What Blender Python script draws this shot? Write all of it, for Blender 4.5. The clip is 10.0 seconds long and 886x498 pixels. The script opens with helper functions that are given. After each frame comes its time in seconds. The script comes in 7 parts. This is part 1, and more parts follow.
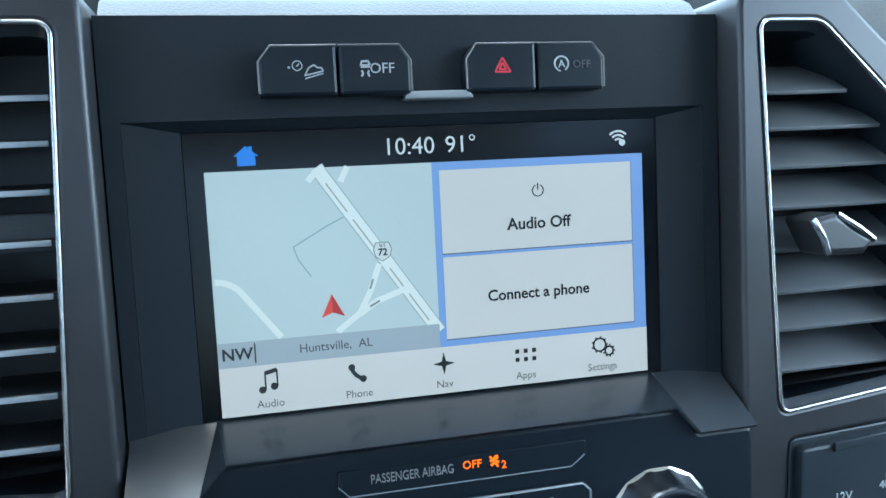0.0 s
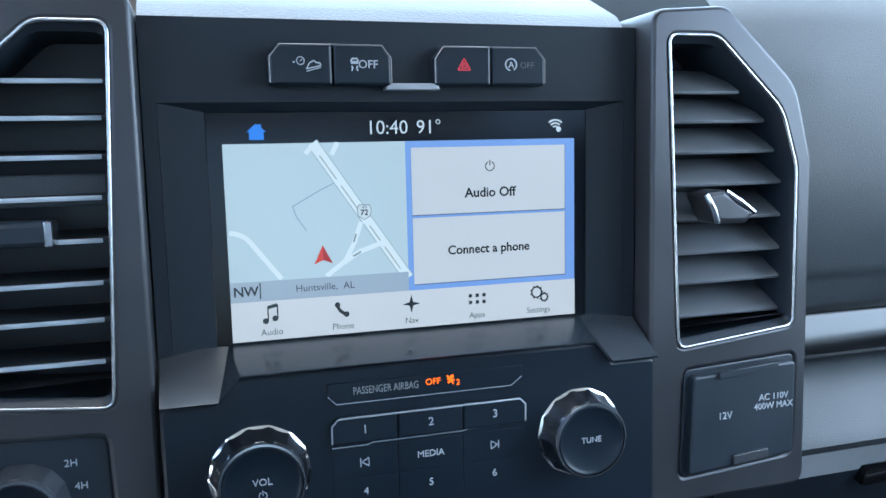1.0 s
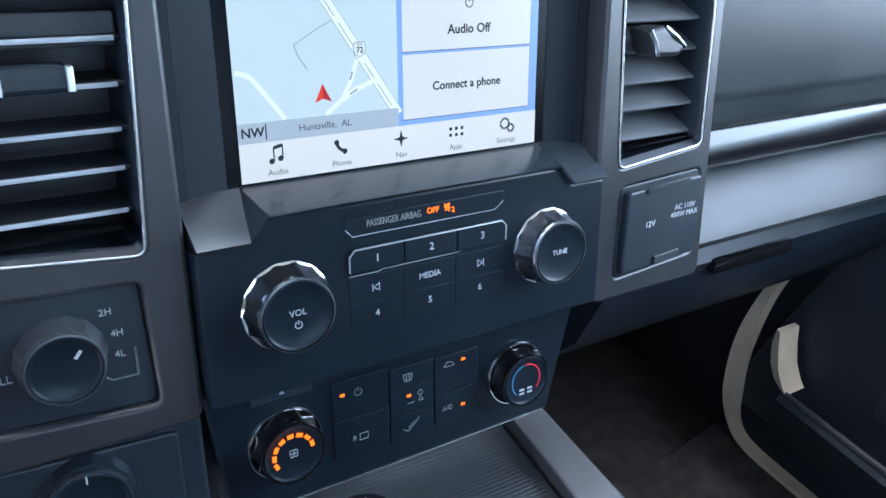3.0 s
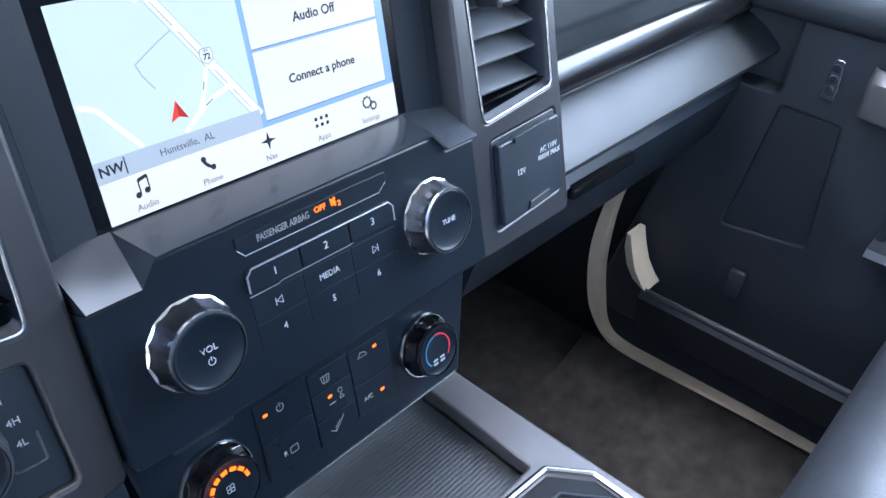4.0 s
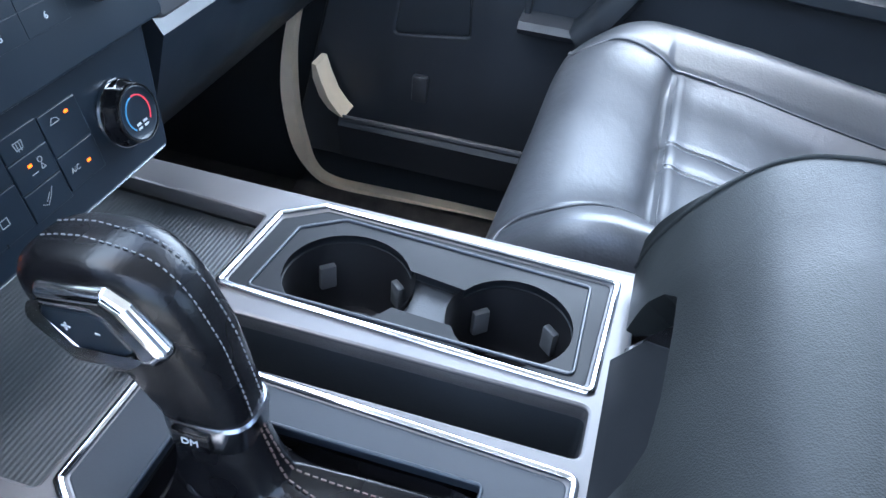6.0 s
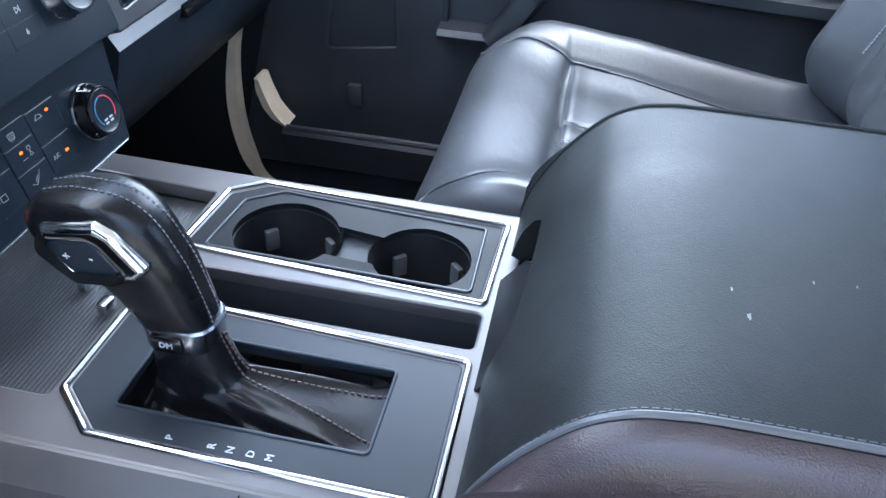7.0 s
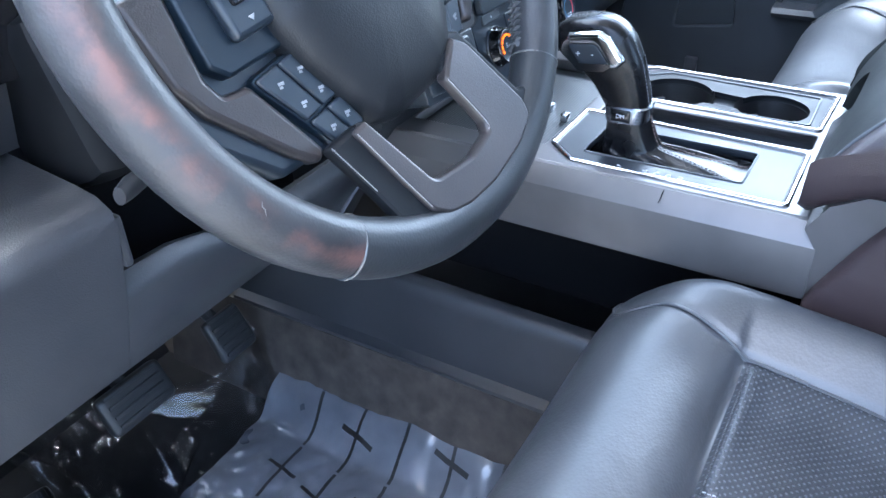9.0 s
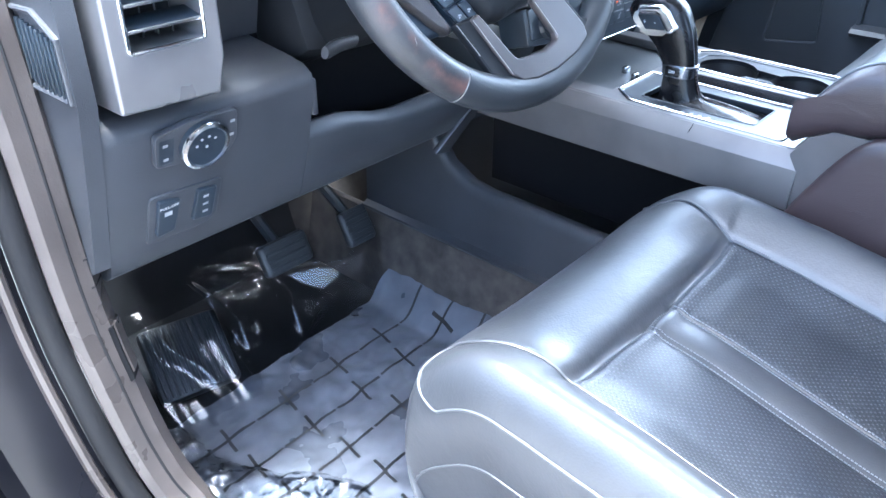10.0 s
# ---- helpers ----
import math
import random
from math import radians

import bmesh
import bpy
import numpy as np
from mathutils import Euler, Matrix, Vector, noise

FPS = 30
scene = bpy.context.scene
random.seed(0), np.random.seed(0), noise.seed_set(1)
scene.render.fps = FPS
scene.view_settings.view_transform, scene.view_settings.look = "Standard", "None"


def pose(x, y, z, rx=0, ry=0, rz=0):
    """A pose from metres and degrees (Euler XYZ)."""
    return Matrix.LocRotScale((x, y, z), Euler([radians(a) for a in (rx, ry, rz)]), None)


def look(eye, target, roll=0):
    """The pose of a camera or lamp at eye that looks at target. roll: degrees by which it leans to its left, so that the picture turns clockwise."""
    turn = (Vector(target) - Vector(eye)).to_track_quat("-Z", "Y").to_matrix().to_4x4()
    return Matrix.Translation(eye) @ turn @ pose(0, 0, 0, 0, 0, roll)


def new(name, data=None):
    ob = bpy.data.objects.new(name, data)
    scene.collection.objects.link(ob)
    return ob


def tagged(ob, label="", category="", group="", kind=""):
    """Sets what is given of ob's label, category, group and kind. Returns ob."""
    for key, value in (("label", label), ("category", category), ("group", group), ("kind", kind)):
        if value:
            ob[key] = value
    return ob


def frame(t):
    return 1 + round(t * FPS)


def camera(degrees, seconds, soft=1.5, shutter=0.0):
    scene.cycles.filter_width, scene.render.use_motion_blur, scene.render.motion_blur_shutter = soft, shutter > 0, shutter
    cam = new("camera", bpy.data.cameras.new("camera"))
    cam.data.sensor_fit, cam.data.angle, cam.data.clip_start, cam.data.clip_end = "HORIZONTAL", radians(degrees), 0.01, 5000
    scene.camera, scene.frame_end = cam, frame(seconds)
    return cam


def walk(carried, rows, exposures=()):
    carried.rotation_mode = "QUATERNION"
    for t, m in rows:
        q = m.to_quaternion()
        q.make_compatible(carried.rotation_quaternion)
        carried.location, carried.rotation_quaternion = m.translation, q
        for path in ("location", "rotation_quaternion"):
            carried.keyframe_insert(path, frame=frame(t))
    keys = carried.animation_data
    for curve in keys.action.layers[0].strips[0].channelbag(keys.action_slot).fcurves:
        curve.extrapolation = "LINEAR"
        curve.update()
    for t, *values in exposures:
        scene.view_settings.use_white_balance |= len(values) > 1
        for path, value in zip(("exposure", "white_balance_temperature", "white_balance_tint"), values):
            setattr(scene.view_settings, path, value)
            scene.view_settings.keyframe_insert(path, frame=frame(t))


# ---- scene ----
cam = camera(58.4, 10.0)
PATH = [
    (0, (-0.07, -0.268, 0.861), (0.388, 1.556, 0.18), 0.8),
    (0.5, (-0.087, -0.296, 0.867), (0.415, 1.506, 0.158), 1.8),
    (1, (-0.095, -0.337, 0.88), (0.472, 1.436, 0.148), 3.3),
    (1.5, (-0.104, -0.343, 0.889), (0.511, 1.396, 0.115), 4.5),
    (2, (-0.133, -0.329, 0.888), (0.557, 1.356, 0.06), 6.5),
    (2.5, (-0.167, -0.337, 0.886), (0.663, 1.215, -0.064), 9.2),
    (2.7, (-0.182, -0.328, 0.882), (0.724, 1.142, -0.127), 9.6),
    (3.8, (-0.219, -0.297, 0.898), (1.011, 0.812, -0.223), 5.5),
    (4, (-0.213, -0.283, 0.893), (1.071, 0.752, -0.239), 4.9),
    (4.5, (-0.255, -0.245, 0.889), (1.219, 0.494, -0.243), 10.6),
    (5, (-0.303, -0.254, 0.886), (1.283, 0.292, -0.203), 12.8),
    (5.5, (-0.272, -0.288, 0.832), (1.304, 0.119, -0.33), 10.3),
    (6, (-0.28, -0.327, 0.808), (1.25, 0.023, -0.431), 5.6),
    (6.2, (-0.3, -0.332, 0.81), (1.225, 0.005, -0.439), 4.4),
    (7.3, (-0.421, -0.394, 0.844), (1.195, -0.174, -0.314), 3.2),
    (7.5, (-0.451, -0.379, 0.842), (1.18, -0.188, -0.3), 2.9),
    (8, (-0.561, -0.343, 0.834), (1.06, -0.057, -0.303), 1.0),
    (8.5, (-0.698, -0.366, 0.825), (0.836, 0.262, -0.295), -2.1),
    (9, (-0.77, -0.408, 0.835), (0.645, 0.493, -0.254), -2.8),
    (9.5, (-0.871, -0.469, 0.828), (0.45, 0.583, -0.242), -1.9),
    (10, (-1.005, -0.606, 0.848), (0.279, 0.528, -0.186), 0.2),
]
EXPO = [(0.0, 2.4, 5400, -7), (0.5, 2.45, 5320, -1), (2.0, 2.55, 5350, 0), (2.7, 2.75, 5400, 1), (3.8, 3.15, 5500, 8), (5.0, 3.25, 5520, 7), (5.5, 3.48, 5570, 5), (6.2, 3.52, 5560, 4), (7.4, 3.25, 5680, 6), (8.0, 3.4, 5680, 6), (8.5, 3.57, 5420, 6), (9.0, 3.7, 5400, 4), (9.5, 4.15, 5450, 4), (10.0, 3.97, 5370, 4)]
walk(cam, [(t, look(eye, target, roll)) for t, eye, target, roll in PATH], EXPO)

# ---- world and light ----
SUN_EL, SUN_AZ = 83.0, 130.0  # height, and degrees from ahead (+y) towards the driver's side (-x)
world = bpy.data.worlds.new("sky_world")
scene.world = world
world.use_nodes = True
wn = world.node_tree
sky = wn.nodes.new("ShaderNodeTexSky")
sky.sky_type = "NISHITA"
sky.sun_disc = False
sky.sun_elevation, sky.sun_rotation = radians(SUN_EL), radians(-SUN_AZ)
sky.air_density, sky.dust_density = 1.0, 5.0
wn.links.new(sky.outputs[0], wn.nodes["Background"].inputs[0])
wn.nodes["Background"].inputs[1].default_value = 0.15
sun_data = bpy.data.lights.new("sun", "SUN")
sun_data.energy, sun_data.angle, sun_data.color = 2.6, radians(8.0), (1.0, 0.95, 0.88)
sun_dir = Vector((-math.sin(radians(SUN_AZ)) * math.cos(radians(SUN_EL)), math.cos(radians(SUN_AZ)) * math.cos(radians(SUN_EL)), math.sin(radians(SUN_EL))))
new("sun", sun_data).matrix_world = look(sun_dir * 20, (0, 0, 0))
# daylight through the passenger's side window
pane = bpy.data.lights.new("window_daylight", "AREA")
pane.shape, pane.size, pane.size_y, pane.energy, pane.color = "RECTANGLE", 0.80, 0.50, 1.9, (0.90, 0.94, 1.0)
new("window_daylight", pane).matrix_world = look((0.80, -0.24, 0.97), (0.25, 0.00, 0.36))
# daylight through the windscreen
shield = bpy.data.lights.new("windscreen_daylight", "AREA")
shield.shape, shield.size, shield.size_y, shield.energy, shield.color = "RECTANGLE", 1.20, 0.52, 1.7, (0.86, 0.94, 1.0)
new("windscreen_daylight", shield).matrix_world = look((0.0, 0.34, 1.14), (0.0, -0.45, 0.50))


# ---- materials ----
def mat(name, color, rough=0.5, metal=0.0, grain=0.0, scale=400.0, vary=0.15, vscale=14.0, kind="noise", spec=0.5, coat=0.0, rvary=0.15):
    """A surface with two scales of variation: broad tone and gloss, and fine relief."""
    m = bpy.data.materials.new(name)
    m.use_nodes = True
    nt, b = m.node_tree, m.node_tree.nodes["Principled BSDF"]
    b.inputs["Roughness"].default_value, b.inputs["Metallic"].default_value = rough, metal
    b.inputs["Specular IOR Level"].default_value = spec
    b.inputs["Coat Weight"].default_value = coat
    tc = nt.nodes.new("ShaderNodeTexCoord")
    broad = nt.nodes.new("ShaderNodeTexNoise")
    broad.inputs["Scale"].default_value, broad.inputs["Detail"].default_value = vscale, 3.0
    nt.links.new(tc.outputs["Object"], broad.inputs["Vector"])
    ramp = nt.nodes.new("ShaderNodeMapRange")
    ramp.inputs["From Min"].default_value, ramp.inputs["From Max"].default_value = 0.3, 0.7
    ramp.inputs["To Min"].default_value, ramp.inputs["To Max"].default_value = 1 - vary, 1 + vary
    nt.links.new(broad.outputs[0], ramp.inputs[0])
    mul = nt.nodes.new("ShaderNodeMix")
    mul.data_type, mul.blend_type = "RGBA", "MULTIPLY"
    mul.inputs[0].default_value = 1.0
    mul.inputs[6].default_value = (*color, 1)
    nt.links.new(ramp.outputs[0], mul.inputs[7])
    nt.links.new(mul.outputs[2], b.inputs["Base Color"])
    rr = nt.nodes.new("ShaderNodeMapRange")
    rr.inputs["From Min"].default_value, rr.inputs["From Max"].default_value = 0.3, 0.7
    rr.inputs["To Min"].default_value, rr.inputs["To Max"].default_value = max(0.02, rough * (1 - rvary)), min(1.0, rough * (1 + rvary))
    nt.links.new(broad.outputs[0], rr.inputs[0])
    nt.links.new(rr.outputs[0], b.inputs["Roughness"])
    if grain:
        fine = nt.nodes.new("ShaderNodeTexVoronoi" if kind == "leather" else "ShaderNodeTexNoise")
        fine.inputs["Scale"].default_value = scale
        nt.links.new(tc.outputs["Object"], fine.inputs["Vector"])
        bump = nt.nodes.new("ShaderNodeBump")
        bump.inputs["Strength"].default_value, bump.inputs["Distance"].default_value = grain, 0.0006
        nt.links.new(fine.outputs[0], bump.inputs["Height"])
        nt.links.new(bump.outputs[0], b.inputs["Normal"])
    return m


def wrinkle(m, scale, strength, stretch=(1, 1, 1), depth=0.004):
    """Adds broad soft creases under the fine relief of a leather."""
    nt, b = m.node_tree, m.node_tree.nodes["Principled BSDF"]
    tc, turn = nt.nodes.new("ShaderNodeTexCoord"), nt.nodes.new("ShaderNodeMapping")
    turn.inputs["Scale"].default_value = stretch
    field, bump = nt.nodes.new("ShaderNodeTexNoise"), nt.nodes.new("ShaderNodeBump")
    field.inputs["Scale"].default_value, field.inputs["Detail"].default_value, field.inputs["Distortion"].default_value = scale, 6.0, 0.6
    bump.inputs["Strength"].default_value, bump.inputs["Distance"].default_value = strength, depth
    nt.links.new(tc.outputs["Object"], turn.inputs["Vector"])
    nt.links.new(turn.outputs[0], field.inputs["Vector"])
    nt.links.new(field.outputs[0], bump.inputs["Height"])
    if b.inputs["Normal"].links:
        nt.links.new(bump.outputs[0], b.inputs["Normal"].links[0].from_node.inputs["Normal"])
    else:
        nt.links.new(bump.outputs[0], b.inputs["Normal"])


def glow(name, color, strength):
    m = bpy.data.materials.new(name)
    m.use_nodes = True
    b = m.node_tree.nodes["Principled BSDF"]
    b.inputs["Base Color"].default_value = (*[c * 0.3 for c in color], 1)
    b.inputs["Emission Color"].default_value, b.inputs["Emission Strength"].default_value = (*color, 1), strength
    b.inputs["Roughness"].default_value = 0.25
    return m


BLACK = mat("satin_black_plastic", (0.0115, 0.0170, 0.0245), 0.40, grain=0.08, scale=900)
FACE = mat("smooth_black_plastic", (0.0065, 0.0110, 0.0172), 0.32, spec=0.30, grain=0.05, scale=900)
GLOSSK = mat("gloss_black_plastic", (0.006, 0.006, 0.007), 0.16, vary=0.1)
DARK = mat("matte_black_plastic", (0.0140, 0.0170, 0.0210), 0.54, grain=0.25, scale=700)
GRAPH = mat("graphite_satin_trim", (0.052, 0.053, 0.058), 0.33, metal=0.5, grain=0.05, scale=1500)
CONS = mat("grey_console_trim", (0.104, 0.098, 0.098), 0.37, metal=0.42, spec=0.4, grain=0.06, scale=1300)
DASH = mat("grained_dash_vinyl", (0.034, 0.039, 0.043), 0.54, grain=0.20, scale=1150, kind="leather")
PANEL = mat("grey_lower_dash_plastic", (0.029, 0.031, 0.036), 0.40, grain=0.25, scale=800, kind="leather")
LEATHER = mat("black_seat_leather", (0.031, 0.033, 0.038), 0.41, spec=0.72, grain=0.16, scale=420, kind="leather", vary=0.12, rvary=0.12)
CHROME = mat("polished_chrome", (0.78, 0.79, 0.8), 0.09, metal=1.0, vary=0.05)
RINGCH = mat("dark_bright_chrome", (0.52, 0.53, 0.56), 0.12, metal=1.0, vary=0.06)
SATINCH = mat("dull_chrome", (0.5, 0.51, 0.53), 0.24, metal=1.0, vary=0.08)
CARPET = mat("dark_carpet", (0.040, 0.0345, 0.0315), 0.95, grain=1.0, scale=900, vary=0.55, vscale=38)
FOOTDARK = mat("footwell_dark_sheet", (0.0065, 0.0070, 0.0085), 0.75, spec=0.25, grain=0.5, scale=500, vary=0.3)
SYMB = mat("grey_print", (0.22, 0.225, 0.23), 0.5, vary=0.03)
WHITE = mat("white_print", (0.40, 0.42, 0.44), 0.5, vary=0.03)
SEALM = mat("black_seal_rubber", (0.007, 0.007, 0.008), 0.7, spec=0.25, grain=0.2, scale=600)
RUBBER = mat("ribbed_rubber", (0.016, 0.018, 0.021), 0.55, grain=0.2, scale=600)
# beige paint, made paler to carry sunlight on the sill and pocket end
SUNBEIGE = mat("sunlit_beige_paint", (0.80, 0.66, 0.48), 0.45, vary=0.15)
PAINT = mat("dark_car_paint", (0.006, 0.006, 0.008), 0.30, spec=0.25, vary=0.2)
SILVER = mat("satin_silver_plastic", (0.150, 0.148, 0.155), 0.32, metal=0.5, grain=0.04, scale=1200)
DOORM = mat("dark_door_plastic", (0.023, 0.026, 0.031), 0.50, grain=0.25, scale=700)
PADK = mat("black_door_vinyl", (0.018, 0.019, 0.021), 0.40, grain=0.3, scale=600, kind="leather")
LINER = mat("headliner_cloth", (0.45, 0.45, 0.44), 0.9, grain=0.3, scale=900)
BOUNCEGND = mat("pale_bounce_ground", (0.34, 0.325, 0.305), 0.9, grain=0.8, scale=120, vary=0.35, vscale=3)
DISPLAY = 0.097
ORANGE = glow("amber_lamp", (1.0, 0.13, 0.004), 0.36)
# one vent plastic in two tones: shaded left slats and backs, lit right slats
SHADEVENT = mat("shaded_vent_plastic", (0.016, 0.019, 0.023), 0.45, vary=0.15)
LITSLAT = mat("lit_slat_plastic", (0.125, 0.131, 0.140), 0.42, vary=0.15)
BROWNL = mat("dark_brown_leather", (0.033, 0.0225, 0.0235), 0.37, grain=0.30, scale=980, kind="leather", vary=0.2, rvary=0.15)
PADM = mat("grey_rubber", (0.060, 0.062, 0.065), 0.45)
GEARLEATHER = mat("glossy_black_leather", (0.0045, 0.0045, 0.0055), 0.27, spec=0.26, grain=0.10, scale=600, kind="leather", rvary=0.12)
ARMLEATHER = mat("armrest_vinyl", (0.0095, 0.0108, 0.0108), 0.53, spec=0.25, grain=0.22, scale=1100, kind="leather", vary=0.30, vscale=11, rvary=0.14)
RIM = mat("worn_red_sheen_leather", (0.021, 0.022, 0.025), 0.46, spec=0.4, grain=0.18, scale=600, kind="leather", vary=0.35, vscale=30)
# reddish patches: worn leather and a red reflection put into the colour
nt = RIM.node_tree
wear_sheen = nt.nodes.new("ShaderNodeTexNoise")
wear_sheen.inputs["Scale"].default_value, wear_sheen.inputs["Detail"].default_value = 42.0, 12.0
wear_sheen_coord = nt.nodes.new("ShaderNodeTexCoord")
nt.links.new(wear_sheen_coord.outputs["Object"], wear_sheen.inputs["Vector"])
wear_sheen_range = nt.nodes.new("ShaderNodeMapRange")
wear_sheen_range.inputs["From Min"].default_value, wear_sheen_range.inputs["From Max"].default_value = 0.44, 0.60
nt.links.new(wear_sheen.outputs[0], wear_sheen_range.inputs[0])
wear_sheen_mix = nt.nodes.new("ShaderNodeMix")
wear_sheen_mix.data_type = "RGBA"
rim_shader = nt.nodes["Principled BSDF"]
nt.links.new(rim_shader.inputs["Base Color"].links[0].from_socket, wear_sheen_mix.inputs[6])
wear_sheen_mix.inputs[7].default_value = (0.066, 0.036, 0.032, 1)
side_xyz, side_range, side_mul = nt.nodes.new("ShaderNodeSeparateXYZ"), nt.nodes.new("ShaderNodeMapRange"), nt.nodes.new("ShaderNodeMath")
nt.links.new(wear_sheen_coord.outputs["Object"], side_xyz.inputs[0])
side_range.inputs["From Min"].default_value, side_range.inputs["From Max"].default_value = 0.02, -0.10
nt.links.new(side_xyz.outputs[0], side_range.inputs[0])
side_mul.operation = "MULTIPLY"
nt.links.new(wear_sheen_range.outputs[0], side_mul.inputs[0])
nt.links.new(side_range.outputs[0], side_mul.inputs[1])
# wear and painted red reflection run along the rim's crown, just outside its middle
flat_vec, crown, crown_range, crown_mul = nt.nodes.new("ShaderNodeCombineXYZ"), nt.nodes.new("ShaderNodeVectorMath"), nt.nodes.new("ShaderNodeMapRange"), nt.nodes.new("ShaderNodeMath")
nt.links.new(side_xyz.outputs[0], flat_vec.inputs[0])
nt.links.new(side_xyz.outputs[1], flat_vec.inputs[1])
crown.operation = "LENGTH"
nt.links.new(flat_vec.outputs[0], crown.inputs[0])
crown_off, crown_abs = nt.nodes.new("ShaderNodeMath"), nt.nodes.new("ShaderNodeMath")
crown_off.operation, crown_abs.operation, crown_mul.operation = "SUBTRACT", "ABSOLUTE", "MULTIPLY"
crown_off.inputs[1].default_value = 0.1715
nt.links.new(crown.outputs["Value"], crown_off.inputs[0])
nt.links.new(crown_off.outputs[0], crown_abs.inputs[0])
crown_range.inputs["From Min"].default_value, crown_range.inputs["From Max"].default_value = 0.0095, 0.0015
nt.links.new(crown_abs.outputs[0], crown_range.inputs[0])
nt.links.new(side_mul.outputs[0], crown_mul.inputs[0])
nt.links.new(crown_range.outputs[0], crown_mul.inputs[1])
nt.links.new(crown_mul.outputs[0], wear_sheen_mix.inputs[0])
nt.links.new(wear_sheen_mix.outputs[2], rim_shader.inputs["Base Color"])
RIMTOP = mat("smooth_rim_leather", (0.015, 0.017, 0.020), 0.42, spec=0.4, grain=0.15, scale=700, kind="leather", vary=0.25)
HUBMAT = mat("airbag_cover_vinyl", (0.0085, 0.0095, 0.0115), 0.50, spec=0.3, grain=0.16, scale=900, kind="leather")
LEDGE = mat("gloss_ledge_trim", (0.018, 0.023, 0.029), 0.22, spec=0.6)
SPOKE = mat("dark_silver_spoke_paint", (0.0420, 0.0370, 0.0370), 0.37, metal=0.4, grain=0.28, scale=900)
GRIPTHREAD = mat("dark_grey_thread", (0.12, 0.125, 0.135), 0.7, vary=0.2)
THREAD = mat("grey_thread", (0.19, 0.20, 0.215), 0.7, vary=0.1)
SILLM = mat("grey_brown_sill_plastic", (0.062, 0.053, 0.050), 0.30, metal=0.3, grain=0.2, scale=500, vary=0.25)
FILM = mat("film_over_fabric", (0.082, 0.090, 0.110), 0.30, grain=0.0, vary=0.30, vscale=12, coat=1.0)
SURR = mat("dull_black_plastic", (0.0068, 0.0110, 0.0165), 0.6, spec=0.3, grain=0.1, scale=900)
KNOBCH = mat("dark_chrome", (0.24, 0.25, 0.275), 0.24, metal=1.0, vary=0.1)
KNOBDK = mat("dark_satin_metal", (0.13, 0.14, 0.155), 0.32, metal=0.8, vary=0.1)
EDGEGLINT = mat("slat_edge_glint", (0.42, 0.46, 0.50), 0.4, vary=0.05)
EDGELINE = mat("pale_edge_line", (0.15, 0.145, 0.145), 0.45, metal=0.3)
EDGE = mat("dull_pale_edge", (0.30, 0.31, 0.33), 0.35, metal=0.4)
# leather made paler: the gloss on piping and seams is in the colour
SEAMGLOSS = mat("seam_gloss_leather", (0.062, 0.064, 0.069), 0.34, vary=0.2)
TRAYM = mat("grey_black_rubber_mat", (0.028, 0.031, 0.033), 0.38, grain=0.1, scale=900)
# near-black stands in for the deep shade in openings and gaps
GAPSHADE = mat("gap_shade_black", (0.006, 0.006, 0.007), 0.95, spec=0.1)
PLATEM = mat("satin_gear_plate", (0.0095, 0.0125, 0.0175), 0.42, spec=0.34, grain=0.06, scale=900)
CUPM = mat("black_insert_plastic", (0.0060, 0.0068, 0.0082), 0.50, spec=0.15, grain=0.05, scale=900)
WELL = mat("black_cup_rubber", (0.006, 0.006, 0.007), 0.5, spec=0.3)
BROWNTHREAD = mat("brown_thread", (0.075, 0.048, 0.042), 0.7)
LACE = mat("black_leather_lace", (0.075, 0.077, 0.080), 0.35, vary=0.2)
EDGE_SCR = mat("scratched_leather", (0.10, 0.098, 0.096), 0.6)
SCUFF = mat("pale_scuff", (0.16, 0.16, 0.155), 0.6)
GLASS = mat("screen_glass", (0.004, 0.005, 0.007), 0.14, vary=0.02, spec=0.2)


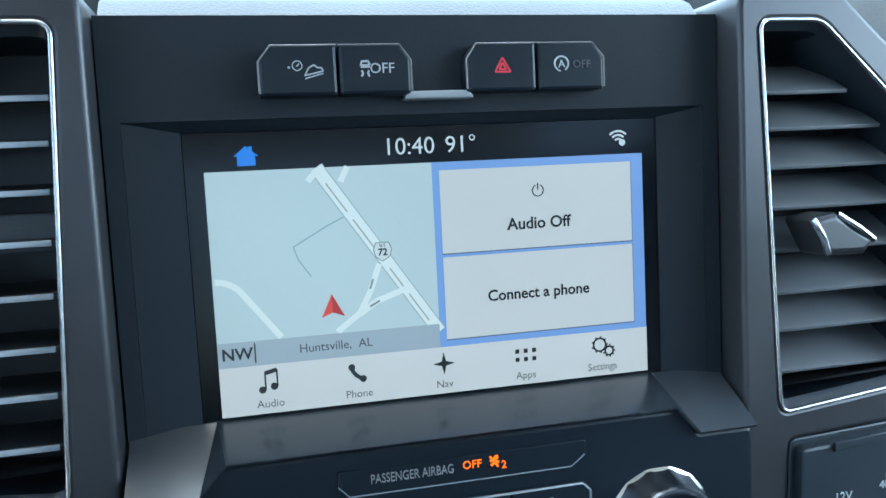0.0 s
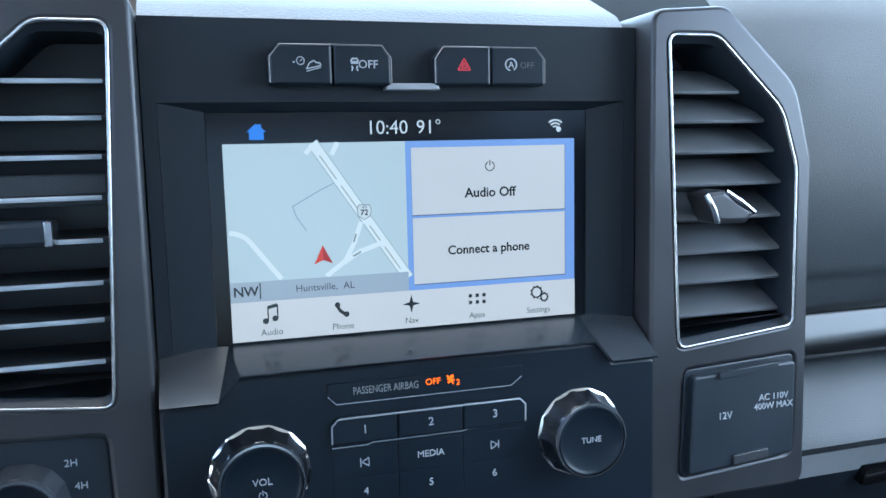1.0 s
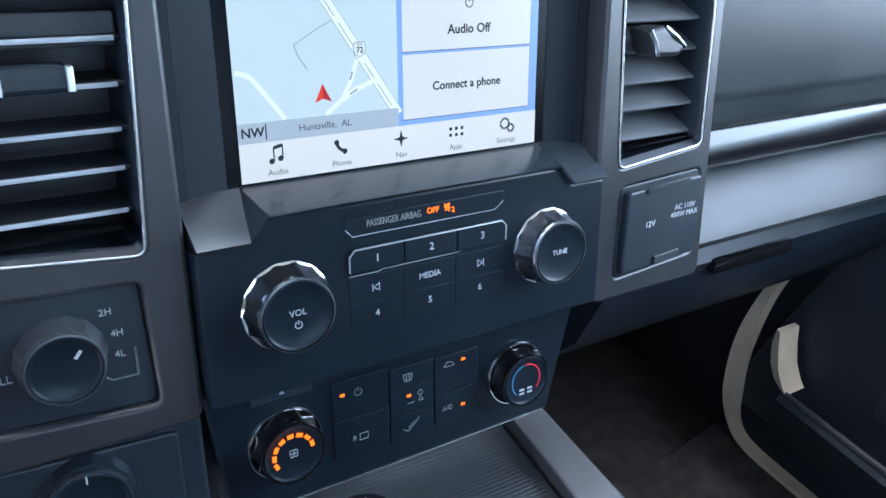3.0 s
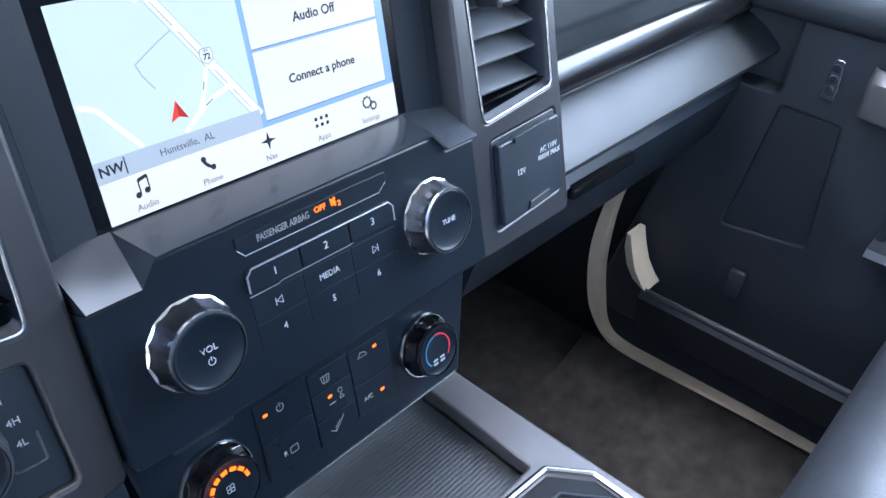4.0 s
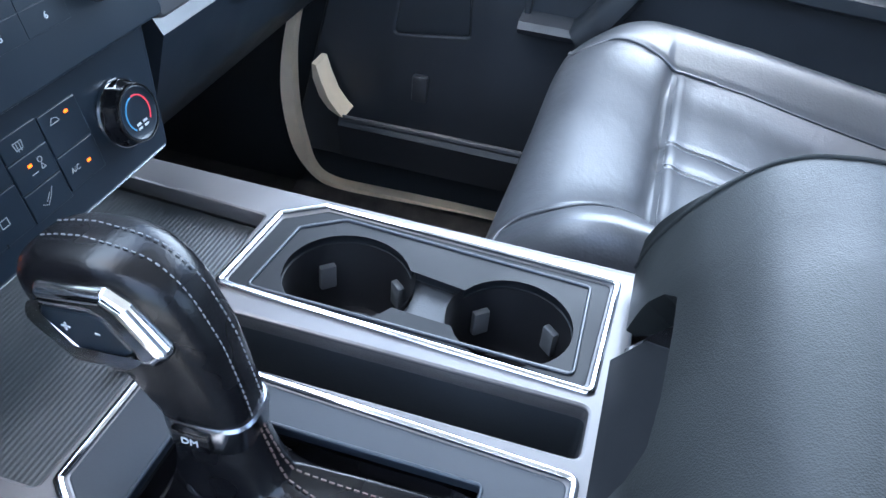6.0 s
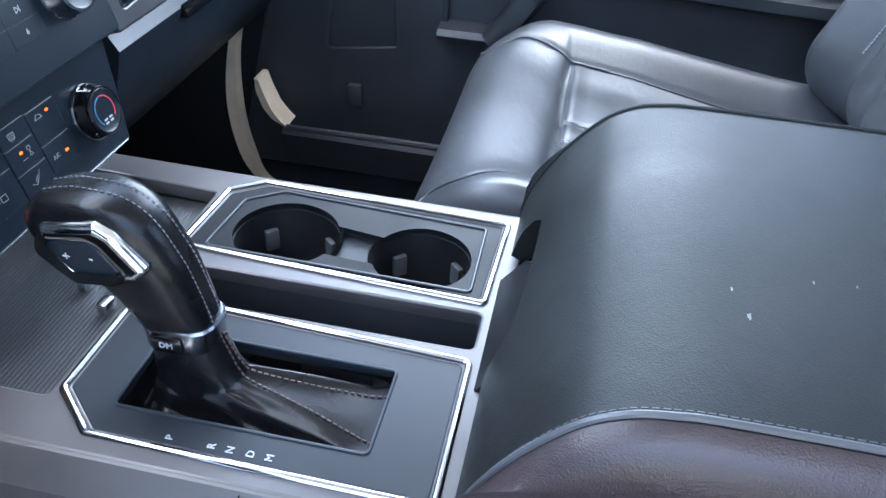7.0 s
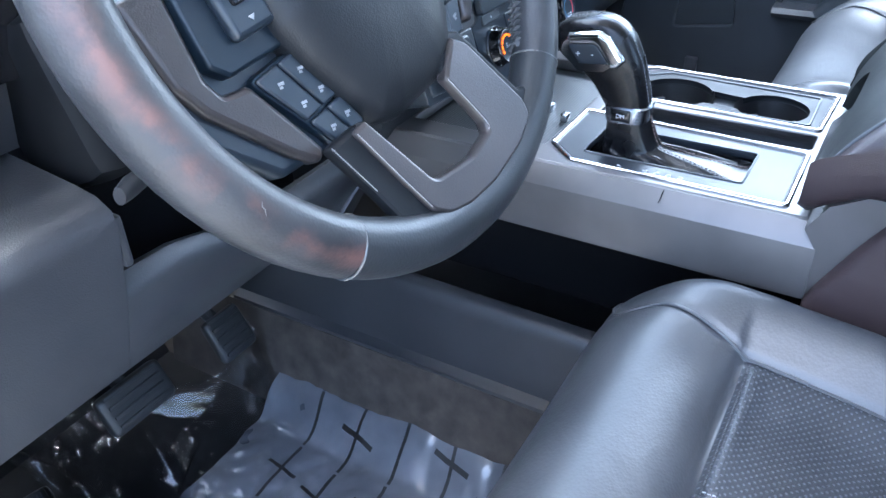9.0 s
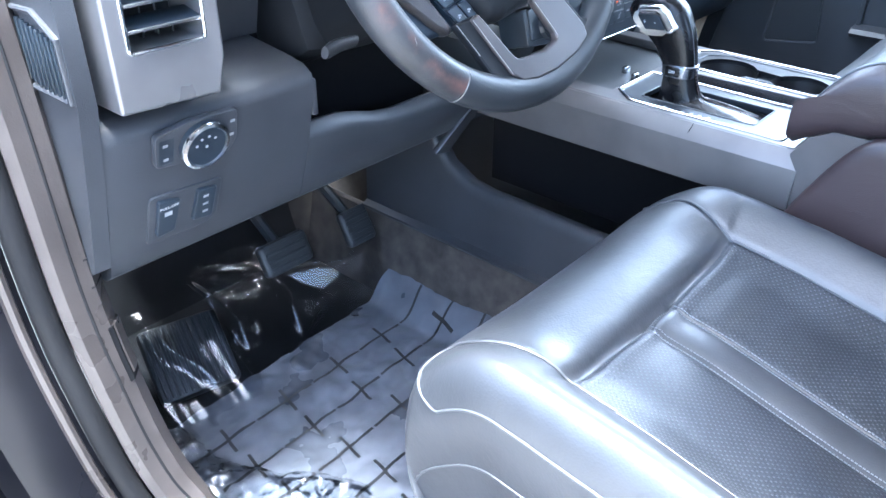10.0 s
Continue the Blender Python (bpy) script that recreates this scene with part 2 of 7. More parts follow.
def perforated_leather():
    m = mat("perforated_leather", (0.024, 0.026, 0.031), 0.39, vary=0.2, rvary=0.25)
    nt, b = m.node_tree, m.node_tree.nodes["Principled BSDF"]
    tc = nt.nodes.new("ShaderNodeTexCoord")
    vor = nt.nodes.new("ShaderNodeTexVoronoi")
    vor.inputs["Scale"].default_value, vor.inputs["Randomness"].default_value = 245.0, 0.0
    vor.voronoi_dimensions = "2D"
    turn = nt.nodes.new("ShaderNodeMapping")
    turn.inputs["Rotation"].default_value = (0, 0, radians(45))
    nt.links.new(tc.outputs["Object"], turn.inputs["Vector"])
    nt.links.new(turn.outputs[0], vor.inputs["Vector"])
    hole = nt.nodes.new("ShaderNodeMapRange")
    hole.inputs["From Min"].default_value, hole.inputs["From Max"].default_value = 0.16, 0.30
    nt.links.new(vor.outputs["Distance"], hole.inputs[0])
    # paler dots: the sheen at the hole rims is in the colour
    pale = nt.nodes.new("ShaderNodeMapRange")
    pale.inputs["From Min"].default_value, pale.inputs["From Max"].default_value = 0.14, 0.24
    pale.inputs["To Min"].default_value, pale.inputs["To Max"].default_value = 2.6, 0.9
    nt.links.new(vor.outputs["Distance"], pale.inputs[0])
    bump = nt.nodes.new("ShaderNodeBump")
    bump.inputs["Strength"].default_value, bump.inputs["Distance"].default_value = 0.55, 0.0010
    nt.links.new(hole.outputs[0], bump.inputs["Height"])
    nt.links.new(bump.outputs[0], b.inputs["Normal"])
    src = b.inputs["Base Color"].links[0].from_socket
    mul = nt.nodes.new("ShaderNodeMix")
    mul.data_type, mul.blend_type = "RGBA", "MULTIPLY"
    mul.inputs[0].default_value = 1.0
    nt.links.new(src, mul.inputs[6])
    nt.links.new(pale.outputs[0], mul.inputs[7])
    nt.links.new(mul.outputs[2], b.inputs["Base Color"])
    return m


def clear_film():
    """Clear film: lets light through, and mirrors the sky as its Fresnel gloss asks."""
    m = bpy.data.materials.new("clear_plastic_film")
    m.use_nodes = True
    nt = m.node_tree
    nt.nodes.clear()
    out, mix, clear, gloss, fres = [nt.nodes.new(k) for k in ("ShaderNodeOutputMaterial", "ShaderNodeMixShader", "ShaderNodeBsdfTransparent", "ShaderNodeBsdfGlossy", "ShaderNodeFresnel")]
    clear.inputs[0].default_value = (0.88, 0.90, 0.93, 1)
    gloss.inputs["Roughness"].default_value = 0.09
    fres.inputs[0].default_value = 1.52
    nt.links.new(fres.outputs[0], mix.inputs[0])
    nt.links.new(clear.outputs[0], mix.inputs[1])
    nt.links.new(gloss.outputs[0], mix.inputs[2])
    nt.links.new(mix.outputs[0], out.inputs[0])
    return m


PERF, CLEAR = perforated_leather(), clear_film()
wrinkle(LEATHER, 26, 0.20, (1.0, 1.6, 1.0))
wrinkle(PERF, 22, 0.14)
wrinkle(ARMLEATHER, 24, 0.16, (1.0, 1.5, 1.0))
wrinkle(BROWNL, 34, 0.22, (1.0, 0.7, 1.8))
wrinkle(GEARLEATHER, 60, 0.05)
wrinkle(RIM, 70, 0.14, depth=0.002)
wrinkle(PADK, 20, 0.15)


# ---- mesh tools ----
def part(name, bm, material, parent=None, label="", sharp=38.0):
    """Links a bmesh as ONE mesh object, under a thing or a part."""
    me = bpy.data.meshes.new(name)
    bmesh.ops.recalc_face_normals(bm, faces=bm.faces)
    bm.to_mesh(me)
    bm.free()
    me.materials.append(material)
    me.polygons.foreach_set("use_smooth", [True] * len(me.polygons))
    me.set_sharp_from_angle(angle=radians(sharp))
    ob = new(name, me)
    if parent is not None:
        ob.parent = parent
    if label:
        ob["label"] = label
    return ob


def thing(name, label, category, m=None, group="", kind=""):
    ob = new(name)
    ob.empty_display_size = 0.02
    if m is not None:
        ob.matrix_world = m
    return tagged(ob, label, category, group, kind)


def basis(origin, a, b, c):
    m = Matrix.Identity(4)
    for k, v in enumerate((a, b, c, origin)):
        for r in range(3):
            m[r][k] = v[r]
    return m


def rpoly(pts, r, seg=4):
    """A polygon with its corners rounded; r: one radius, or one a corner."""
    out, n = [], len(pts)
    for k, p in enumerate(pts):
        rad = r[k] if isinstance(r, (list, tuple)) else r
        p, a, b = Vector(p), Vector(pts[k - 1]), Vector(pts[(k + 1) % n])
        da, db = (a - p), (b - p)
        ang = da.angle(db)
        cut = min(rad / max(math.tan(ang / 2), 1e-3), da.length * 0.49, db.length * 0.49)
        if cut < 1e-6:
            out.append(tuple(p))
            continue
        pa, pb = p + da.normalized() * cut, p + db.normalized() * cut
        for s in range(seg + 1):
            t = s / seg
            q = (1 - t) ** 2 * pa + 2 * t * (1 - t) * p + t * t * pb
            out.append((q.x, q.y))
    return out


def rect(x0, y0, x1, y1, r=0.0, seg=4):
    pts = [(x0, y0), (x1, y0), (x1, y1), (x0, y1)]
    return rpoly(pts, r, seg) if r else pts


def disc(cx, cy, r, n=40):
    return [(cx + r * math.cos(2 * math.pi * k / n), cy + r * math.sin(2 * math.pi * k / n)) for k in range(n)]


def plate(outer, holes=(), z0=0.0, z1=0.002, bevel=0.0, bm=None, seg=2):
    """A flat plate in the xy plane between two heights, with holes through it and softened edges."""
    cu = bpy.data.curves.new("plate", "CURVE")
    cu.dimensions, cu.fill_mode = "2D", "BOTH"
    cu.extrude, cu.bevel_depth, cu.bevel_resolution = max((z1 - z0) / 2 - bevel, 0.00001), bevel, seg - 1
    cu.offset = -bevel
    for loop in (outer, *holes):
        sp = cu.splines.new("POLY")
        sp.points.add(len(loop) - 1)
        for q, xy in zip(sp.points, loop):
            q.co = (xy[0], xy[1], 0, 1)
        sp.use_cyclic_u = True
    ob = bpy.data.objects.new("plate", cu)
    me = bpy.data.meshes.new_from_object(ob)
    me.transform(Matrix.Translation((0, 0, (z0 + z1) / 2)))
    bm = bm or bmesh.new()
    bm.from_mesh(me)
    bpy.data.objects.remove(ob)
    bpy.data.curves.remove(cu)
    bpy.data.meshes.remove(me)
    return bm


def text(string, size, m=None, bm=None, depth=0.0002, bold=0.0):
    """Letters in the xy plane, centred, with a little depth."""
    cu = bpy.data.curves.new("text", "FONT")
    cu.body, cu.size, cu.align_x, cu.align_y, cu.extrude = string, size, "CENTER", "CENTER", depth
    cu.resolution_u = 3
    cu.offset = bold
    ob = bpy.data.objects.new("text", cu)
    me = bpy.data.meshes.new_from_object(ob)
    if m is not None:
        me.transform(m)
    bm = bm or bmesh.new()
    bm.from_mesh(me)
    bpy.data.objects.remove(ob)
    bpy.data.curves.remove(cu)
    bpy.data.meshes.remove(me)
    return bm


def loft(sections, closed=True, caps=True, bm=None):
    """Skin through loops of equal length; closed: each loop closes on itself."""
    bm = bm or bmesh.new()
    rows = [[bm.verts.new(p) for p in s] for s in sections]
    n = len(rows[0])
    for a, b in zip(rows, rows[1:]):
        for k in range(n if closed else n - 1):
            j = (k + 1) % n
            try:
                bm.faces.new((a[k], a[j], b[j], b[k]))
            except ValueError:
                pass
    if caps and closed:
        bm.faces.new(list(reversed(rows[0])))
        bm.faces.new(rows[-1])
    return bm


def lathe(profile, seg=48, m=None, bm=None, lobes=0, deep=0.0, band=(), caps=True):
    """Spin (radius, height) rows round z. lobes, deep: flat facets on rows whose index is in band."""
    secs = []
    for i, (r, h) in enumerate(profile):
        ring = []
        for k in range(seg):
            a = 2 * math.pi * k / seg
            rr = r * ((1 - deep) + deep * math.cos(math.pi / lobes) / math.cos(a % (2 * math.pi / lobes) - math.pi / lobes)) if lobes and i in band else r
            p = Vector((rr * math.cos(a), rr * math.sin(a), h))
            ring.append(m @ p if m is not None else p)
        secs.append(ring)
    return loft(secs, bm=bm, caps=caps)


def tube(pts, r, closed=False, seg=10, bm=None, flat=1.0):
    """A round bar along points; r: one radius or one a point."""
    pts = [Vector(p) for p in pts]
    n, secs = len(pts), []
    ref = None
    for k, p in enumerate(pts):
        a = pts[(k - 1) % n] if closed or k else p
        b = pts[(k + 1) % n] if closed or k < n - 1 else p
        d = (b - a).normalized()
        if ref is None:
            ref = d.orthogonal().normalized()
        ref = (ref - d * ref.dot(d)).normalized()
        side = d.cross(ref)
        rad = r[k] if isinstance(r, (list, tuple)) else r
        secs.append([p + rad * (math.cos(2 * math.pi * j / seg) * ref + flat * math.sin(2 * math.pi * j / seg) * side) for j in range(seg)])
    if closed:
        secs.append(secs[0])
    return loft(secs, bm=bm, caps=not closed)


def box(cx, cy, cz, sx, sy, sz, bevel=0.0, m=None, bm=None, seg=2):
    own = bmesh.new()
    bmesh.ops.create_cube(own, size=1.0, matrix=Matrix.LocRotScale((cx, cy, cz), None, (sx, sy, sz)))
    if bevel:
        bmesh.ops.bevel(own, geom=own.edges[:], offset=bevel, segments=seg, affect="EDGES", profile=0.5)
    if m is not None:
        own.transform(m)
    if bm is None:
        return own
    me = bpy.data.meshes.new("tmp")
    own.to_mesh(me)
    own.free()
    bm.from_mesh(me)
    bpy.data.meshes.remove(me)
    return bm


def soft_box(size, r, cuts=14, shape=None):
    """A box with large round edges, dense enough to be shaped; shape(p) moves each point (centred on 0)."""
    bm = bmesh.new()
    bmesh.ops.create_cube(bm, size=2.0)
    bmesh.ops.subdivide_edges(bm, edges=bm.edges[:], cuts=cuts, use_grid_fill=True)
    h = Vector(size) / 2
    inner = Vector([max(v - r, 0.0) for v in h])
    for v in bm.verts:
        p = Vector([math.copysign(abs(c) ** 0.75, c) * s for c, s in zip(v.co, h)])
        q = Vector([max(-i, min(i, c)) for c, i in zip(p, inner)])
        d = p - q
        v.co = q + d.normalized() * min(r, d.length * 2) if d.length > 1e-9 else p
        if shape:
            v.co = shape(v.co)
    return bm


def smoothstep(a, b, x):
    t = max(0.0, min(1.0, (x - a) / (b - a)))
    return t * t * (3 - 2 * t)


def sweep_x(profile, x0, x1, n=2, bm=None, shift=None):
    """A solid with one (y, z) outline all along x."""
    secs = []
    for k in range(n):
        x = x0 + (x1 - x0) * k / (n - 1)
        secs.append([shift(x, y, z) if shift else (x, y, z) for y, z in profile])
    return loft(secs, bm=bm)


def sweep_y(profile, y0, y1, bm=None):
    return loft([[(x, y, z) for x, z in profile] for y in (y0, y1)], bm=bm)


def stitches(pts, step=0.004, r=0.0004, length=0.0026):
    """Short thread lengths along a line."""
    bm = bmesh.new()
    pts = [Vector(p) for p in pts]
    acc = 0.0
    for a, b in zip(pts, pts[1:]):
        d = b - a
        if d.length < 1e-9:
            continue
        u = d.normalized()
        while acc < d.length:
            c = a + u * acc
            rot = u.to_track_quat("X", "Z").to_matrix().to_4x4()
            box(0, 0, 0, length, r * 2, r * 2, m=Matrix.Translation(c) @ rot, bm=bm)
            acc += step
        acc -= d.length
    return bm


# ---- setting: ground and cab shell ----
# unseen ground, made pale so that it bounces light into the cab
tagged(part("ground", plate([(-60, -60), (60, -60), (60, 60), (-60, 60)], z0=-0.85, z1=-0.80), BOUNCEGND), "unseen ground, kept pale to bounce light into the cab", "ground", kind="structure")
tagged(part("floor", box(0, -0.48, 0.02, 1.54, 2.44, 0.05, 0.004), CARPET), "dark worn carpet on the cab floor", "floor", kind="structure")
tagged(part("wall_front", sweep_x([(0.50, 0.0), (0.50, 0.10), (0.62, 0.50), (0.74, 0.86), (0.80, 0.86), (0.80, 0.0)], -0.78, 0.78), CARPET), "dark carpeted firewall behind the dashboard", "wall", kind="structure")
# black sheet added over floor and firewall to deepen the footwell's shade
tagged(part("footwell_sheet", sweep_x([(0.19, 0.046), (0.19, 0.050), (0.470, 0.050), (0.494, 0.10), (0.554, 0.30), (0.558, 0.30), (0.498, 0.10), (0.480, 0.046)], -0.7495, -0.195), FOOTDARK), "black sheet added to darken the footwell under the pedals", "floor", kind="structure")
tagged(part("wall_rear", sweep_x([(-1.70, 0.0), (-1.74, 0.0), (-1.78, 0.75), (-1.74, 0.75)], -0.76, 0.76), DARK), "rear wall of the cab below the back window", "wall", kind="structure")
tagged(part("ceiling", sweep_x([(0.03, 1.32), (-0.2, 1.36), (-1.4, 1.36), (-1.66, 1.30), (-1.66, 1.33), (-1.4, 1.39), (-0.2, 1.39), (0.03, 1.35)], -0.66, 0.66), LINER), "pale cloth headliner", "ceiling", kind="structure")
for sx in (-1, 1):
    tagged(part("pillar", tube([(sx * 0.76, 0.62, 0.84), (sx * 0.72, 0.35, 1.12), (sx * 0.66, 0.03, 1.33)], 0.04, flat=0.6), LINER), "windscreen pillar with pale trim", "pillar", kind="structure")
    tagged(part("pillar", tube([(sx * 0.80, -0.92, -0.05), (sx * 0.79, -0.94, 0.75), (sx * 0.67, -0.98, 1.33)], 0.055, flat=0.6), DARK), "dark middle door pillar", "pillar", kind="structure")
    tagged(part("wall_side", box(sx * 0.80, -1.36, 0.34, 0.05, 0.74, 0.72, 0.01), DARK), "rear door panel of the cab", "wall", kind="structure")
    tagged(part("kick_panel", box(sx * 0.7655, (0.4375 if sx < 0 else 0.385), 0.43, 0.03, (0.705 if sx < 0 else 0.81), 0.84, 0.008), DARK), "black kick panel beside the footwell", "wall", kind="structure")

# ---- dashboard ----
SN, CS = math.sin(radians(15)), math.cos(radians(15))
M_S = basis((0, 0, 0.70), (1, 0, 0), (0, SN, CS), (0, -CS, SN))   # the centre stack: x, up its face, out of it
dash = thing("dashboard", "black and grey grained dashboard of a pickup truck", "dashboard", pose(0, 0, 0))
TOP = [(0.72, 0.86), (0.45, 0.88), (0.16, 0.876), (0.10, 0.866), (0.066, 0.845), (0.052, 0.815), (0.042, 0.76), (0.032, 0.70), (0.035, 0.692), (0.039, 0.686), (0.037, 0.672), (0.046, 0.6605), (0.72, 0.60)]
part("upper_pad", sweep_x(TOP, 0.19, 0.745), DASH, dash, "grained grey passenger dash pad", sharp=60)
part("dark_band", sweep_x([(0.0465, 0.660), (0.041, 0.655), (0.036, 0.634), (0.040, 0.629), (0.068, 0.6285), (0.12, 0.632), (0.12, 0.640)], 0.19, 0.744), GLOSSK, dash, "dark glossy band above the shelf", sharp=40)
part("slot_back", sweep_x([(0.070, 0.6285), (0.070, 0.612), (0.3, 0.612), (0.3, 0.6285)], 0.2, 0.74), BLACK, dash)
part("shelf", sweep_x([(0.0698, 0.617), (0.060, 0.6165), (0.053, 0.613), (0.017, 0.585), (0.0115, 0.577), (0.014, 0.570), (0.035, 0.5635), (0.3, 0.5565), (0.3, 0.617)], 0.19, 0.79, 9, shift=lambda x, y, z: (x, y - 0.012 * smoothstep(0.70, 0.79, x), 0.585 + (z - 0.585) * (1 - 0.35 * smoothstep(0.70, 0.79, x)) + 0.010 * smoothstep(0.72, 0.79, x))), DASH, dash, "flat grained shelf edge", sharp=30)
part("glove_box_door", sweep_x([(0.036, 0.5555), (0.026, 0.540), (0.045, 0.47), (0.09, 0.41), (0.15, 0.39), (0.3, 0.40), (0.3, 0.5555)], 0.225, 0.72), BLACK, dash, "dark glove box door")
part("latch", box(0.40, 0.026, 0.535, 0.11, 0.012, 0.014, 0.003), GLOSSK, dash, "glove box latch")
part("knee_bolster", sweep_x([(0.10, 0.5555), (0.075, 0.52), (0.10, 0.44), (0.2, 0.40), (0.3, 0.40), (0.3, 0.5555)], 0.10, 0.2245), DARK, dash)
part("side_cap", sweep_x([(0.72, 0.855), (0.14, 0.85), (0.08, 0.82), (0.08, 0.56), (0.12, 0.42), (0.72, 0.40)], 0.7455, 0.75), DASH, dash)
part("top_pad", sweep_x([(0.72, 0.86), (0.45, 0.872), (0.10, 0.853), (0.055, 0.8455), (0.042, 0.838), (0.042, 0.80), (0.72, 0.70)], -0.1195, 0.1195), PANEL, dash, "smooth dash top above the screen", sharp=60)
part("cluster_hood", sweep_x([(0.72, 0.86), (0.45, 0.88), (0.10, 0.895), (0.05, 0.89), (0.06, 0.865), (0.72, 0.70)], -0.62, -0.19), DASH, dash, sharp=60)
part("cluster_face", sweep_x([(0.12, 0.86), (0.085, 0.66), (0.3, 0.62), (0.3, 0.86)], -0.60, -0.2205), GLOSSK, dash, "black instrument cluster cover")
part("driver_upper_panel", sweep_x([(0.10, 0.672), (0.12, 0.602), (0.3, 0.58), (0.3, 0.672)], -0.615, -0.2205), PANEL, dash)
KNEE = [(0.13, 0.601), (0.055, 0.592), (0.034, 0.588), (0.022, 0.580), (0.020, 0.568), (0.036, 0.50), (0.062, 0.425), (0.075, 0.415), (0.3, 0.38), (0.3, 0.601)]
part("knee_panel", sweep_x(KNEE, -0.735, -0.50), PANEL, dash, "grey grained panel below the dashboard", sharp=50)
part("knee_panel", sweep_x([(0.062, 0.500), (0.056, 0.514), (0.048, 0.516), (0.038, 0.508), (0.037, 0.498), (0.062, 0.425), (0.075, 0.415), (0.3, 0.38), (0.3, 0.40), (0.085, 0.435)], -0.4995, -0.19, 12, shift=lambda x, y, z: (x, y, z - 0.020 * smoothstep(-0.46, -0.36, x) * smoothstep(0.43, 0.50, z))), PANEL, dash, sharp=50)
# dark plate fills the column opening with its shade
part("column_recess", box(-0.36, 0.135, 0.520, 0.278, 0.02, 0.21), GAPSHADE, dash, "near-black plate for the shade in the column opening")
part("recess_edge", box(-0.4955, 0.050, 0.552, 0.007, 0.05, 0.040, 0.002), PANEL, dash, "grey edge tab of the column opening")
part("knee_panel", sweep_x([(0.03, 0.535), (0.02, 0.525), (0.07, 0.42), (0.3, 0.38), (0.3, 0.535)], -0.1895, -0.10), DARK, dash, sharp=50)
cap = part("end_cap", sweep_x([(0.72, 0.87), (0.12, 0.87), (0.02, 0.84), (0.004, 0.70), (0.004, 0.615), (0.030, 0.52), (0.055, 0.44), (0.12, 0.40), (0.72, 0.40)], -0.752, -0.7355), PANEL, dash, "side cover of the dashboard")
KNEE_UP = Vector((0, -0.026, 0.075)).normalized()
bm = plate(rpoly([(-0.258, -0.112), (-0.228, -0.119), (-0.180, -0.050), (-0.199, -0.043)], 0.002), (), -0.004, 0.005, 0.0015)
bm.transform(basis((0, 0.036, 0.50), (1, 0, 0), tuple(KNEE_UP), tuple(Vector((1, 0, 0)).cross(KNEE_UP))))
part("edge_strip", bm, GRAPH, dash, "paler strip at the end of the knee panel")
# slots of the side defroster
for k in range(9):
    t = k / 8
    y = 0.080 - 0.064 * t
    part("slat", box(-0.7535, y, 0.655 - 0.010 * t, 0.004, 0.0035, 0.052, 0.0008), BLACK, cap)
part("slot_frame", tube([(-0.7535, 0.090, 0.686), (-0.7535, 0.040, 0.688), (-0.7535, 0.008, 0.672), (-0.7535, 0.008, 0.622), (-0.7535, 0.090, 0.622)], 0.003, True, 8), PANEL, cap)

# ---- centre stack ----
stack = thing("center_stack", "black centre stack panel with graphite side frames", "dashboard panel", M_S)


def ring_mesh(outer, n_out, inner, n_in, deep):
    """A frame that slopes from an outer outline down to an inner one, with its edges turned back."""
    lo = [(x, y, deep) for x, y in outer]
    a = [(x, y, n_out) for x, y in outer]
    b = [(x, y, n_in) for x, y in inner]
    c = [(x, y, deep) for x, y in inner]
    return loft([lo, a, b, c, lo], caps=False)


part("bezel", ring_mesh([(-0.119, -0.004), (0.119, -0.004), (0.119, 0.146), (-0.119, 0.146)], 0.0050, [(-0.113, -0.004), (0.113, -0.004), (0.113, 0.1095), (-0.113, 0.1095)], 0.0042, -0.03), SURR, stack, "dull black screen surround")
part("recess", ring_mesh([(-0.1128, -0.0038), (0.1128, -0.0038), (0.1128, 0.1093), (-0.1128, 0.1093)], 0.0040, [(-0.0935, -0.0038), (0.0935, -0.0038), (0.0935, 0.1055), (-0.0935, 0.1055)], 0.0003, -0.03), SURR, stack, "black inner surround")
VENT_R = [(0.129, 0.141), (0.157, 0.141), (0.197, 0.104), (0.207, 0.074), (0.208, -0.012), (0.137, -0.019)]
VENT_RAD, FRAME_RAD = [0.005, 0.012, 0.028, 0.028, 0.005, 0.005], [0.008, 0.012, 0.032, 0.032, 0.008, 0.008]
FRAME_R = [(0.1195, 0.153), (0.162, 0.156), (0.206, 0.117), (0.217, 0.078), (0.219, -0.104), (0.1205, -0.104)]
OUTLET = [(0.141, -0.031), (0.210, -0.028), (0.210, -0.085), (0.139, -0.090)]


def mirror(pts):
    return [(-x, y) for x, y in reversed(pts)]


for side in (1, -1):
    flip = (lambda p: p) if side > 0 else mirror
    vr, fr = VENT_RAD[::side], FRAME_RAD[::side]
    bm = plate(rpoly(flip(FRAME_R), fr, 8), [rpoly(flip(VENT_R), vr, 8), rpoly(flip(OUTLET), 0.004)], -0.03, 0.020, 0.0022, seg=3)
    part("side_frame", bm, GRAPH, stack, "satin graphite frame round the air vent")
part("lower_frame", plate(rpoly([(-0.1205, -0.105), (-0.1205, -0.160), (-0.219, -0.150), (-0.219, -0.105)], 0.005), z0=-0.03, z1=0.012, bevel=0.002), BLACK, stack)

# ledge under the screen, with a raised wing at each end
secs = []
WING, LIP = (-0.0185, 0.0305), (-0.0080, 0.0295)
for xt, xb, bot in [(-0.1185, -0.1185, WING), (-0.0885, -0.0945, WING), (-0.0883, -0.0850, LIP), (0.0880, 0.0842, LIP), (0.0882, 0.0935, WING), (0.1185, 0.1185, WING)]:
    secs.append([(xt, -0.0010, 0.0014), (xb, *bot), (xb, bot[0] - 0.0012, bot[1] - 0.0012), (xb, -0.03, -0.02), (xt, -0.0010, -0.02)])
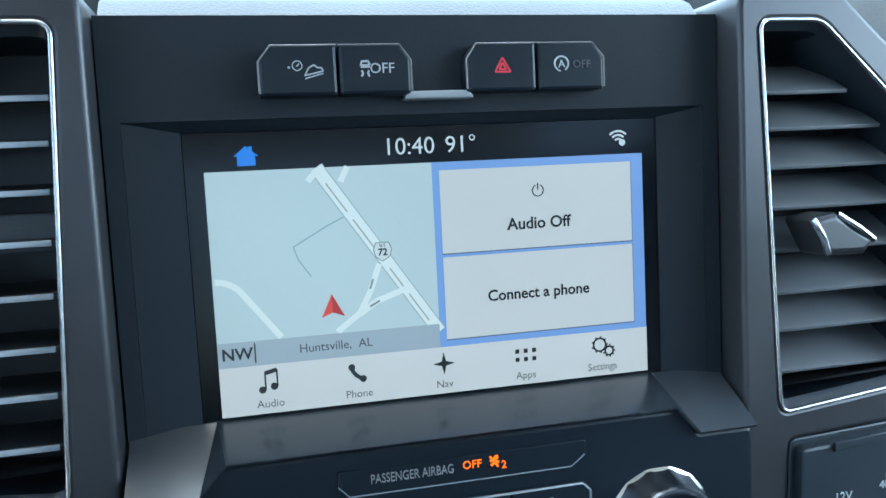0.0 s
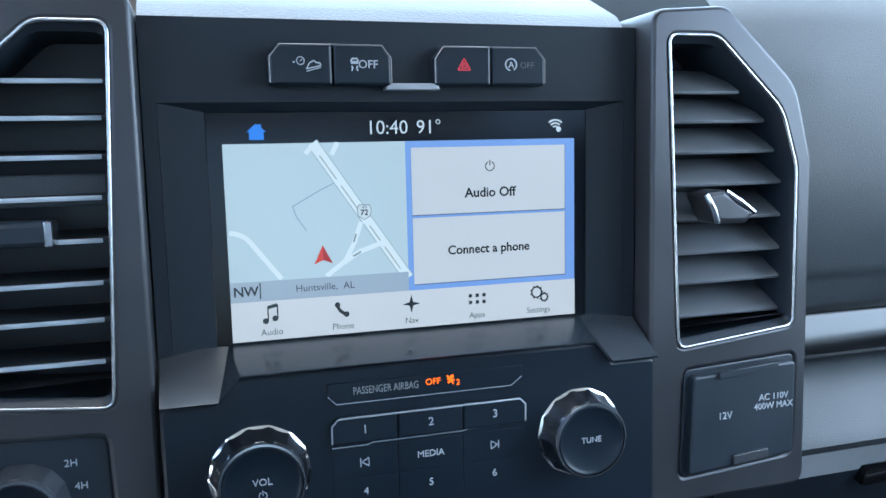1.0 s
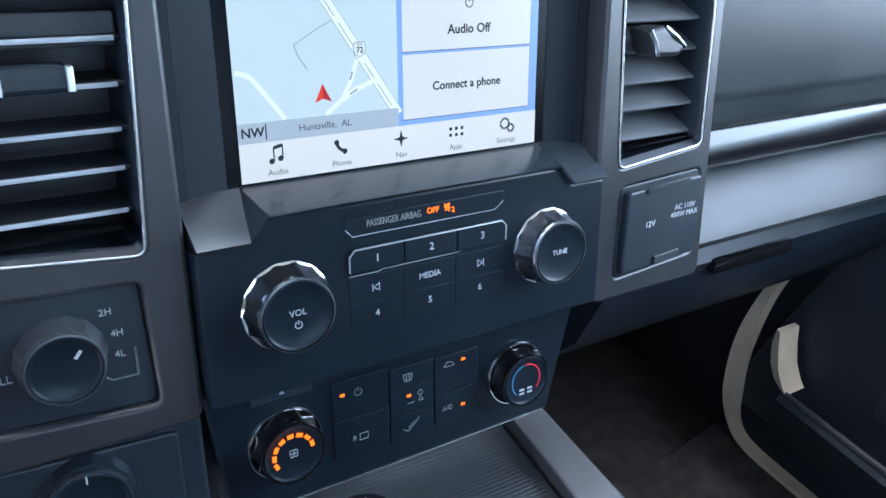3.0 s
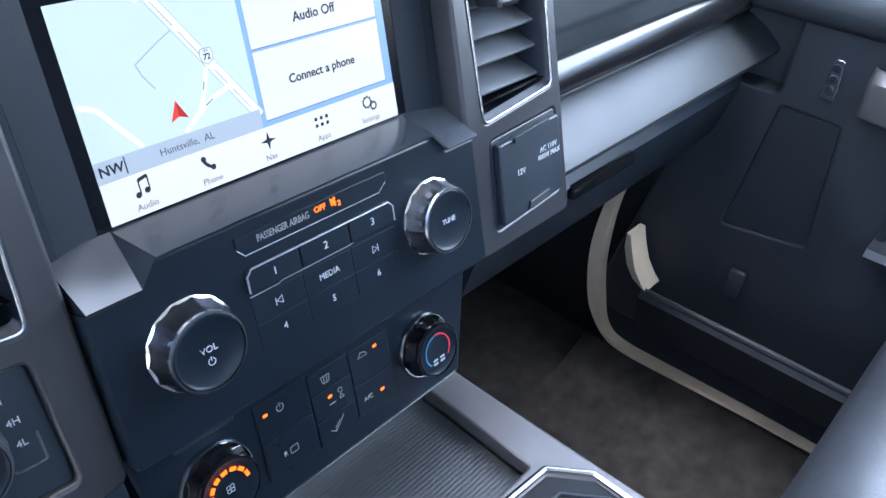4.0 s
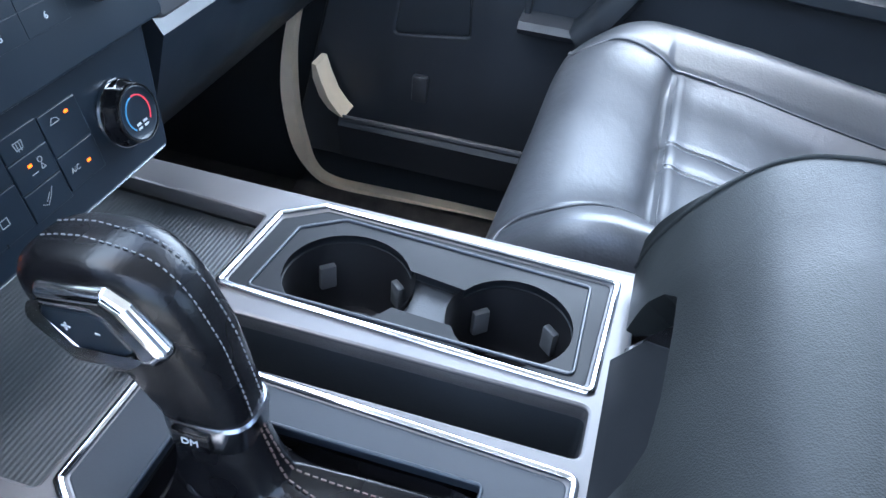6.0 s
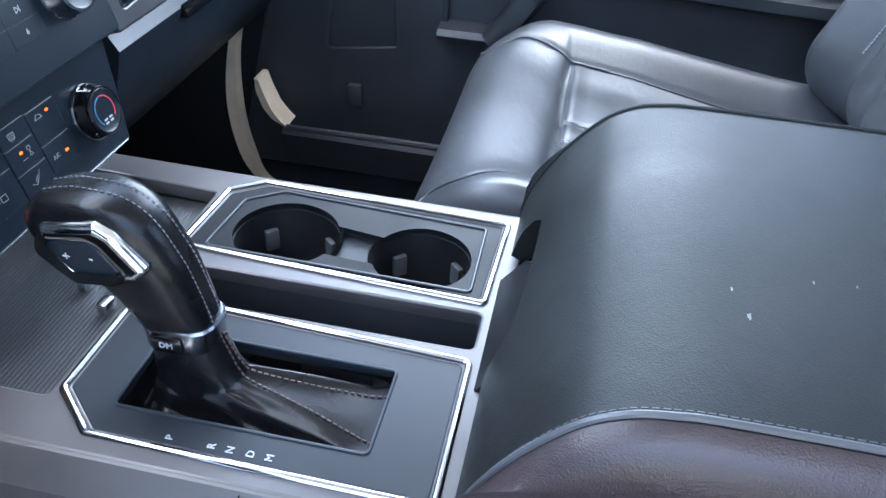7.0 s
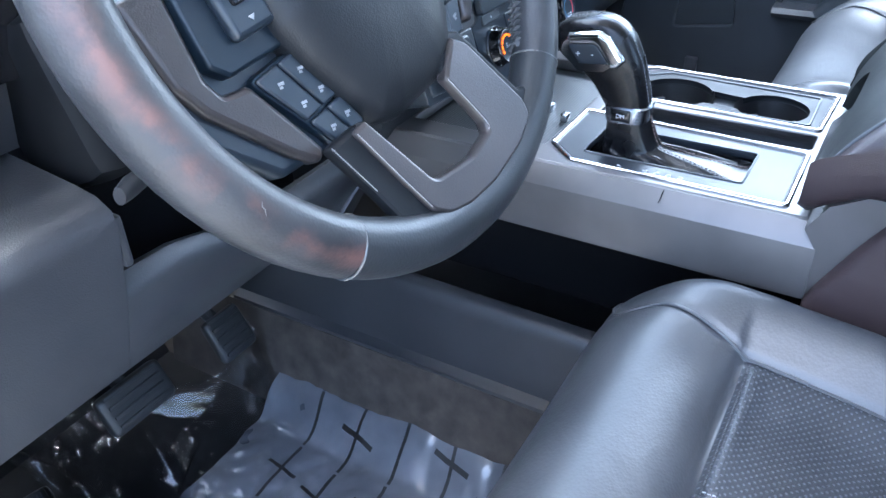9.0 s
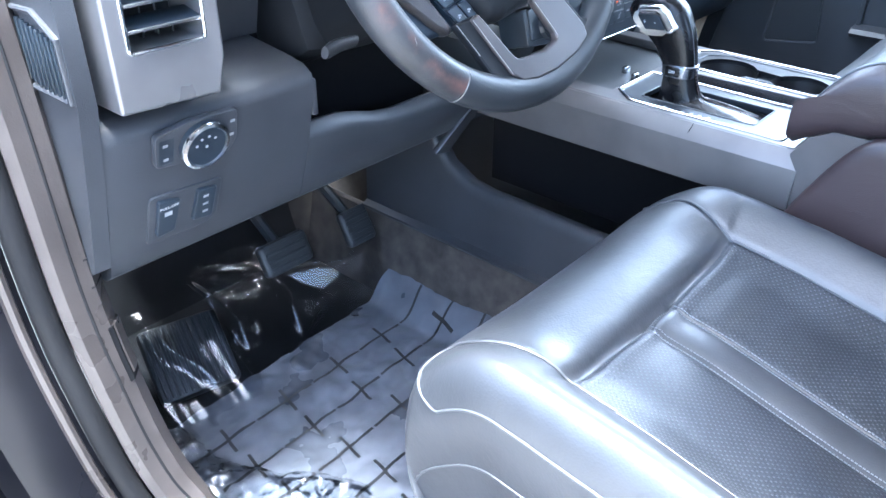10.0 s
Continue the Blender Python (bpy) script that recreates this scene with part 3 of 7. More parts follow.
part("ledge", loft(secs), LEDGE, stack, "gloss black ledge under the screen", sharp=20)

# buttons above the screen
BT = [(-0.065, 0.1165), (-0.065, 0.129), (-0.0605, 0.1345), (-0.0375, 0.1345), (-0.0375, 0.1165)]


def cap_line(bm, pts, w, n):
    for a, b in zip(pts, pts[1:]):
        a, b = Vector((*a, 0)), Vector((*b, 0))
        d = (b - a).normalized()
        s = Vector((-d.y, d.x, 0)) * w / 2
        vs = [bm.verts.new((p.x, p.y, n)) for p in (a + s, b + s, b - s, a - s)]
        lo = [bm.verts.new((p.x, p.y, n - 0.0004)) for p in (a + s, b + s, b - s, a - s)]
        bm.faces.new(vs)
        for k in range(4):
            bm.faces.new((vs[k], vs[(k + 1) % 4], lo[(k + 1) % 4], lo[k]))
    return bm


def line(name, pts, w, n, material, parent, label=""):
    return part(name, cap_line(bmesh.new(), pts, w, n), material, parent, label)


def at(x, u, n=0.0, rz=0.0):
    return pose(x, u, n, 0, 0, rz)


def print_text(name, string, size, x, u, n, parent, material=None, rz=0.0):
    return part(name, text(string, size, at(x, u, n, rz)), material or WHITE, parent)


def arc(cx, cy, r, a0, a1, n=14):
    return [(cx + r * math.cos(radians(a0 + (a1 - a0) * k / n)), cy + r * math.sin(radians(a0 + (a1 - a0) * k / n))) for k in range(n + 1)]


bank = thing("switch_bank", "black push switches with pale symbols above the screen", "switches", M_S)
for name, pts, edge in [("switch", BT, BT[0:4]), ("switch", [(-0.0368, 0.1165), (-0.0368, 0.1345), (-0.0145, 0.1345), (-0.0105, 0.129), (-0.0105, 0.1165)], None), ("switch", [(0.0105, 0.1165), (0.0105, 0.129), (0.0145, 0.1345), (0.0377, 0.1345), (0.0377, 0.1165)], None), ("switch", [(0.0384, 0.1165), (0.0384, 0.1345), (0.061, 0.1345), (0.0655, 0.129), (0.0655, 0.1165)], None)]:
    b = part(name, plate(rpoly(pts, 0.0012, 3), z0=0.0, z1=0.0125, bevel=0.0012), FACE, bank)
    top = [p for p in pts if p[1] > 0.12]
    if pts[0][0] in (-0.065, 0.0105):
        loop = [(pts[0][0], 0.118)] + top
    else:
        loop = top + [(pts[-1][0], 0.118)]
    part("edge", tube([(x, u - 0.0004, 0.0121) for x, u in loop], 0.00042, seg=8), EDGELINE, b, "dull pale top edge")
part("filler", plate(rpoly([(-0.0135, 0.1145), (-0.0115, 0.1175), (0.0115, 0.1175), (0.0135, 0.1145)], 0.0005), z0=0.0, z1=0.0110, bevel=0.0006), EDGE, bank, "dull pale filler strip")
icon = bmesh.new()
cap_line(icon, arc(-0.0515, 0.1270, 0.0017, 0, 360), 0.0004, 0.0128)
cap_line(icon, [(-0.0518, 0.1267), (-0.0507, 0.1277)], 0.0004, 0.0128)
cap_line(icon, [(-0.0490, 0.1235), (-0.0475, 0.1262), (-0.0455, 0.1272), (-0.0445, 0.1262), (-0.0430, 0.1262), (-0.0425, 0.1250), (-0.0490, 0.1235)], 0.0005, 0.0128)
cap_line(icon, [(-0.0490, 0.1224), (-0.0425, 0.1242)], 0.0004, 0.0128)
cap_line(icon, [(-0.0548, 0.1264), (-0.0540, 0.1264)], 0.0007, 0.0128)
part("symbol", icon, WHITE, bank)
icon = bmesh.new()
for box_pts in ([(-0.0290, 0.1268), (-0.0285, 0.1282), (-0.0262, 0.1282), (-0.0257, 0.1268), (-0.0290, 0.1268)], [(-0.0290, 0.1262), (-0.0257, 0.1262)], [(-0.0287, 0.1250), (-0.0282, 0.1240), (-0.0288, 0.1228)], [(-0.0260, 0.1250), (-0.0265, 0.1240), (-0.0259, 0.1228)]):
    cap_line(icon, box_pts, 0.0007, 0.0128)
part("symbol", icon, WHITE, bank)
print_text("letters", "OFF", 0.0052, -0.0212, 0.1255, 0.0128, bank)
RED = mat("red_print", (0.6, 0.03, 0.05), 0.45, vary=0.03)
icon = bmesh.new()
for r in (0.0035, 0.0016):
    cap_line(icon, [(0.0245 + r * math.cos(radians(a)), 0.1253 + r * math.sin(radians(a))) for a in (90, 210, 330, 450)], 0.0006, 0.0128)
part("symbol", icon, RED, bank, "red hazard triangle")
icon = cap_line(bmesh.new(), arc(0.0480, 0.1262, 0.0028, -60, 260), 0.0006, 0.0128)
part("symbol", icon, WHITE, bank)
print_text("letters", "A", 0.0042, 0.0480, 0.1260, 0.0128, bank)
FAINT = mat("unlit_print", (0.06, 0.065, 0.07), 0.5, vary=0.03)
print_text("letters", "OFF", 0.0042, 0.0562, 0.1258, 0.0128, bank, FAINT)

# ---- infotainment screen ----
screen = thing("infotainment_screen", "lit touchscreen with a map and two white tiles", "screen", M_S)
part("glass", plate(rect(-0.0932, -0.0036, 0.0932, 0.1052), z0=-0.006, z1=0.0), GLASS, screen, "black glass of the display")
SCR = {}


def lit(color):
    key = tuple(color)
    if key not in SCR:
        SCR[key] = glow("display_light", color, DISPLAY)
    return SCR[key]


def flat(name, pts, color, level, label="", holes=()):
    return part(name, plate(pts, holes, z0=0.0001 + level * 0.00008, z1=0.00015 + level * 0.00008), lit(color), screen, label)


def strokes(name, lines, w, color, level):
    bm = bmesh.new()
    for pts in lines:
        cap_line(bm, pts, w, 0.0002 + level * 0.00008)
    return part(name, bm, lit(color), screen)


def words(name, string, size, x, u, color, level=5):
    return part(name, text(string, size, at(x, u, 0.0002 + level * 0.00008), depth=0.00002, bold=size * (0.02 if color == INK else 0.0)), lit(color), screen)


INK, ROAD, GREY = (0.02, 0.025, 0.03), (0.86, 0.88, 0.85), (0.12, 0.13, 0.14)
flat("map_field", rect(-0.0865, 0.0, -0.002, 0.0912), (0.61, 0.68, 0.68), 0, "pale grey-blue street map")
flat("tile_field", rect(-0.002, 0.018, 0.087, 0.0912), (0.26, 0.40, 0.76), 0, "blue background of the tiles")
strokes("street_edge", [[(-0.0462, 0.0912), (-0.0020, 0.0250)]], 0.0056, (0.45, 0.52, 0.5), 0.6)
strokes("street", [[(-0.0462, 0.0912), (-0.0020, 0.0250)], arc(-0.0860, 0.0385, 0.0125, 88, 45, 6) + [(-0.0630, 0.0285)], [(-0.0245, 0.0535), (-0.0285, 0.0430), (-0.0330, 0.0350), (-0.0420, 0.0285)], [(-0.0160, 0.0425), (-0.0265, 0.0390), (-0.0330, 0.0345)], [(-0.0465, 0.0895), (-0.0497, 0.0862)], [(-0.0375, 0.0855), (-0.0345, 0.0912)]], 0.0023, ROAD, 1)
strokes("street", [[(-0.0462, 0.0912), (-0.0020, 0.0250)]], 0.0047, ROAD, 1.2)
strokes("street_line", [[(-0.0430, 0.0852), (-0.0355, 0.0740)], [(-0.0335, 0.0710), (-0.0255, 0.0590)], [(-0.0205, 0.0515), (-0.0155, 0.0440)], [(-0.0135, 0.0410), (-0.0060, 0.0298)]], 0.0006, (0.45, 0.45, 0.4), 2)
strokes("lane", [[(-0.0370, 0.0722), (-0.0435, 0.0692), (-0.0565, 0.0620)], [(-0.0565, 0.0620), (-0.0548, 0.0570), (-0.0505, 0.0505)]], 0.0005, (0.36, 0.46, 0.5), 2)
strokes("lane", [[(-0.0272, 0.0478), (-0.0285, 0.0440)], [(-0.0290, 0.0372), (-0.0250, 0.0392)]], 0.0008, (0.3, 0.33, 0.33), 2)
flat("shield", rpoly([(-0.0258, 0.0560), (-0.0230, 0.0542), (-0.0200, 0.0560), (-0.0192, 0.0590), (-0.0202, 0.0618), (-0.0256, 0.0618), (-0.0266, 0.0590)], 0.0006), (0.3, 0.32, 0.32), 3)
flat("shield_face", rpoly([(-0.0255, 0.0563), (-0.0230, 0.0546), (-0.0203, 0.0563), (-0.0196, 0.0590), (-0.0205, 0.0614), (-0.0253, 0.0614), (-0.0262, 0.0590)], 0.0006), (0.74, 0.76, 0.74), 4)
words("letters", "72", 0.0038, -0.0229, 0.0578, INK)
words("letters", "U S", 0.0016, -0.0229, 0.0605, INK)
flat("place_bar", rect(-0.0865, 0.0186, -0.002, 0.0280), (0.43, 0.47, 0.52), 3)
flat("arrow", [(-0.0433, 0.0433), (-0.0475, 0.0345), (-0.0433, 0.0362)], (0.75, 0.05, 0.03), 4, "red position arrow")
flat("arrow", [(-0.0433, 0.0433), (-0.0433, 0.0362), (-0.0388, 0.0345)], (0.45, 0.02, 0.02), 4)
words("letters", "NW", 0.0062, -0.0795, 0.0234, INK)
strokes("divider", [[(-0.0730, 0.0198), (-0.0730, 0.0272)]], 0.0005, INK, 5)
words("letters", "Huntsville,  AL", 0.0047, -0.0428, 0.0234, (0.08, 0.09, 0.11))
for u0, u1 in ((0.0555, 0.0880), (0.0215, 0.0540)):
    flat("tile_shadow", rect(0.0008, u0 - 0.0005, 0.0818, u1), (0.16, 0.18, 0.28), 2)
    flat("tile", rect(0.0008, u0, 0.0815, u1), (0.73, 0.695, 0.675), 3, "pale grey screen tile")
words("letters", "Audio Off", 0.0066, 0.0410, 0.0652, INK)
words("letters", "Connect a phone", 0.0062, 0.0400, 0.0372, INK)
strokes("power_sign", [arc(0.0410, 0.0782, 0.0023, 115, 425, 16), [(0.0410, 0.0785), (0.0410, 0.0812)]], 0.0004, INK, 5)
flat("menu_bar", rect(-0.0865, 0.0, 0.087, 0.0186), (0.76, 0.715, 0.69), 4, "pale menu bar")
for string, x in (("Audio", -0.0685), ("Phone", -0.0350), ("Nav", -0.0010), ("Apps", 0.0330), ("Settings", 0.0665)):
    words("letters", string, 0.0042, x, 0.0037, GREY, 6)
bm = bmesh.new()
for cx, cy in ((-0.0712, 0.0092), (-0.0668, 0.0102)):
    plate(disc(cx, cy, 0.0014, 14), z0=0.0006, z1=0.00065, bm=bm)
cap_line(bm, [(-0.0700, 0.0092), (-0.0700, 0.0158)], 0.0006, 0.00065)
cap_line(bm, [(-0.0656, 0.0102), (-0.0656, 0.0168)], 0.0006, 0.00065)
cap_line(bm, [(-0.0700, 0.0155), (-0.0656, 0.0165)], 0.0016, 0.00065)
part("symbol", bm, lit(INK), screen)
bm = cap_line(bmesh.new(), arc(-0.0315, 0.0155, 0.0062, 195, 255, 8), 0.0016, 0.00065)
plate(disc(-0.0374, 0.0142, 0.0014, 12), z0=0.0006, z1=0.00064, bm=bm)
plate(disc(-0.0332, 0.0095, 0.0014, 12), z0=0.0006, z1=0.00064, bm=bm)
part("symbol", bm, lit(INK), screen)
star = []
for k in range(8):
    r = 0.0045 if k % 2 == 0 else 0.0013
    star.append((-0.0010 + r * math.cos(radians(90 + 45 * k)), 0.0120 + r * math.sin(radians(90 + 45 * k))))
part("symbol", plate(star, z0=0.0006, z1=0.00065), lit(INK), screen)
bm = bmesh.new()
for i in range(3):
    for j in range(2):
        plate(rect(0.0287 + i * 0.0036, 0.0095 + j * 0.0034, 0.0304 + i * 0.0036, 0.0112 + j * 0.0034), z0=0.0006, z1=0.00065, bm=bm)
part("symbol", bm, lit(INK), screen)
bm = bmesh.new()
for cx, cy, r in ((0.0655, 0.0130, 0.0027), (0.0697, 0.0102, 0.0018)):
    cap_line(bm, arc(cx, cy, r, 0, 360, 18), 0.0007, 0.00065)
    for k in range(9):
        a = radians(40 * k)
        cap_line(bm, [(cx + r * math.cos(a), cy + r * math.sin(a)), (cx + (r + 0.0009) * math.cos(a), cy + (r + 0.0009) * math.sin(a))], 0.0007, 0.00065)
part("symbol", bm, lit(INK), screen)
flat("home_sign", [(-0.0745, 0.0930), (-0.0745, 0.0965), (-0.0757, 0.0965), (-0.0713, 0.1003), (-0.0702, 0.0994), (-0.0702, 0.1000), (-0.0690, 0.1000), (-0.0690, 0.0983), (-0.0668, 0.0965), (-0.0680, 0.0965), (-0.0680, 0.0930)], (0.05, 0.25, 0.85), 2, "blue home symbol")
words("clock", "10:40", 0.0092, -0.0105, 0.0975, (0.75, 0.77, 0.78))
words("temperature", "91°", 0.0092, 0.0100, 0.0975, (0.75, 0.77, 0.78))
strokes("signal_sign", [arc(0.0765, 0.0955, r, 45, 135, 8) for r in (0.0018, 0.0034, 0.0050)], 0.0008, (0.75, 0.77, 0.78), 3)
flat("signal_dot", disc(0.0782, 0.0958, 0.0014, 14), (0.75, 0.77, 0.78), 4)

# ---- air vents ----
def inside(poly, u):
    """Where a level line crosses an outline: its least and greatest x."""
    xs = []
    for (x0, y0), (x1, y1) in zip(poly, poly[1:] + poly[:1]):
        if (y0 - u) * (y1 - u) <= 0 and y0 != y1:
            xs.append(x0 + (x1 - x0) * (u - y0) / (y1 - y0))
    return min(xs), max(xs)


def air_vent(side):
    hole, vr = (VENT_R, VENT_RAD) if side > 0 else (mirror(VENT_R), VENT_RAD[::-1])
    v = thing("air_vent", "black slatted air vent in a chrome surround", "air vent", M_S, group="centre air vents")
    part("back", plate(rpoly(hole, vr, 6), z0=-0.03, z1=-0.024), SHADEVENT, v)
    part("chrome_ring", tube([(x, u, 0.0200) for x, u in rpoly(hole, vr, 6)], 0.0009, True, 10), SATINCH, v, "thin chrome surround")
    inner = [(x * 0.965 + side * 0.165 * 0.035, u * 0.955 + 0.0027) for x, u in hole]
    part("inner_frame", loft([[(x, u, 0.0185) for x, u in rpoly(hole, vr, 6)], [(x, u, 0.0150) for x, u in rpoly(inner, vr, 6)], [(x, u, -0.024) for x, u in rpoly(inner, vr, 6)]], caps=False), BLACK, v, "satin black inner frame")
    for u in (0.119, 0.104, 0.088, 0.071, 0.053, 0.035, 0.019, 0.001):
        x0, x1 = inside(inner, u)
        tilt = pose((x0 + x1) / 2, u, 0.0, 30 if side > 0 else 4)
        # the light on the right slats and shade on the left are in the colour
        sl = part("slat", box(0, 0, -0.001, x1 - x0 + 0.001, 0.0022, 0.026, 0.0009, tilt), LITSLAT if side > 0 else SHADEVENT, v)
        # pale strips carry the light on the left slats' front edges
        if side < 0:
            part("edge", box(0, -0.0002, 0.0124, (x1 - x0) * 0.92, 0.0020, 0.0012, 0.0003, tilt), EDGEGLINT, sl, "thin bright slat edge")
    if side > 0:
        part("handle", plate(rpoly([(0.146, 0.0615), (0.158, 0.0635), (0.177, 0.0515), (0.172, 0.0455), (0.154, 0.0460)], 0.0025, 5), (), 0.008, 0.0275, 0.0030, seg=4), GRAPH, v, "dark flow tab with bright edges", sharp=50)
        for a, b in (((0.1475, 0.0612), (0.1548, 0.0468)), ((0.1590, 0.0625), (0.1762, 0.0512))):
            part("tip", tube([(a[0], a[1], 0.0262), ((a[0] + b[0]) / 2, (a[1] + b[1]) / 2, 0.0276), (b[0], b[1], 0.0262)], 0.0015, seg=8), RINGCH, v, "bright edge of the flow tab")
    else:
        x0, x1 = inside(inner, 0.055)
        part("middle_slat", plate(rect(x0, 0.0665, x1, 0.0800, 0.002), z0=0.004, z1=0.008, bevel=0.001), DASH, v, "broad grey slat")
        h = part("handle", plate(rect(-0.181, 0.0515, -0.155, 0.0615, 0.002), z0=0.006, z1=0.024, bevel=0.002), BLACK, v, "flow tab with chrome ends")
        for xx in (-0.1805, -0.1560):
            part("tip", plate(rect(xx - 0.0016, 0.0512, xx + 0.0016, 0.0618, 0.001), z0=0.010, z1=0.0252, bevel=0.0008), SATINCH, h)
    part("lower_lip", loft([[(x, u, n) for x, u in (inside(inner, 0.0)[0:1] + (-0.0085,), (inside(inner, 0.0)[1], -0.0065))] for n in (0.004, 0.017)], closed=False, caps=False), GLOSSK, v)
    return v


air_vent(1)
air_vent(-1)

# ---- power outlet panel ----
outlet = thing("power_outlet_panel", "black covered power outlets with white print", "power outlet", M_S)
part("housing", plate(rpoly(OUTLET, 0.004), z0=-0.02, z1=0.0195, bevel=0.001), BLACK, outlet)
cover = part("cover", plate(rpoly([(0.1435, -0.034), (0.2075, -0.031), (0.2075, -0.083), (0.1415, -0.0875)], 0.003), z0=0.018, z1=0.0245, bevel=0.0015), BLACK, outlet)
part("hinge", plate([(0.158, -0.0365), (0.195, -0.0335), (0.195, -0.0300), (0.158, -0.0325)], z0=0.0245, z1=0.0262, bevel=0.0006), BLACK, cover)
part("grip", plate(rpoly([(0.168, -0.0845), (0.190, -0.083), (0.190, -0.0775), (0.168, -0.079)], 0.001), z0=0.0245, z1=0.0262, bevel=0.0006), PANEL, cover, "dull finger grip")
print_text("letters", "12V", 0.0055, 0.163, -0.057, 0.0247, cover)
print_text("letters", "AC 110V", 0.0050, 0.1935, -0.0495, 0.0247, cover)
print_text("letters", "400W MAX", 0.0050, 0.1935, -0.0545, 0.0247, cover)

# ---- drive mode panel ----
drive = thing("drive_selector_panel", "black panel with a four-wheel drive knob", "control panel", M_S)
part("housing", plate(rpoly(mirror(OUTLET), 0.004), z0=-0.02, z1=0.0165, bevel=0.0012), BLACK, drive)


def knob(name, x, u, n0, n1, r, parent, lobes=14, grip=None, label="faceted dark chrome grip"):
    m = Matrix.Translation((x, u, 0))
    k = part(name, lathe([(r * 0.55, n0), (r * 1.12, n0), (r * 1.13, n0 + 0.0015), (r * 1.12, n0 + 0.004), (r * 1.06, n0 + 0.008), (r * 0.995, n1 - 0.004), (r * 0.970, n1 - 0.0012), (r * 0.945, n1), (r * 0.895, n1 + 0.0001), (r * 0.880, n1 - 0.004)], 96, m, lobes=lobes, deep=1.9, band=(3, 4, 5)), grip or KNOBCH, parent, label, sharp=18)
    part("face", lathe([(r * 0.895, n1 - 0.002), (r * 0.885, n1 - 0.0004), (r * 0.85, n1 - 0.0002), (r * 0.82, n1 - 0.0005), (r * 0.76, n1 - 0.0011), (r * 0.3, n1 - 0.0012), (0.0003, n1 - 0.0012)], 64, m), FACE, k, "black knob face")
    if grip is None:
        part("lip", lathe([(r * 1.08, n0 + 0.0002), (r * 1.165, n0 + 0.0006), (r * 1.185, n0 + 0.0016), (r * 1.165, n0 + 0.0030), (r * 1.09, n0 + 0.0040)], 96, m, lobes=lobes, deep=0.7, band=(1, 2, 3, 4), caps=False), CHROME, k, "bright scalloped lip", sharp=18)
    return k


k4 = knob("selector_knob", -0.1755, -0.058, 0.014, 0.030, 0.0165, drive, 14, KNOBDK, "fluted dark grey grip")
line("pointer", [(-0.1715, -0.0535), (-0.1690, -0.0505)], 0.0013, 0.0308, WHITE, k4)
for string, x, u in (("2H", -0.1560, -0.0420), ("4H", -0.1525, -0.0525), ("4L", -0.1525, -0.0625)):
    print_text("letters", string, 0.0044, x, u, 0.0167, drive)
print_text("letters", "PULL", 0.0050, -0.2000, -0.0625, 0.0167, drive)
bm = cap_line(bmesh.new(), [(-0.2030, -0.0545), (-0.1985, -0.0545)], 0.0005, 0.0167)
cap_line(bm, [(-0.2008, -0.0545), (-0.2008, -0.0590)], 0.0005, 0.0167)
cap_line(bm, [(-0.2030, -0.0590), (-0.1985, -0.0590)], 0.0007, 0.0167)
part("symbol", bm, WHITE, drive)
part("bracket", cap_line(bmesh.new(), [(-0.1462, -0.0605), (-0.1462, -0.0740), (-0.1570, -0.0740), (-0.1595, -0.0720)], 0.0011, 0.0168), SATINCH, drive)
brake = thing("trailer_brake_panel", "black lower control with a fluted knob", "control panel", M_S)
part("housing", plate(rpoly([(-0.132, -0.110), (-0.132, -0.150), (-0.212, -0.144), (-0.212, -0.106)], 0.004), z0=0.0, z1=0.014, bevel=0.0015), BLACK, brake)
kb = knob("gain_knob", -0.175, -0.129, 0.012, 0.024, 0.0185, brake, 14, BLACK, "fluted black grip")
line("pointer", [(-0.175, -0.1165), (-0.175, -0.1125)], 0.0008, 0.0248, WHITE, kb)

# ---- radio panel ----
radio = thing("radio_panel", "black radio panel with two chrome-ringed knobs", "radio", M_S)
part("faceplate", plate(rpoly([(-0.088, -0.010), (-0.096, -0.0205), (-0.119, -0.0205), (-0.119, -0.0985), (0.119, -0.0985), (0.119, -0.0205), (0.0955, -0.0205), (0.087, -0.010)], [0.001, 0.001, 0.003, 0.004, 0.004, 0.003, 0.001, 0.001]), z0=-0.01, z1=0.0262, bevel=0.0015), FACE, radio)
kv = knob("volume_knob", -0.0785, -0.054, 0.023, 0.040, 0.0195, radio)
print_text("letters", "VOL", 0.0044, -0.0785, -0.0528, 0.0391, kv)
bm = cap_line(bmesh.new(), arc(-0.0785, -0.0588, 0.0017, 115, 425, 16), 0.0004, 0.0392)
cap_line(bm, [(-0.0785, -0.0585), (-0.0785, -0.0565)], 0.0004, 0.0392)
part("symbol", bm, WHITE, kv)
kt = knob("tune_knob", 0.077, -0.054, 0.023, 0.040, 0.0195, radio)
print_text("letters", "TUNE", 0.0041, 0.077, -0.054, 0.0391, kt)
strip = part("indicator_strip", plate(rpoly([(-0.0475, -0.0165), (0.0465, -0.0165), (0.0465, -0.0215), (0.0405, -0.0262), (-0.0435, -0.0262), (-0.0475, -0.0235)], 0.001), z0=0.024, z1=0.0270, bevel=0.0004), FACE, radio, "gloss warning lamp strip")
part("edge", tube([(-0.0475, -0.0222, 0.0268), (-0.0437, -0.0262, 0.0268), (0.0405, -0.0262, 0.0268), (0.0460, -0.0222, 0.0268)], 0.0003, seg=6), EDGE, strip)
part("letters", text("PASSENGER AIRBAG", 0.0049, at(-0.0207, -0.0208, 0.0272) @ Matrix.Diagonal((0.70, 1, 1, 1))), SYMB, strip)
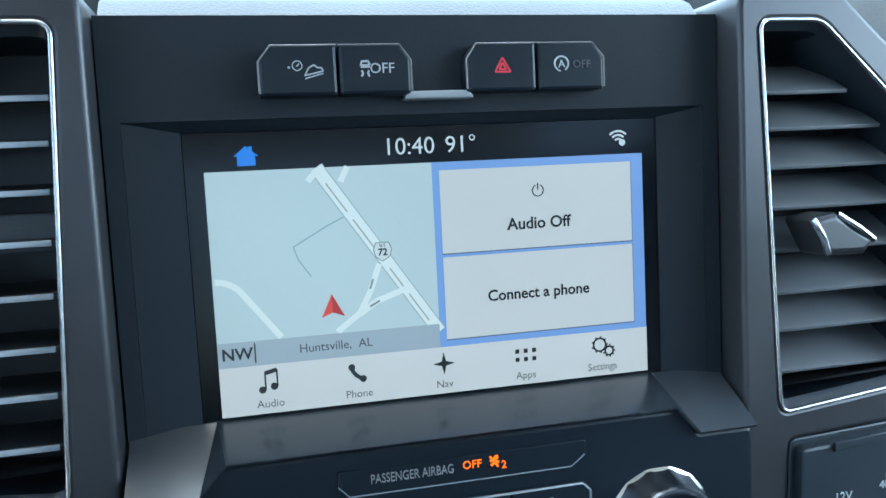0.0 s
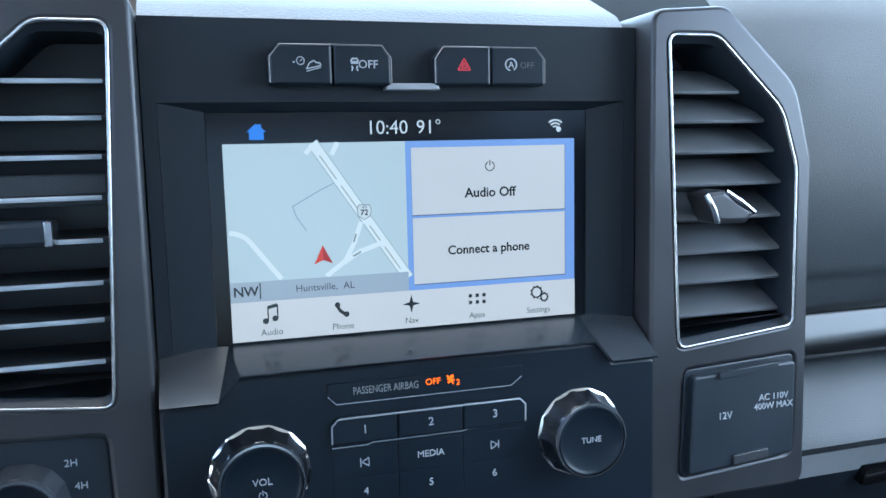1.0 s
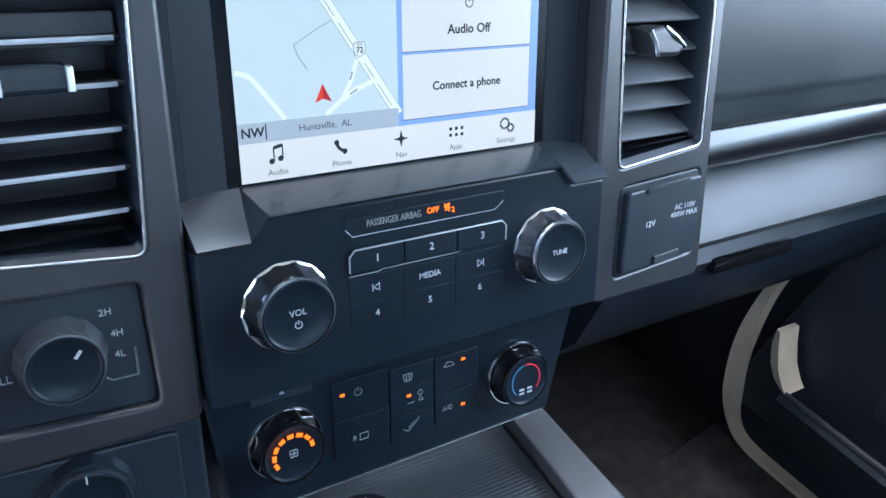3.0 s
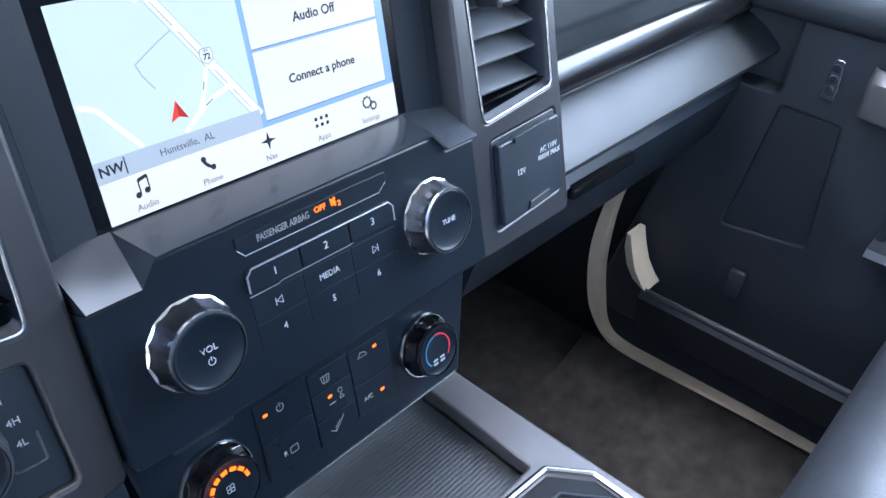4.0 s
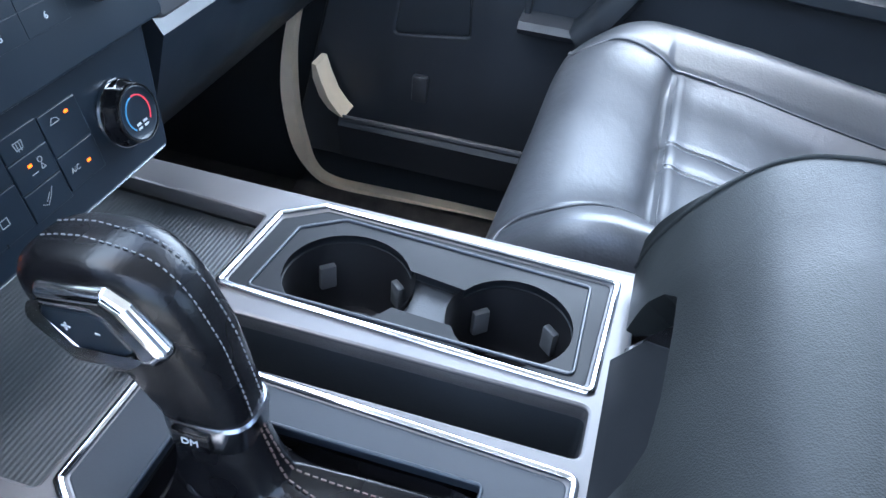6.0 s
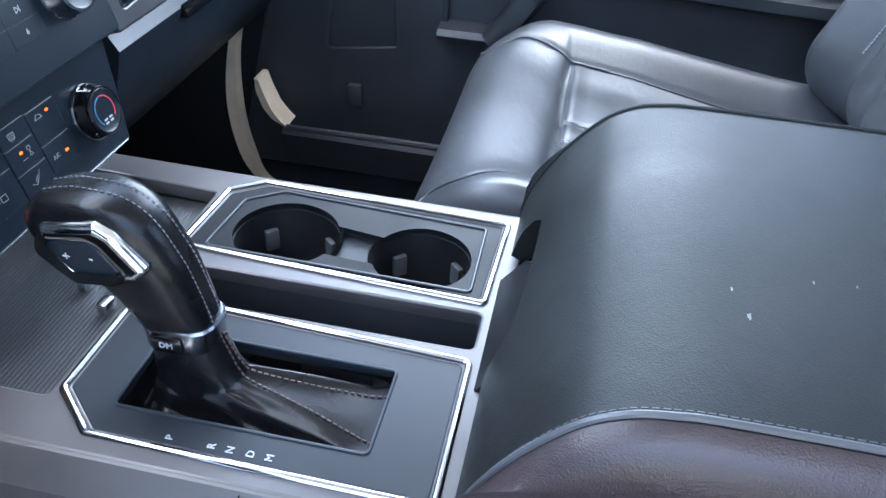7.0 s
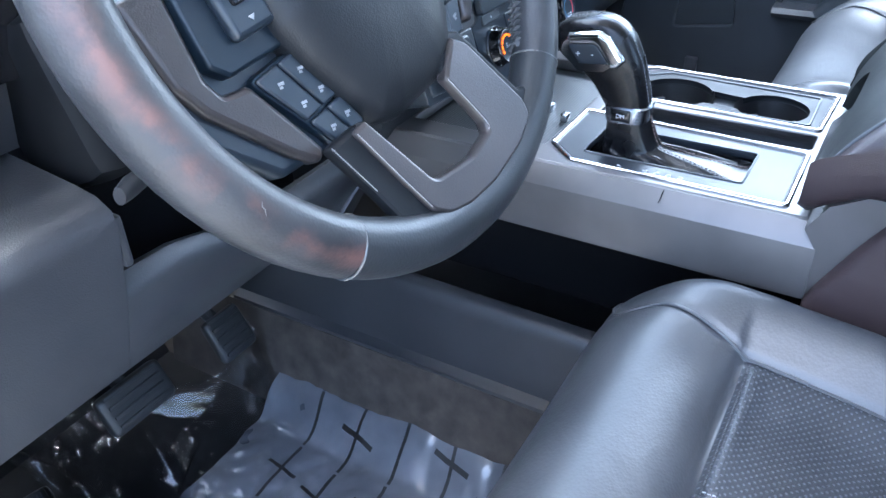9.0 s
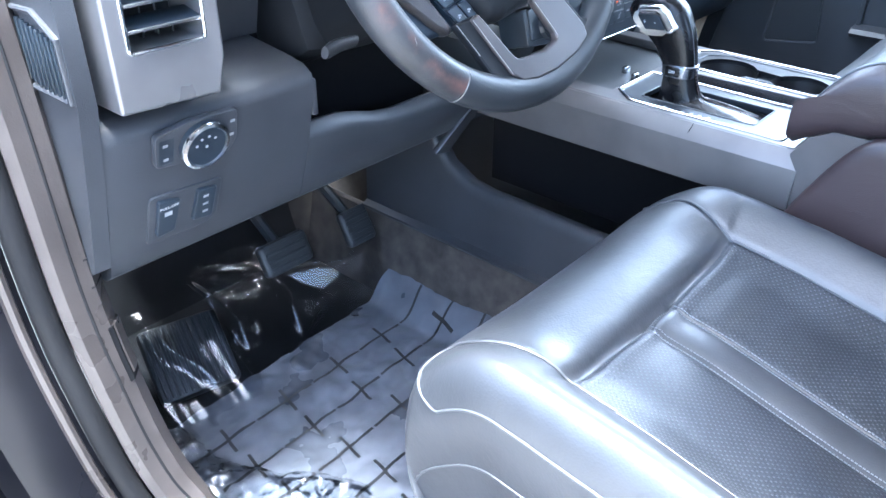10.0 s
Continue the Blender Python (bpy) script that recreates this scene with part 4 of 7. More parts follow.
print_text("lamp", "OFF", 0.0042, 0.0016, -0.0202, 0.0272, strip, ORANGE)
bm = bmesh.new()
plate(disc(0.0108, -0.0187, 0.0009, 10), z0=0.0271, z1=0.0273, bm=bm)
for a, b in (((0.0085, -0.0180), (0.0115, -0.0222)), ((0.0115, -0.0180), (0.0085, -0.0200)), ((0.0098, -0.0200), (0.0120, -0.0205)), ((0.0088, -0.0215), (0.0105, -0.0205))):
    cap_line(bm, [a, b], 0.0008, 0.0273)
part("lamp", bm, ORANGE, strip, "amber belt and airbag lamp")
print_text("lamp", "2", 0.0040, 0.0138, -0.0218, 0.0272, strip, ORANGE)
X3 = (-0.0467, -0.0160, 0.0157, 0.0475)
for row, (u0, u1) in enumerate(((-0.0325, -0.0450), (-0.0478, -0.0618), (-0.0622, -0.0755))):
    for col in range(3):
        x0, x1 = X3[col] + 0.0003, X3[col + 1] - 0.0003
        pts = [(x0, u1), (x1, u1), (x1, u0), (x0, u0)]
        rad = [0.0008] * 4
        if row == 0 and col in (0, 2):
            rad[3 if col == 0 else 2] = 0.004
        b = part("button", plate(rpoly(pts, rad, 3), z0=0.024, z1=0.0284 if row == 0 else 0.0265, bevel=0.0008 if row == 0 else 0.0002), FACE, radio)
        cx, cu, n = (x0 + x1) / 2, (u0 + u1) / 2, 0.0286 if row == 0 else 0.0267
        if row == 0:
            print_text("letters", str(col + 1), 0.0056, cx, cu, n, b)
        elif row == 2:
            print_text("letters", str(col + 4), 0.0050, cx, cu, n, b)
        elif col == 1:
            print_text("letters", "MEDIA", 0.0045, cx, cu, n, b)
        else:
            s = -1 if col == 0 else 1
            bm = cap_line(bmesh.new(), [(cx - s * 0.0016, cu + 0.0020), (cx + s * 0.0016, cu), (cx - s * 0.0016, cu - 0.0020), (cx - s * 0.0016, cu + 0.0020)], 0.0004, n)
            cap_line(bm, [(cx + s * 0.0022, cu + 0.0020), (cx + s * 0.0022, cu - 0.0020)], 0.0005, n)
            part("symbol", bm, WHITE, b)
# pale tubes stand in for the highlight on the buttons' edges
part("button_edge", tube([(-0.0464, -0.0440, 0.0280), (-0.0464, -0.0360, 0.0282), (-0.0434, -0.0328, 0.0282), (0.0443, -0.0328, 0.0282), (0.0473, -0.0358, 0.0282), (0.0473, -0.0440, 0.0280)], 0.0005, seg=6), EDGE, radio)
part("button_edge", tube([(-0.0464, -0.0466, 0.0267), (-0.0300, -0.0466, 0.0267), (-0.0280, -0.0458, 0.0267), (0.0160, -0.0458, 0.0267), (0.0190, -0.0451, 0.0267), (0.0330, -0.0451, 0.0267)], 0.0003, seg=6), EDGE, radio)
part("lower_edge", tube([(-0.060, -0.0955, 0.0255), (0.060, -0.0955, 0.0255)], 0.0006, seg=6), EDGE, radio)

# ---- climate panel ----
climate = thing("climate_panel", "black climate control panel with lit fan knob", "climate control", M_S)
part("faceplate", plate(rpoly([(-0.119, -0.0990), (-0.110, -0.176), (0.099, -0.176), (0.119, -0.0990)], 0.004), z0=-0.03, z1=0.0085, bevel=0.002), FACE, climate)
kf = knob("fan_knob", -0.079, -0.138, 0.006, 0.022, 0.0180, climate, 10, GLOSSK, "gloss black grip with a chrome rim")
kt2 = knob("temperature_knob", 0.071, -0.141, 0.006, 0.022, 0.0180, climate, 10, GLOSSK, "gloss black grip with a chrome rim")
for kk, x, u in ((kf, -0.079, -0.138), (kt2, 0.071, -0.141)):
    part("rim", lathe([(0.0199, 0.0085), (0.0206, 0.0095), (0.0203, 0.0112), (0.0196, 0.0112), (0.0196, 0.0085), (0.0199, 0.0085)], 64, Matrix.Translation((x, u, 0)), caps=False), CHROME, kk, "chrome rim")
for k in range(8):
    a = radians(205 - 27 * k)
    m = pose(-0.079 + 0.0105 * math.cos(a), -0.138 + 0.0105 * math.sin(a), 0.0213, 0, 0, math.degrees(a) + 90)
    part("lamp", box(0, 0, 0, 0.0034, 0.0021, 0.0004, m=m), ORANGE, kf)
bm = bmesh.new()
for k in range(4):
    a = radians(45 + 90 * k)
    cap_line(bm, arc(-0.079 + 0.0015 * math.cos(a), -0.138 + 0.0015 * math.sin(a), 0.0011, 0, 360, 10), 0.0003, 0.0211)
part("symbol", bm, WHITE, kf)
COOL = mat("blue_print", (0.06, 0.20, 0.34), 0.45, vary=0.03)
part("scale", cap_line(bmesh.new(), arc(0.071, -0.141, 0.0105, 230, 100, 16), 0.0009, 0.0212), COOL, kt2, "blue half of the heat scale")
part("scale", cap_line(bmesh.new(), arc(0.071, -0.141, 0.0105, 95, -40, 16), 0.0009, 0.0212), RED, kt2, "red half of the heat scale")
bars = bmesh.new()
for dx in (-0.0030, 0.0030):
    for du in (-0.0060, -0.0085):
        cap_line(bars, [(0.071 + dx - 0.0018, -0.141 + du), (0.071 + dx + 0.0018, -0.141 + du)], 0.0013, 0.0212)
part("small_print", bars, WHITE, kt2)
for col, (x0, x1, cuts) in enumerate(((-0.0515, -0.0175, (-0.1120, -0.1360, -0.1610)), (-0.0165, 0.0120, (-0.1140, -0.1275, -0.1450, -0.1620)), (0.0130, 0.0430, (-0.1150, -0.1390, -0.1600)))):
    for u0, u1 in zip(cuts, cuts[1:]):
        part("button", plate(rect(x0, u1 + 0.0003, x1, u0 - 0.0003, 0.001), z0=0.006, z1=0.0095, bevel=0.0005), FACE, climate)
for x, u in ((-0.0455, -0.1205), (-0.0045, -0.1335), (0.0325, -0.1205), (0.0325, -0.1505)):
    part("lamp", box(x, u, 0.0097, 0.0026, 0.0015, 0.0005), ORANGE, climate, "small amber lamp")
N9 = 0.0098
SIGNS = [
    [arc(-0.0360, -0.1210, 0.0022, 115, 425, 16), [(-0.0360, -0.1205), (-0.0360, -0.1180)]],
    [[(-0.0080, -0.1195), (-0.0020, -0.1195), (-0.0028, -0.1235), (-0.0072, -0.1235), (-0.0080, -0.1195)], [(-0.0060, -0.1200), (-0.0060, -0.1245)], [(-0.0040, -0.1200), (-0.0040, -0.1245)]],
    [arc(0.0030, -0.1335, 0.0015, 0, 360, 10), [(0.0030, -0.1355), (0.0020, -0.1385), (0.0050, -0.1385), (0.0030, -0.1355)], [(-0.0055, -0.1385), (-0.0010, -0.1385)]],
    [[(-0.0085, -0.1545), (-0.0050, -0.1565), (-0.0010, -0.1530), (0.0020, -0.1490)], [(-0.0050, -0.1545), (-0.0010, -0.1510)]],
    [[(0.0190, -0.1225), (0.0215, -0.1195), (0.0250, -0.1205), (0.0262, -0.1225), (0.0190, -0.1225)]],
    [[(-0.0360, -0.1475), (-0.0310, -0.1475), (-0.0310, -0.1515), (-0.0360, -0.1515), (-0.0360, -0.1475)]],
]
for sign in SIGNS:
    bm = bmesh.new()
    for pts in sign:
        cap_line(bm, pts, 0.0004, N9)
    part("symbol", bm, SYMB, climate)
print_text("letters", "A/C", 0.0042, 0.0215, -0.1500, 0.0097, climate, SYMB)
print_text("letters", "R", 0.0042, -0.0392, -0.1495, 0.0097, climate, SYMB)
part("slot_cover", plate(rect(-0.0960, -0.1120, -0.0620, -0.1030, 0.001), z0=0.007, z1=0.0100, bevel=0.0008), BLACK, climate)
part("symbol", plate([(-0.0806, -0.1088), (-0.0774, -0.1088), (-0.0790, -0.1062)], z0=0.0099, z1=0.0102), WHITE, climate)
part("lower_edge", tube([(-0.106, -0.1755, 0.008), (0.096, -0.1755, 0.008)], 0.0006, seg=6), SATINCH, climate)

# ---- console ----
console = thing("center_console", "grey console with cup holders and shifter plate", "console", pose(0, 0, 0))
ZC = 0.497
SLOT = rect(-0.0280, -0.3465, 0.0060, -0.138, 0.005)
CUPS = [(0.0250, -0.125), (0.1000, -0.1295), (0.1185, -0.154), (0.1115, -0.3495), (0.0160, -0.3460)]
SHIFT = [(-0.0300, -0.126), (-0.0400, -0.3465), (-0.1460, -0.3470), (-0.1440, -0.155), (-0.1185, -0.126)]
TRAY = rpoly([(-0.1240, -0.119), (0.0945, -0.121), (0.1025, 0.03), (-0.1240, 0.03)], 0.003)


def shrink(pts, k):
    cx, cy = sum(p[0] for p in pts) / len(pts), sum(p[1] for p in pts) / len(pts)
    return [(cx + (x - cx) * (1 - k / max(abs(x - cx), k * 1.01)), cy + (y - cy) * (1 - k / max(abs(y - cy), k * 1.01))) for x, y in pts]


part("top", plate(rpoly([(-0.1570, -0.367), (0.1240, -0.362), (0.1280, 0.05), (-0.1570, 0.05)], 0.004), [SLOT, rpoly(shrink(CUPS, 0.004), 0.004), rpoly(shrink(SHIFT, 0.004), 0.004), TRAY], ZC - 0.012, ZC, 0.002), CONS, console, "satin grey console top")
SIDE = [(-0.1545, 0.4965), (-0.1585, 0.4958), (-0.1615, 0.4925), (-0.1695, 0.4825), (-0.1718, 0.4790), (-0.1726, 0.4750), (-0.1772, 0.4370), (-0.1764, 0.4330), (-0.168, 0.4305), (-0.150, 0.4305), (-0.145, 0.47)]


def side_bar(sx, dx, y0, y1):
    """The console's side: a narrow bevel, a crease and a broad face below it."""
    return loft([[(sx * x + dx, (y0 - 0.011 * smoothstep(0.4965, 0.478, z)) * (1 - t) + y1 * t, z) for x, z in SIDE] for t in [k / 16 for k in range(17)]])


part("rear_facet", sweep_x([(-0.3665, 0.4955), (-0.3770, 0.4785), (-0.3785, 0.4310), (-0.450, 0.4310), (-0.450, 0.532), (-0.405, 0.532), (-0.380, 0.518)], -0.1715, -0.14), CONS, console, "grey trim turning up beside the bin")
part("side_trim", side_bar(1, 0.000, -0.367, 0.07), CONS, console, "grey lower side trim", sharp=22)
part("side_trim", side_bar(-1, -0.032, -0.365, 0.10), CONS, console, sharp=22)
part("crack", tube([(-0.1612, -0.250, 0.4962), (-0.1660, -0.2485, 0.4885), (-0.1698, -0.2440, 0.4745)], 0.0004, seg=6), GAPSHADE, console, "hairline crack in the trim")
TUN = []
for y, z in ((-0.75, 0.285), (-0.15, 0.293), (0.06, 0.296), (0.10, 0.302), (0.14, 0.322), (0.17, 0.36), (0.20, 0.42), (0.32, 0.46)):
    TUN.append([(-0.125, y, z - 0.004), (-0.142, y, z), (-0.148, y, z - 0.004), (-0.152, y, z - 0.02), (-0.160, y, 0.20), (-0.172, y, 0.195), (-0.19, y, 0.04), (-0.10, y, 0.04)])
part("tunnel_side", loft(TUN), PANEL, console, "grey lower tunnel panel", sharp=50)
part("tunnel_side", sweep_y([(0.125, 0.40), (0.136, 0.398), (0.142, 0.39), (0.16, 0.04), (0.10, 0.04), (0.10, 0.40)], -0.75, 0.42), PANEL, console)
part("tunnel_carpet", sweep_y([(-0.1735, 0.19), (-0.205, 0.046), (-0.18, 0.042), (-0.16, 0.19)], -0.7, 0.45), CARPET, console)
tray = part("tray_mat", plate(rpoly([(-0.1238, -0.1188), (0.0943, -0.1208), (0.1020, 0.04), (-0.1238, 0.04)], 0.003), z0=0.470, z1=0.4840), TRAYM, console, "ribbed rubber tray mat")
ribs = bmesh.new()
for k in range(50):
    y = -0.1170 + k * 0.0030
    loft([[(x, y - 0.0014, 0.4839), (x, y - 0.0005, 0.48415), (x, y + 0.0005, 0.48415), (x, y + 0.0014, 0.4839)] for x in (-0.1230, 0.0938)], bm=ribs)
tagged(part("ribs", ribs, TRAYM, tray), kind="stuff")
# near-black block in place of the shade below the console trim
part("core", box(0.03, -0.16, 0.34, 0.13, 0.60, 0.17), GAPSHADE, console, "near-black filler for the deep shade under the console")
part("slot", loft([[(x, y, z) for x, y in rect(-0.0280, -0.3465, 0.0060, -0.138, 0.005)] for z in (0.4955, 0.452)] + [[(x * 0.9 - 0.001, y, 0.450) for x, y in rect(-0.0280, -0.325, 0.0060, -0.144, 0.005)]], caps=False), DARK, console, "open storage slot")
part("slot_floor", box(-0.011, -0.243, 0.448, 0.045, 0.22, 0.004), DARK, console)


def ring_strip(pts, z, w, h, r_corner):
    """A flat chrome moulding, rounded over its width."""
    line_pts = [Vector((x, y, 0)) for x, y in rpoly(pts, r_corner, 5)]
    secs = []
    for k, p in enumerate(line_pts):
        d = (line_pts[(k + 1) % len(line_pts)] - line_pts[k - 1]).normalized()
        side = Vector((d.y, -d.x, 0))
        secs.append([p + side * (w * c) + Vector((0, 0, z + h * n)) for c, n in ((-1.0, -1.0), (-1.0, 0.1), (-0.72, 0.62), (-0.3, 0.92), (0.1, 1.0), (0.5, 0.85), (0.85, 0.45), (1.0, -1.0))])
    bm = loft(secs + [secs[0]], caps=False)
    bmesh.ops.remove_doubles(bm, verts=bm.verts, dist=1e-6)
    return bm


part("chrome_ring", ring_strip(CUPS, 0.4980, 0.0024, 0.0016, 0.004), RINGCH, console, "chrome strip round the cup holders")
part("chrome_ring", ring_strip(SHIFT, 0.4980, 0.0024, 0.0016, 0.005), RINGCH, console, "chrome strip round the shifter plate")
# cup holders: one opening of two rounds and a bridge
C1, R1, C2, R2 = (0.0590, -0.1920), 0.0400, (0.0555, -0.2945), 0.0370
hole = arc(*C1, R1, -62, 242, 28) + arc(*C2, R2, 118, 422, 28)
holder = part("cup_holder", plate(rpoly(shrink(CUPS, 0.003), 0.004), [hole], 0.490, 0.4965, 0.0012), CUPM, console, "black twin cup holder insert")
rim = rpoly([(0.0290, -0.142), (0.0910, -0.147), (0.1100, -0.172), (0.1020, -0.334), (0.0260, -0.335)], 0.004)
part("lip", tube([(x, y, 0.4968) for x, y in rim], 0.0012, True, 8), BLACK, holder)
for (cx, cy), r in ((C1, R1), (C2, R2)):
    m = Matrix.Translation((cx, cy, 0))
    part("cup", lathe([(r + 0.0015, 0.4955), (r - 0.001, 0.488), (r - 0.003, 0.445), (r - 0.006, 0.4395), (0.022, 0.438), (0.021, 0.4395), (0.0005, 0.4395)], 48, m, caps=False), WELL, holder, "deep dark cup well")
    part("cup_ring", lathe([(0.026, 0.4405), (0.027, 0.4412), (0.028, 0.4405), (0.028, 0.4395), (0.026, 0.4395), (0.026, 0.4405)], 40, m, caps=False), DARK, holder)
    for deg in (42, -44, 165):
        a = radians(deg)
        part("grip_pad", box(0, 0, 0, 0.005, 0.011, 0.018, 0.0012, m @ pose((r - 0.0045) * math.cos(a), (r - 0.0045) * math.sin(a), 0.467, 0, 0, deg)), PADM, holder, "rubber grip pad")
part("bridge", plate(arc(C1[0], C1[1], R1 + 0.0004, -122, -58, 10) + arc(C2[0], C2[1], R2 + 0.0004, 58, 122, 10), (), 0.445, 0.4885, 0.001), DARK, holder, "black divider between the cups")
# shifter plate
BOOT = rect(-0.1220, -0.3060, -0.0580, -0.159, 0.004)
splate = part("shifter_plate", plate(rpoly(shrink(SHIFT, 0.003), 0.005), [BOOT], 0.490, 0.4970, 0.001), PLATEM, console, "black gear plate with white letters")
for string, y in (("P", -0.200), ("R", -0.2240), ("N", -0.2345), ("D", -0.2460), ("M", -0.2565)):
    part("letter", text(string, 0.0062, pose(-0.1362, y, 0.4972)), WHITE, splate)
part("boot_lip", tube([(x, y, 0.4970) for x, y in BOOT], 0.0011, True, 8), BLACK, splate)
# small foot pegs at the end of the tray
for x, y in ((-0.022, -0.080), (-0.040, -0.105)):
    part("tray_clip", box(x, y, 0.489, 0.012, 0.008, 0.010, 0.002), SATINCH, console, "small bright tray clip")

# ---- gear shifter ----
LX, LY, LZ = -0.081, 0.009, -0.006
shifter = thing("gear_shifter", "black stitched leather gear lever with chrome button plate", "gear lever", pose(LX, LY, LZ))
# front and rear edge (y, z) of each cross section, and its half width
LEVER = [(-0.175, 0.5360, -0.2165, 0.5385, 0.0165), (-0.168, 0.547, -0.2140, 0.552, 0.0172), (-0.158, 0.561, -0.2095, 0.570, 0.0180), (-0.146, 0.570, -0.2060, 0.582, 0.0192), (-0.131, 0.579, -0.2010, 0.593, 0.0203), (-0.122, 0.589, -0.1960, 0.603, 0.0210), (-0.1195, 0.599, -0.1890, 0.612, 0.0205), (-0.123, 0.608, -0.1800, 0.618, 0.0190), (-0.131, 0.615, -0.1700, 0.6205, 0.0155), (-0.142, 0.6185, -0.1600, 0.6210, 0.0090)]


def lever_ring(fy, fz, by, bz, w, n=32, sq=2.9):
    ring = []
    for k in range(n):
        a = 2 * math.pi * k / n
        c, s = math.cos(a), math.sin(a)
        c, s = math.copysign(abs(c) ** (2 / sq), c), math.copysign(abs(s) ** (2 / sq), s)
        ring.append(Vector((w * s, (fy + by) / 2 + (by - fy) / 2 * c, (fz + bz) / 2 + (bz - fz) / 2 * c)))
    return ring


def blend(rows, n):
    """More rows between the given ones, on a smooth curve."""
    rows = np.array(rows, float)
    t, out = np.arange(len(rows)), []
    for s in np.linspace(0, len(rows) - 1, n):
        i = min(int(s), len(rows) - 2)
        f = s - i
        p0, p1, p2, p3 = rows[max(i - 1, 0)], rows[i], rows[i + 1], rows[min(i + 2, len(rows) - 1)]
        out.append(0.5 * (2 * p1 + (p2 - p0) * f + (2 * p0 - 5 * p1 + 4 * p2 - p3) * f * f + (3 * p1 - p0 - 3 * p2 + p3) * f ** 3))
    return out


fine = blend(LEVER, 37)
grip = part("grip", loft([lever_ring(*row) for row in fine]), GEARLEATHER, shifter, "smooth black leather grip", sharp=80)
for side in (-0.0050, 0.0050):
    path = [(side, by - 0.0002, bz + 0.0004) for fy, fz, by, bz, w in fine[2:-2]] + [(side, (fy + by) / 2, max(fz, bz) + 0.0006) for fy, fz, by, bz, w in fine[-1:]] + [(side, -0.140, 0.6192), (side, -0.131, 0.6162)]
    tagged(part("stitching", stitches(path, 0.0034, 0.00024, 0.0020), GRIPTHREAD, grip, "pale thread"), kind="stuff")
part("collar", loft([lever_ring(-0.196 + h, z, -0.196 - h, z + 0.0015, w) for z, h, w in ((0.5250, 0.0195, 0.0155), (0.5255, 0.0212, 0.0172), (0.5400, 0.0222, 0.0178), (0.5415, 0.0210, 0.0168))]), KNOBCH, shifter, "dark chrome collar")
dm = part("mode_button", box(-0.0175, -0.194, 0.5345, 0.005, 0.018, 0.0115, 0.0012), GLOSSK, shifter, "gloss black button")
part("letters", text("DM", 0.0055, Matrix.Translation((-0.0202, -0.194, 0.5345)) @ basis((0, 0, 0), (0, -1, 0), (0, 0, 1), (-1, 0, 0))), WHITE, dm)
M_L = basis((0, 0, 0), (0, -1, 0), (0, 0, 1), (-1, 0, 0))      # the lever's driver side: rearward, up, out
CHR = [(0.1385, 0.6080), (0.1700, 0.6130), (0.1790, 0.6080), (0.1950, 0.5880), (0.1880, 0.5800), (0.1505, 0.5765), (0.1360, 0.5945)]
WELL_IN = [(0.1402, 0.5970), (0.1630, 0.6003), (0.1680, 0.5985), (0.1785, 0.5848), (0.1740, 0.5812), (0.1535, 0.5787), (0.1386, 0.5922)]
bm = plate(rpoly(CHR, 0.004), [rpoly(WELL_IN, 0.002)], 0.0140, 0.0246, 0.0048, seg=5)
bm.transform(M_L)
part("button_plate", bm, CHROME, shifter, "bright chrome button surround")
bm = plate(rpoly(WELL_IN, 0.002), (), 0.0150, 0.0228, 0.001)
bm.transform(M_L)
rock = part("rocker", bm, BLACK, shifter, "black rocker button")
for string, y, z in (("+", -0.1500, 0.5895), ("-", -0.1640, 0.5910)):
    part("letters", text(string, 0.0085, Matrix.Translation((-0.0230, y, z)) @ M_L), WHITE, rock)
# leather boot, gathered at the collar
rows = []
nb = 72
REACH = [(0.0, 0.0), (0.12, 0.10), (0.30, 0.34), (0.50, 0.62), (0.62, 0.78), (0.72, 0.86), (0.82, 0.91), (1.0, 1.0)]
SIDE_Z = [(0.0, 0.4885), (0.12, 0.480), (0.30, 0.4765), (0.50, 0.481), (0.62, 0.490), (0.72, 0.4925), (0.82, 0.503), (1.0, 0.5275)]
REAR_Z = [(0.0, 0.4885), (0.12, 0.488), (0.30, 0.4915), (0.50, 0.4945), (0.62, 0.496), (0.72, 0.4975), (0.82, 0.505), (1.0, 0.5275)]


def level(pts, x):
    for (x0, y0), (x1, y1) in zip(pts, pts[1:]):
        if x <= x1:
            return y0 + (y1 - y0) * smoothstep(x0, x1, x) * 0.5 + (y1 - y0) * (x - x0) / (x1 - x0) * 0.5
    return pts[-1][1]


for i in range(29):
    t = i / 28
    ring = []
    for k in range(nb):
        a = 2 * math.pi * k / nb
        c, s = math.cos(a), math.sin(a)
        sq = 2 / (9 - 6.4 * t)
        bx = -0.0900 + 0.0318 * math.copysign(abs(c) ** sq, c)
        by = -0.2325 + 0.0733 * math.copysign(abs(s) ** sq, s)
        nx, ny = LX + 0.0158 * c, LY - 0.196 + 0.0202 * s
        f = level(REACH, t)
        rear = smoothstep(0.2, 0.95, -s) * math.exp(-(c / 0.75) ** 4)
        fold = (0.0016 * math.sin(5 * a + 3 * t) + 0.0010 * math.sin(11 * a + 5 * t)) * math.sin(math.pi * t)
        z = level(SIDE_Z, t) * (1 - rear) + level(REAR_Z, t) * rear + fold
        ring.append((bx + (nx - bx) * f - LX, by + (ny - by) * f - LY, z - LZ))
    rows.append(ring)
boot = part("boot", loft(rows, caps=False), GEARLEATHER, shifter, "black leather boot", sharp=80)
